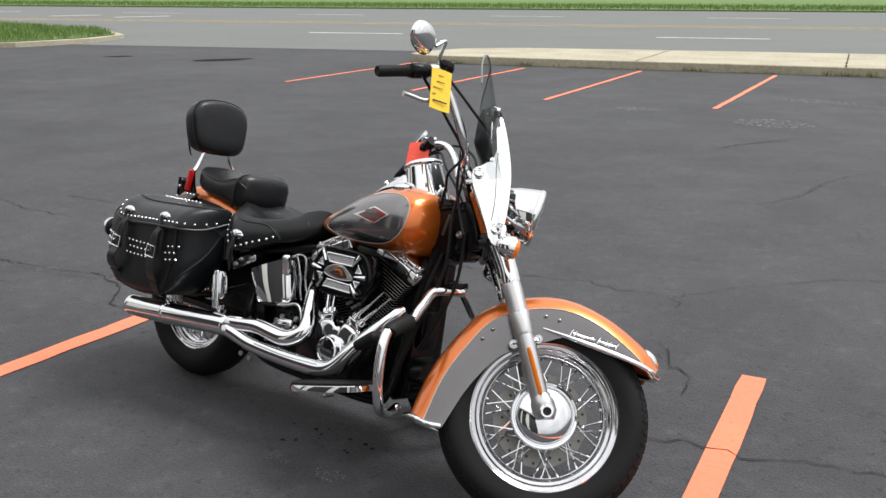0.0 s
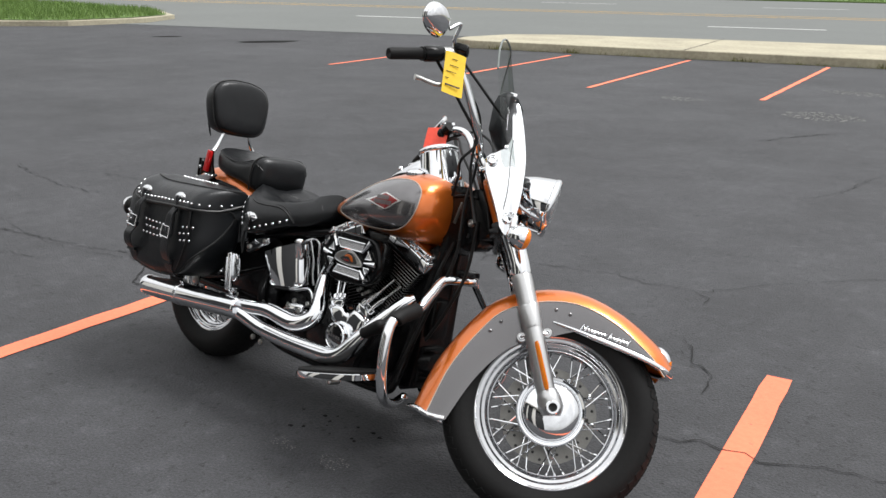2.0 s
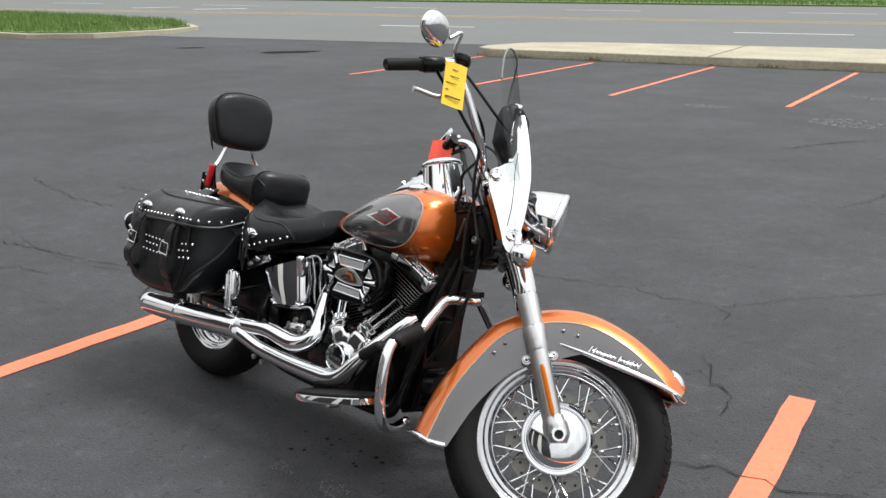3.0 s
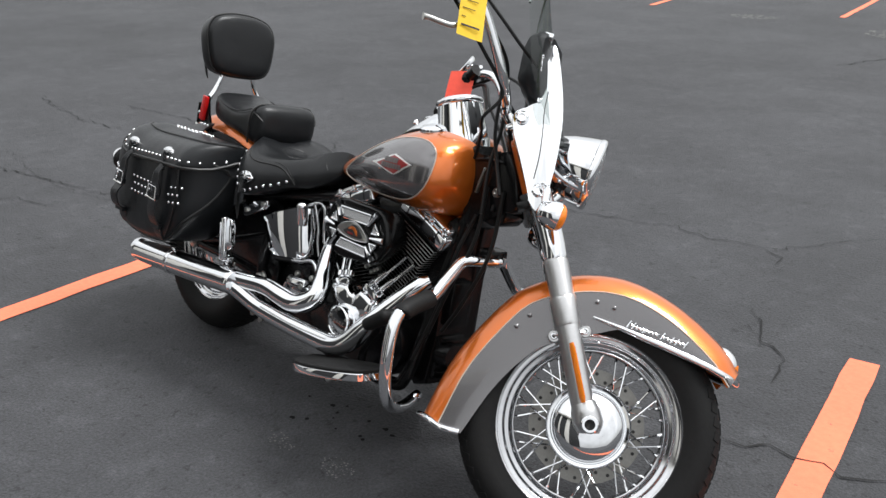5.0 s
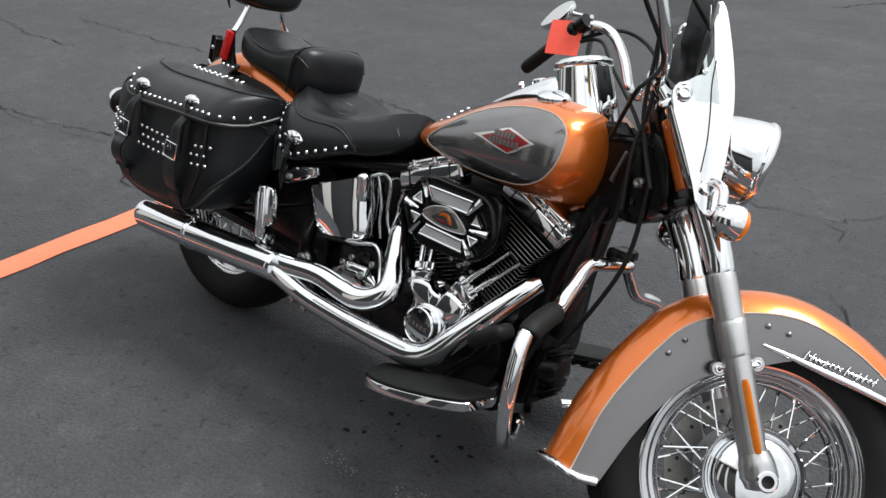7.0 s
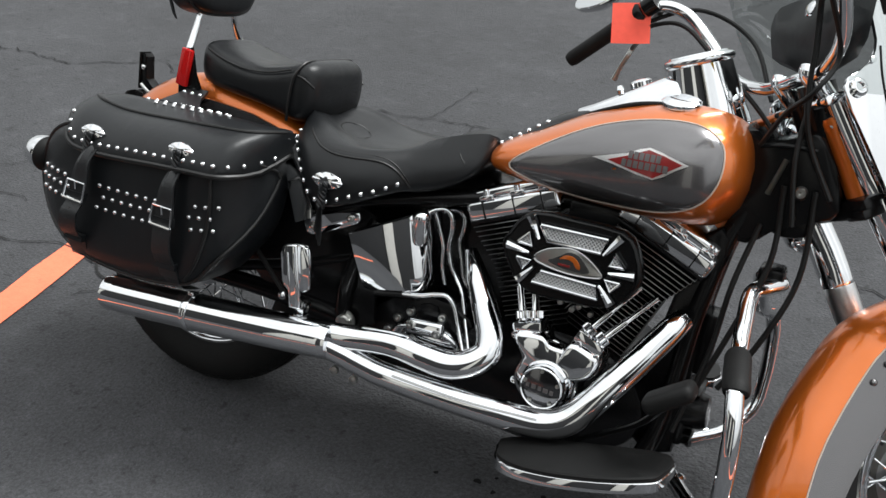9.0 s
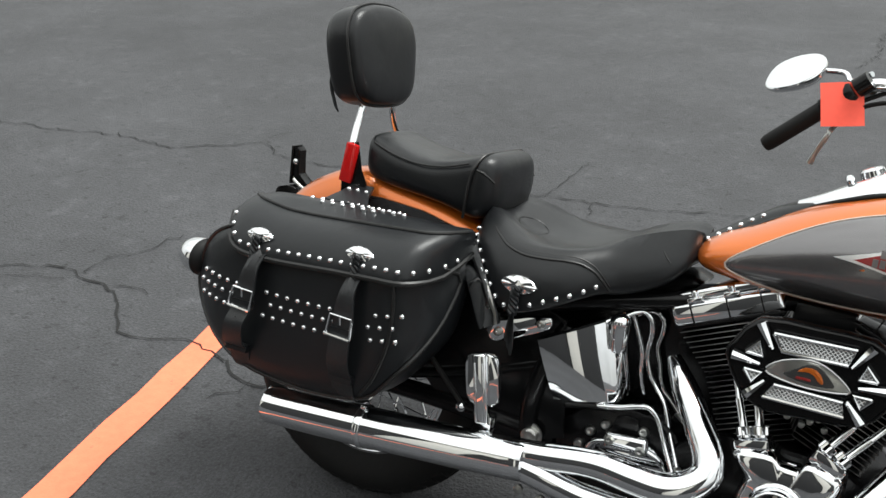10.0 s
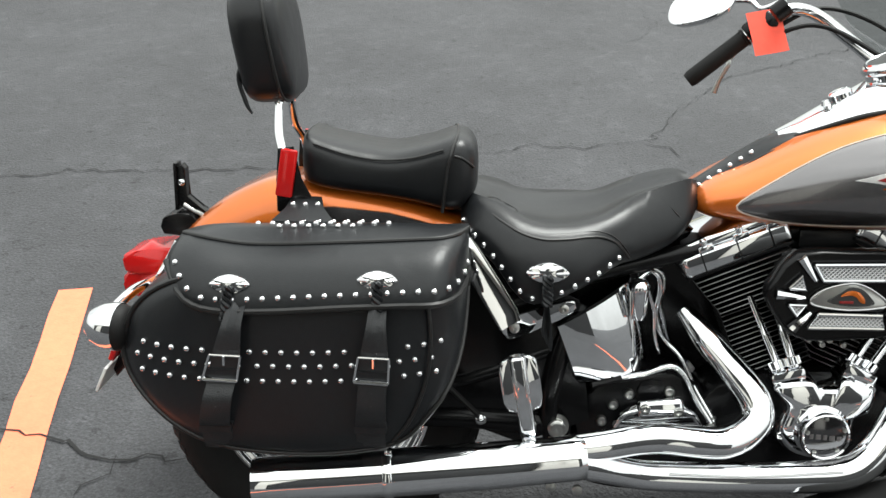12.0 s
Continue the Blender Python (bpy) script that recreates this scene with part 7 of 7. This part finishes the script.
    cb = part("crash_bar", tube(half[::-1] + [(x, -y * 0.76, z) for x, y, z in half[1:]], 0.0158, 18, 5), CHROME, bike, "chrome engine guard bar")
    for s in (-1, 1):
        if s < 0:
            part("highway_peg", tube([(1.190, s * 0.196, 0.506), (1.191, s * 0.202, 0.505), (1.200, s * 0.262, 0.494), (1.207, s * 0.296, 0.484), (1.208, s * 0.301, 0.481)], [0.021, 0.0240, 0.0240, 0.0240, 0.021], 18, 3), RUBBER, cb, "black rubber sleeve on the bar")
        part("guard_bolt", lathe([(0.013, 0), (0.013, 0.010), (0.007, 0.014), (0, 0.014)], (1.133, s * 0.125, 0.206), (0.6, s * 0.4, 0), 12), CHROME, cb)
    part("guard_clamp", box((1.20, 0, 0.615), (0.05, 0.07, 0.045), 0.01), BLACK, cb)
    for s in (-1, 1):
        pl = [(0.806, -0.215), (0.800, -0.262), (0.814, -0.303), (0.858, -0.338), (0.932, -0.358), (1.025, -0.358), (1.098, -0.340), (1.126, -0.314), (1.126, -0.225), (0.99, -0.210)]
        o = round_outline(pl, 3)

        def lift(x):
            return 0.206 + (x - 0.82) * 0.25
        def board(k, h):
            return [Vector((0.98 + (x - 0.98) * k, (1 if s < 0 else -1) * (-0.27 + (y + 0.27) * k), lift(0.98 + (x - 0.98) * k) + h)) for x, y in o]
        fb = part("floorboard", loft([board(0.9, -0.012), board(1.0, -0.012), board(1.0, 0.006), board(0.985, 0.008)]), CHROME, bike, "half-moon rider floorboard with a chrome rim")
        part("floorboard_rubber", loft([board(0.975, 0.004), board(0.972, 0.015), board(0.94, 0.018), board(0.3, 0.019)]), RUBBER, fb, "black rubber floorboard mat")
        part("board_bracket", tube([(0.90, s * 0.12, 0.19), (0.92, s * 0.20, 0.215), (0.95, s * 0.26, 0.235)], 0.012, 10, 3), BLACK, fb)
        part("board_bolt", lathe([(0.010, -0.03), (0.010, 0.012), (0.006, 0.016), (0, 0.016)], (0.98, s * 0.30, 0.222), (0, s, 0), 16), STEEL, fb)
    br = part("brake_pedal", tube([(0.94, -0.17, 0.24), (1.00, -0.22, 0.300), (1.06, -0.255, 0.355), (1.098, -0.265, 0.410)], [0.012, 0.011, 0.010, 0.012], 12, 4, flat=0.6), BLACK, bike, "black brake pedal arm")
    part("pedal_pad", box((1.100, -0.270, 0.425), (0.098, 0.060, 0.034), 0.014, Matrix.Rotation(radians(-36), 4, "Y"), segs=3), RUBBER, br, "black rubber pedal pad")
    st = part("side_stand", tube([(0.98, 0.13, 0.17), (0.94, 0.22, 0.09), (0.91, 0.292, -0.045), (0.905, 0.31, -0.066)], [0.014, 0.012, 0.011, 0.013], 12, 4), BLACK, bike, "black side stand, folded out")
    part("stand_foot", box((0.905, 0.322, -0.078), (0.06, 0.07, 0.010), 0.003, Matrix.Rotation(radians(14), 4, "X")), BLACK, st)
    part("bracket_bolt", lathe([(0.010, 0), (0.010, 0.008), (0, 0.011)], (0.36, -0.145, 0.195), (0, -1, 0), 12), STEEL, fr)
    part("bracket_bolt", lathe([(0.010, 0), (0.010, 0.008), (0, 0.011)], (0.41, -0.145, 0.188), (0, -1, 0), 12), STEEL, fr)


chassis()

# ---- marks on the asphalt ----


def crack(points, w, bm, jag=0.02):
    """A ragged open crack along a line."""
    pts = [Vector((*p, 0)) for p in points]
    fine = []
    for a, b in zip(pts, pts[1:]):
        k = max(2, int((b - a).length / 0.035))
        for i in range(k):
            fine.append(a.lerp(b, i / k) + Vector((random.uniform(-jag, jag), random.uniform(-jag, jag), 0)))
    fine.append(pts[-1])
    L, R = [], []
    for i, p in enumerate(fine):
        d = (fine[min(i + 1, len(fine) - 1)] - fine[max(i - 1, 0)]).normalized()
        s = Vector((-d.y, d.x, 0))
        h = w * random.uniform(0.15, 1.0) / 2
        if i in (0, len(fine) - 1):
            h = 0.0008
        L.append(bm.verts.new((p.x + s.x * h, p.y + s.y * h, 0.0055)))
        R.append(bm.verts.new((p.x - s.x * h, p.y - s.y * h, 0.0055)))
    for i in range(len(fine) - 1):
        bm.faces.new((L[i], R[i], R[i + 1], L[i + 1]))


def cracks():
    b = bmesh.new()
    crack([(-3.6, 1.45), (-3.05, 1.54), (-2.68, 1.58), (-2.42, 1.65), (-2.04, 1.61), (-1.84, 1.76), (-1.70, 1.88), (-1.51, 1.75), (-1.32, 1.73), (-1.13, 1.79), (-0.6, 1.80), (-0.13, 1.85), (0.05, 1.885), (0.24, 1.925), (0.49, 1.99)], 0.0095, b)
    crack([(-1.73, 1.87), (-1.725, 1.95), (-1.66, 2.05)], 0.005, b)
    crack([(0.49, 1.99), (0.683, 2.074), (0.884, 2.041), (1.046, 2.104), (1.14, 2.10), (1.188, 2.197), (1.30, 2.42), (1.442, 2.607), (1.70, 2.95), (2.7, 3.6)], 0.0062, b)
    crack([(1.14, 2.10), (1.20, 2.05), (1.24, 1.95)], 0.008, b)
    crack([(-0.05, 1.87), (-0.02, 1.78), (0.005, 1.70)], 0.006, b)
    crack([(-0.36, 1.77), (-0.287, 1.835), (-0.215, 1.972), (-0.22, 2.12), (-0.213, 2.317)], 0.006, b)
    crack([(-3.4, 0.05), (-2.6, 0.16), (-2.05, 0.29), (-1.727, 0.371), (-1.568, 0.444), (-1.398, 0.44), (-1.252, 0.415), (-1.129, 0.333), (-0.997, 0.213), (-0.919, 0.21), (-0.835, 0.26), (-0.708, 0.257), (-0.629, 0.231), (-0.492, 0.175), (-0.412, 0.18), (-0.30, 0.17)], 0.0105, b)
    crack([(-1.419, 0.44), (-1.425, 0.52), (-1.419, 0.58), (-1.342, 0.722), (-1.321, 0.866)], 0.006, b)
    crack([(-1.244, 0.419), (-1.192, 0.468), (-1.10, 0.438)], 0.006, b)
    crack([(-0.47, 0.17), (-0.50, 0.10), (-0.527, 0.047)], 0.006, b)
    crack([(-3.0, 0.35), (-2.3, 0.26), (-1.85, 0.27), (-1.60, 0.33), (-1.42, 0.43)], 0.004, b)
    crack([(1.40, 1.47), (1.452, 1.425), (1.541, 1.28), (1.629, 1.215), (1.704, 1.089), (1.72, 1.0)], 0.0085, b)
    crack([(1.452, 1.425), (1.47, 1.33), (1.541, 1.28)], 0.005, b)
    crack([(1.68, 0.53), (1.793, 0.574), (1.911, 0.652), (1.995, 0.656), (2.12, 0.667), (2.199, 0.729), (2.36, 0.79), (2.54, 0.83), (3.1, 1.0)], 0.0085, b)
    crack([(-2.35, -0.10), (-2.0, -0.05), (-2.006, 0.027), (-1.852, 0.024), (-1.7, 0.10)], 0.007, b)
    crack([(-4.4, 1.15), (-3.926, 1.069), (-3.359, 1.022), (-2.9, 1.1)], 0.010, b, 0.03)
    crack([(0.70, 4.60), (0.80, 4.97), (0.78, 5.65), (0.85, 6.1)], 0.009, b, 0.03)
    crack([(-0.66, 6.7), (-0.51, 7.26), (-0.26, 7.8)], 0.022, b, 0.03)
    crack([(1.3, 3.5), (1.55, 3.9), (1.5, 4.3)], 0.0035, b, 0.03)
    tagged(part("asphalt_cracks", b, CRACK), "thin ragged cracks in the parking lot asphalt", "cracks", kind="stuff")


cracks()


def blot(name, c, rx, ry, turn, material, label, z=0.003):
    """A ragged patch on the ground."""
    pts = []
    for k in range(40):
        a = 2 * math.pi * k / 40
        r = 1 + 0.30 * noise.noise(Vector((math.cos(a) * 1.6 + c[0] * 3, math.sin(a) * 1.6 + c[1], 3.1))) + random.uniform(-0.06, 0.06)
        x, y = rx * r * math.cos(a), ry * r * math.sin(a)
        pts.append((c[0] + x * math.cos(turn) - y * math.sin(turn), c[1] + x * math.sin(turn) + y * math.cos(turn)))
    sheet(name, pts, z, material, label, "ground mark")


blot("oil_patch", (-14.25, 11.28), 0.72, 0.34, 1.3, OIL, "dark oily patch on the asphalt")
blot("oil_patch", (-16.95, 10.46), 0.32, 0.20, 1.2, OIL, "small dark oily patch on the asphalt")


def speckle(name, c, rx, ry, count, r0, r1, material, label, z=0.003):
    """Many small ragged spots scattered over an oval of ground, none overlapping."""
    b, done = bmesh.new(), []
    for k in range(count):
        a, q = random.uniform(0, 6.28), random.uniform(0, 1) ** 0.75
        x, y, r = c[0] + rx * q * math.cos(a), c[1] + ry * q * math.sin(a), random.uniform(r0, r1)
        if any((x - u) ** 2 + (y - v) ** 2 < (1.25 * (r + w)) ** 2 for u, v, w in done):
            continue
        done.append((x, y, r))
        vs = [b.verts.new((x + r * random.uniform(0.6, 1.2) * math.cos(t), y + r * random.uniform(0.5, 1.1) * math.sin(t), z)) for t in (0.7 * j for j in range(9))]
        b.faces.new(vs)
    return tagged(part(name, b, material), label, "ground mark", kind="stuff")


speckle("oil_spots", (0.90, -0.16), 0.28, 0.10, 14, 0.004, 0.011, OIL, "small dark oil spots on the asphalt")
speckle("pale_scuff", (1.10, -0.31), 0.06, 0.04, 90, 0.0012, 0.004, SEALED, "pale scuffed grit on the asphalt")
speckle("pale_scuff", (0.88, -0.34), 0.07, 0.03, 50, 0.0012, 0.004, SEALED, "pale scuffed grit on the asphalt")
speckle("worn_patch", (-0.86, 8.94), 0.46, 0.36, 1500, 0.008, 0.042, SEALED, "pale worn patch on the asphalt")
speckle("worn_patch", (-2.80, 9.20), 0.28, 0.20, 420, 0.008, 0.038, SEALED, "pale worn patch on the asphalt")
speckle("worn_patch", (-1.3, 11.65), 0.60, 0.24, 700, 0.008, 0.035, SEALED, "pale worn patch on the asphalt")
speckle("worn_patch", (-0.18, 11.45), 0.75, 0.16, 420, 0.004, 0.02, SEALED, "pale worn patch on the asphalt")

# ---- sale tags on the handlebar ----


def card(name, c, ux, uz, w, h, material, m, label):
    """A thin card with a slight curl, its corner c at the top, hanging from the bar."""
    ux, uz = Vector(ux).normalized(), Vector(uz).normalized()
    n = ux.cross(uz)
    b = bmesh.new()
    rows = [[Vector(c) + ux * (w * i / 6) - uz * (h * j / 8) + n * (0.0022 * math.sin(i * 0.6 + j * 0.3) + o) for i in range(7)] for j in range(9) for o in (0.0,)]
    loft(rows, cap=False, closed=False, bm=b)
    bmesh.ops.solidify(b, geom=b.faces[:], thickness=0.0006)
    ob = part(name, b, material, m=m)
    return tagged(ob, label, "tag"), ux, uz, n


FB = BIKE @ BAR
ytag, ux, uz, un = card("price_tag", (-0.603, -0.296, 0.881), (0.8, 0.25, 0.05), (-0.22, 0.02, 1), 0.064, 0.132, YELLOW, FB, "yellow card price tag hanging from the handlebar")
for j, (x0, x1) in enumerate(((0.35, 0.62), (0.28, 0.70), (0.12, 0.62), (0.12, 0.28), (0.14, 0.86))):
    a = Vector((-0.603, -0.296, 0.881)) + ux * (0.062 * x0) - uz * (0.022 + 0.021 * j) + un * 0.0035
    part("writing_bar", box((0, 0, 0), (0.062 * (x1 - x0), 0.0016, 0.0012 if j < 4 else 0.0040), 0.0, Matrix((( ux.x, un.x, uz.x, a.x + ux.x * 0.031 * (x1 - x0)), (ux.y, un.y, uz.y, a.y + ux.y * 0.031 * (x1 - x0)), (ux.z, un.z, uz.z, a.z + ux.z * 0.031 * (x1 - x0)), (0, 0, 0, 1)))), INK, ytag, m=FB)
part("tag_string", tube([(-0.575, -0.225, 0.885), (-0.583, -0.250, 0.900), (-0.590, -0.275, 0.880)], 0.002, 6, 4), YELLOW, ytag, m=FB)
card("sold_tag", (-0.703, 0.354, 0.872), (0.75, -0.25, 0.12), (-0.12, 0.02, 1), 0.082, 0.088, REDCARD, FB, "blank bright red card tag on the handlebar")
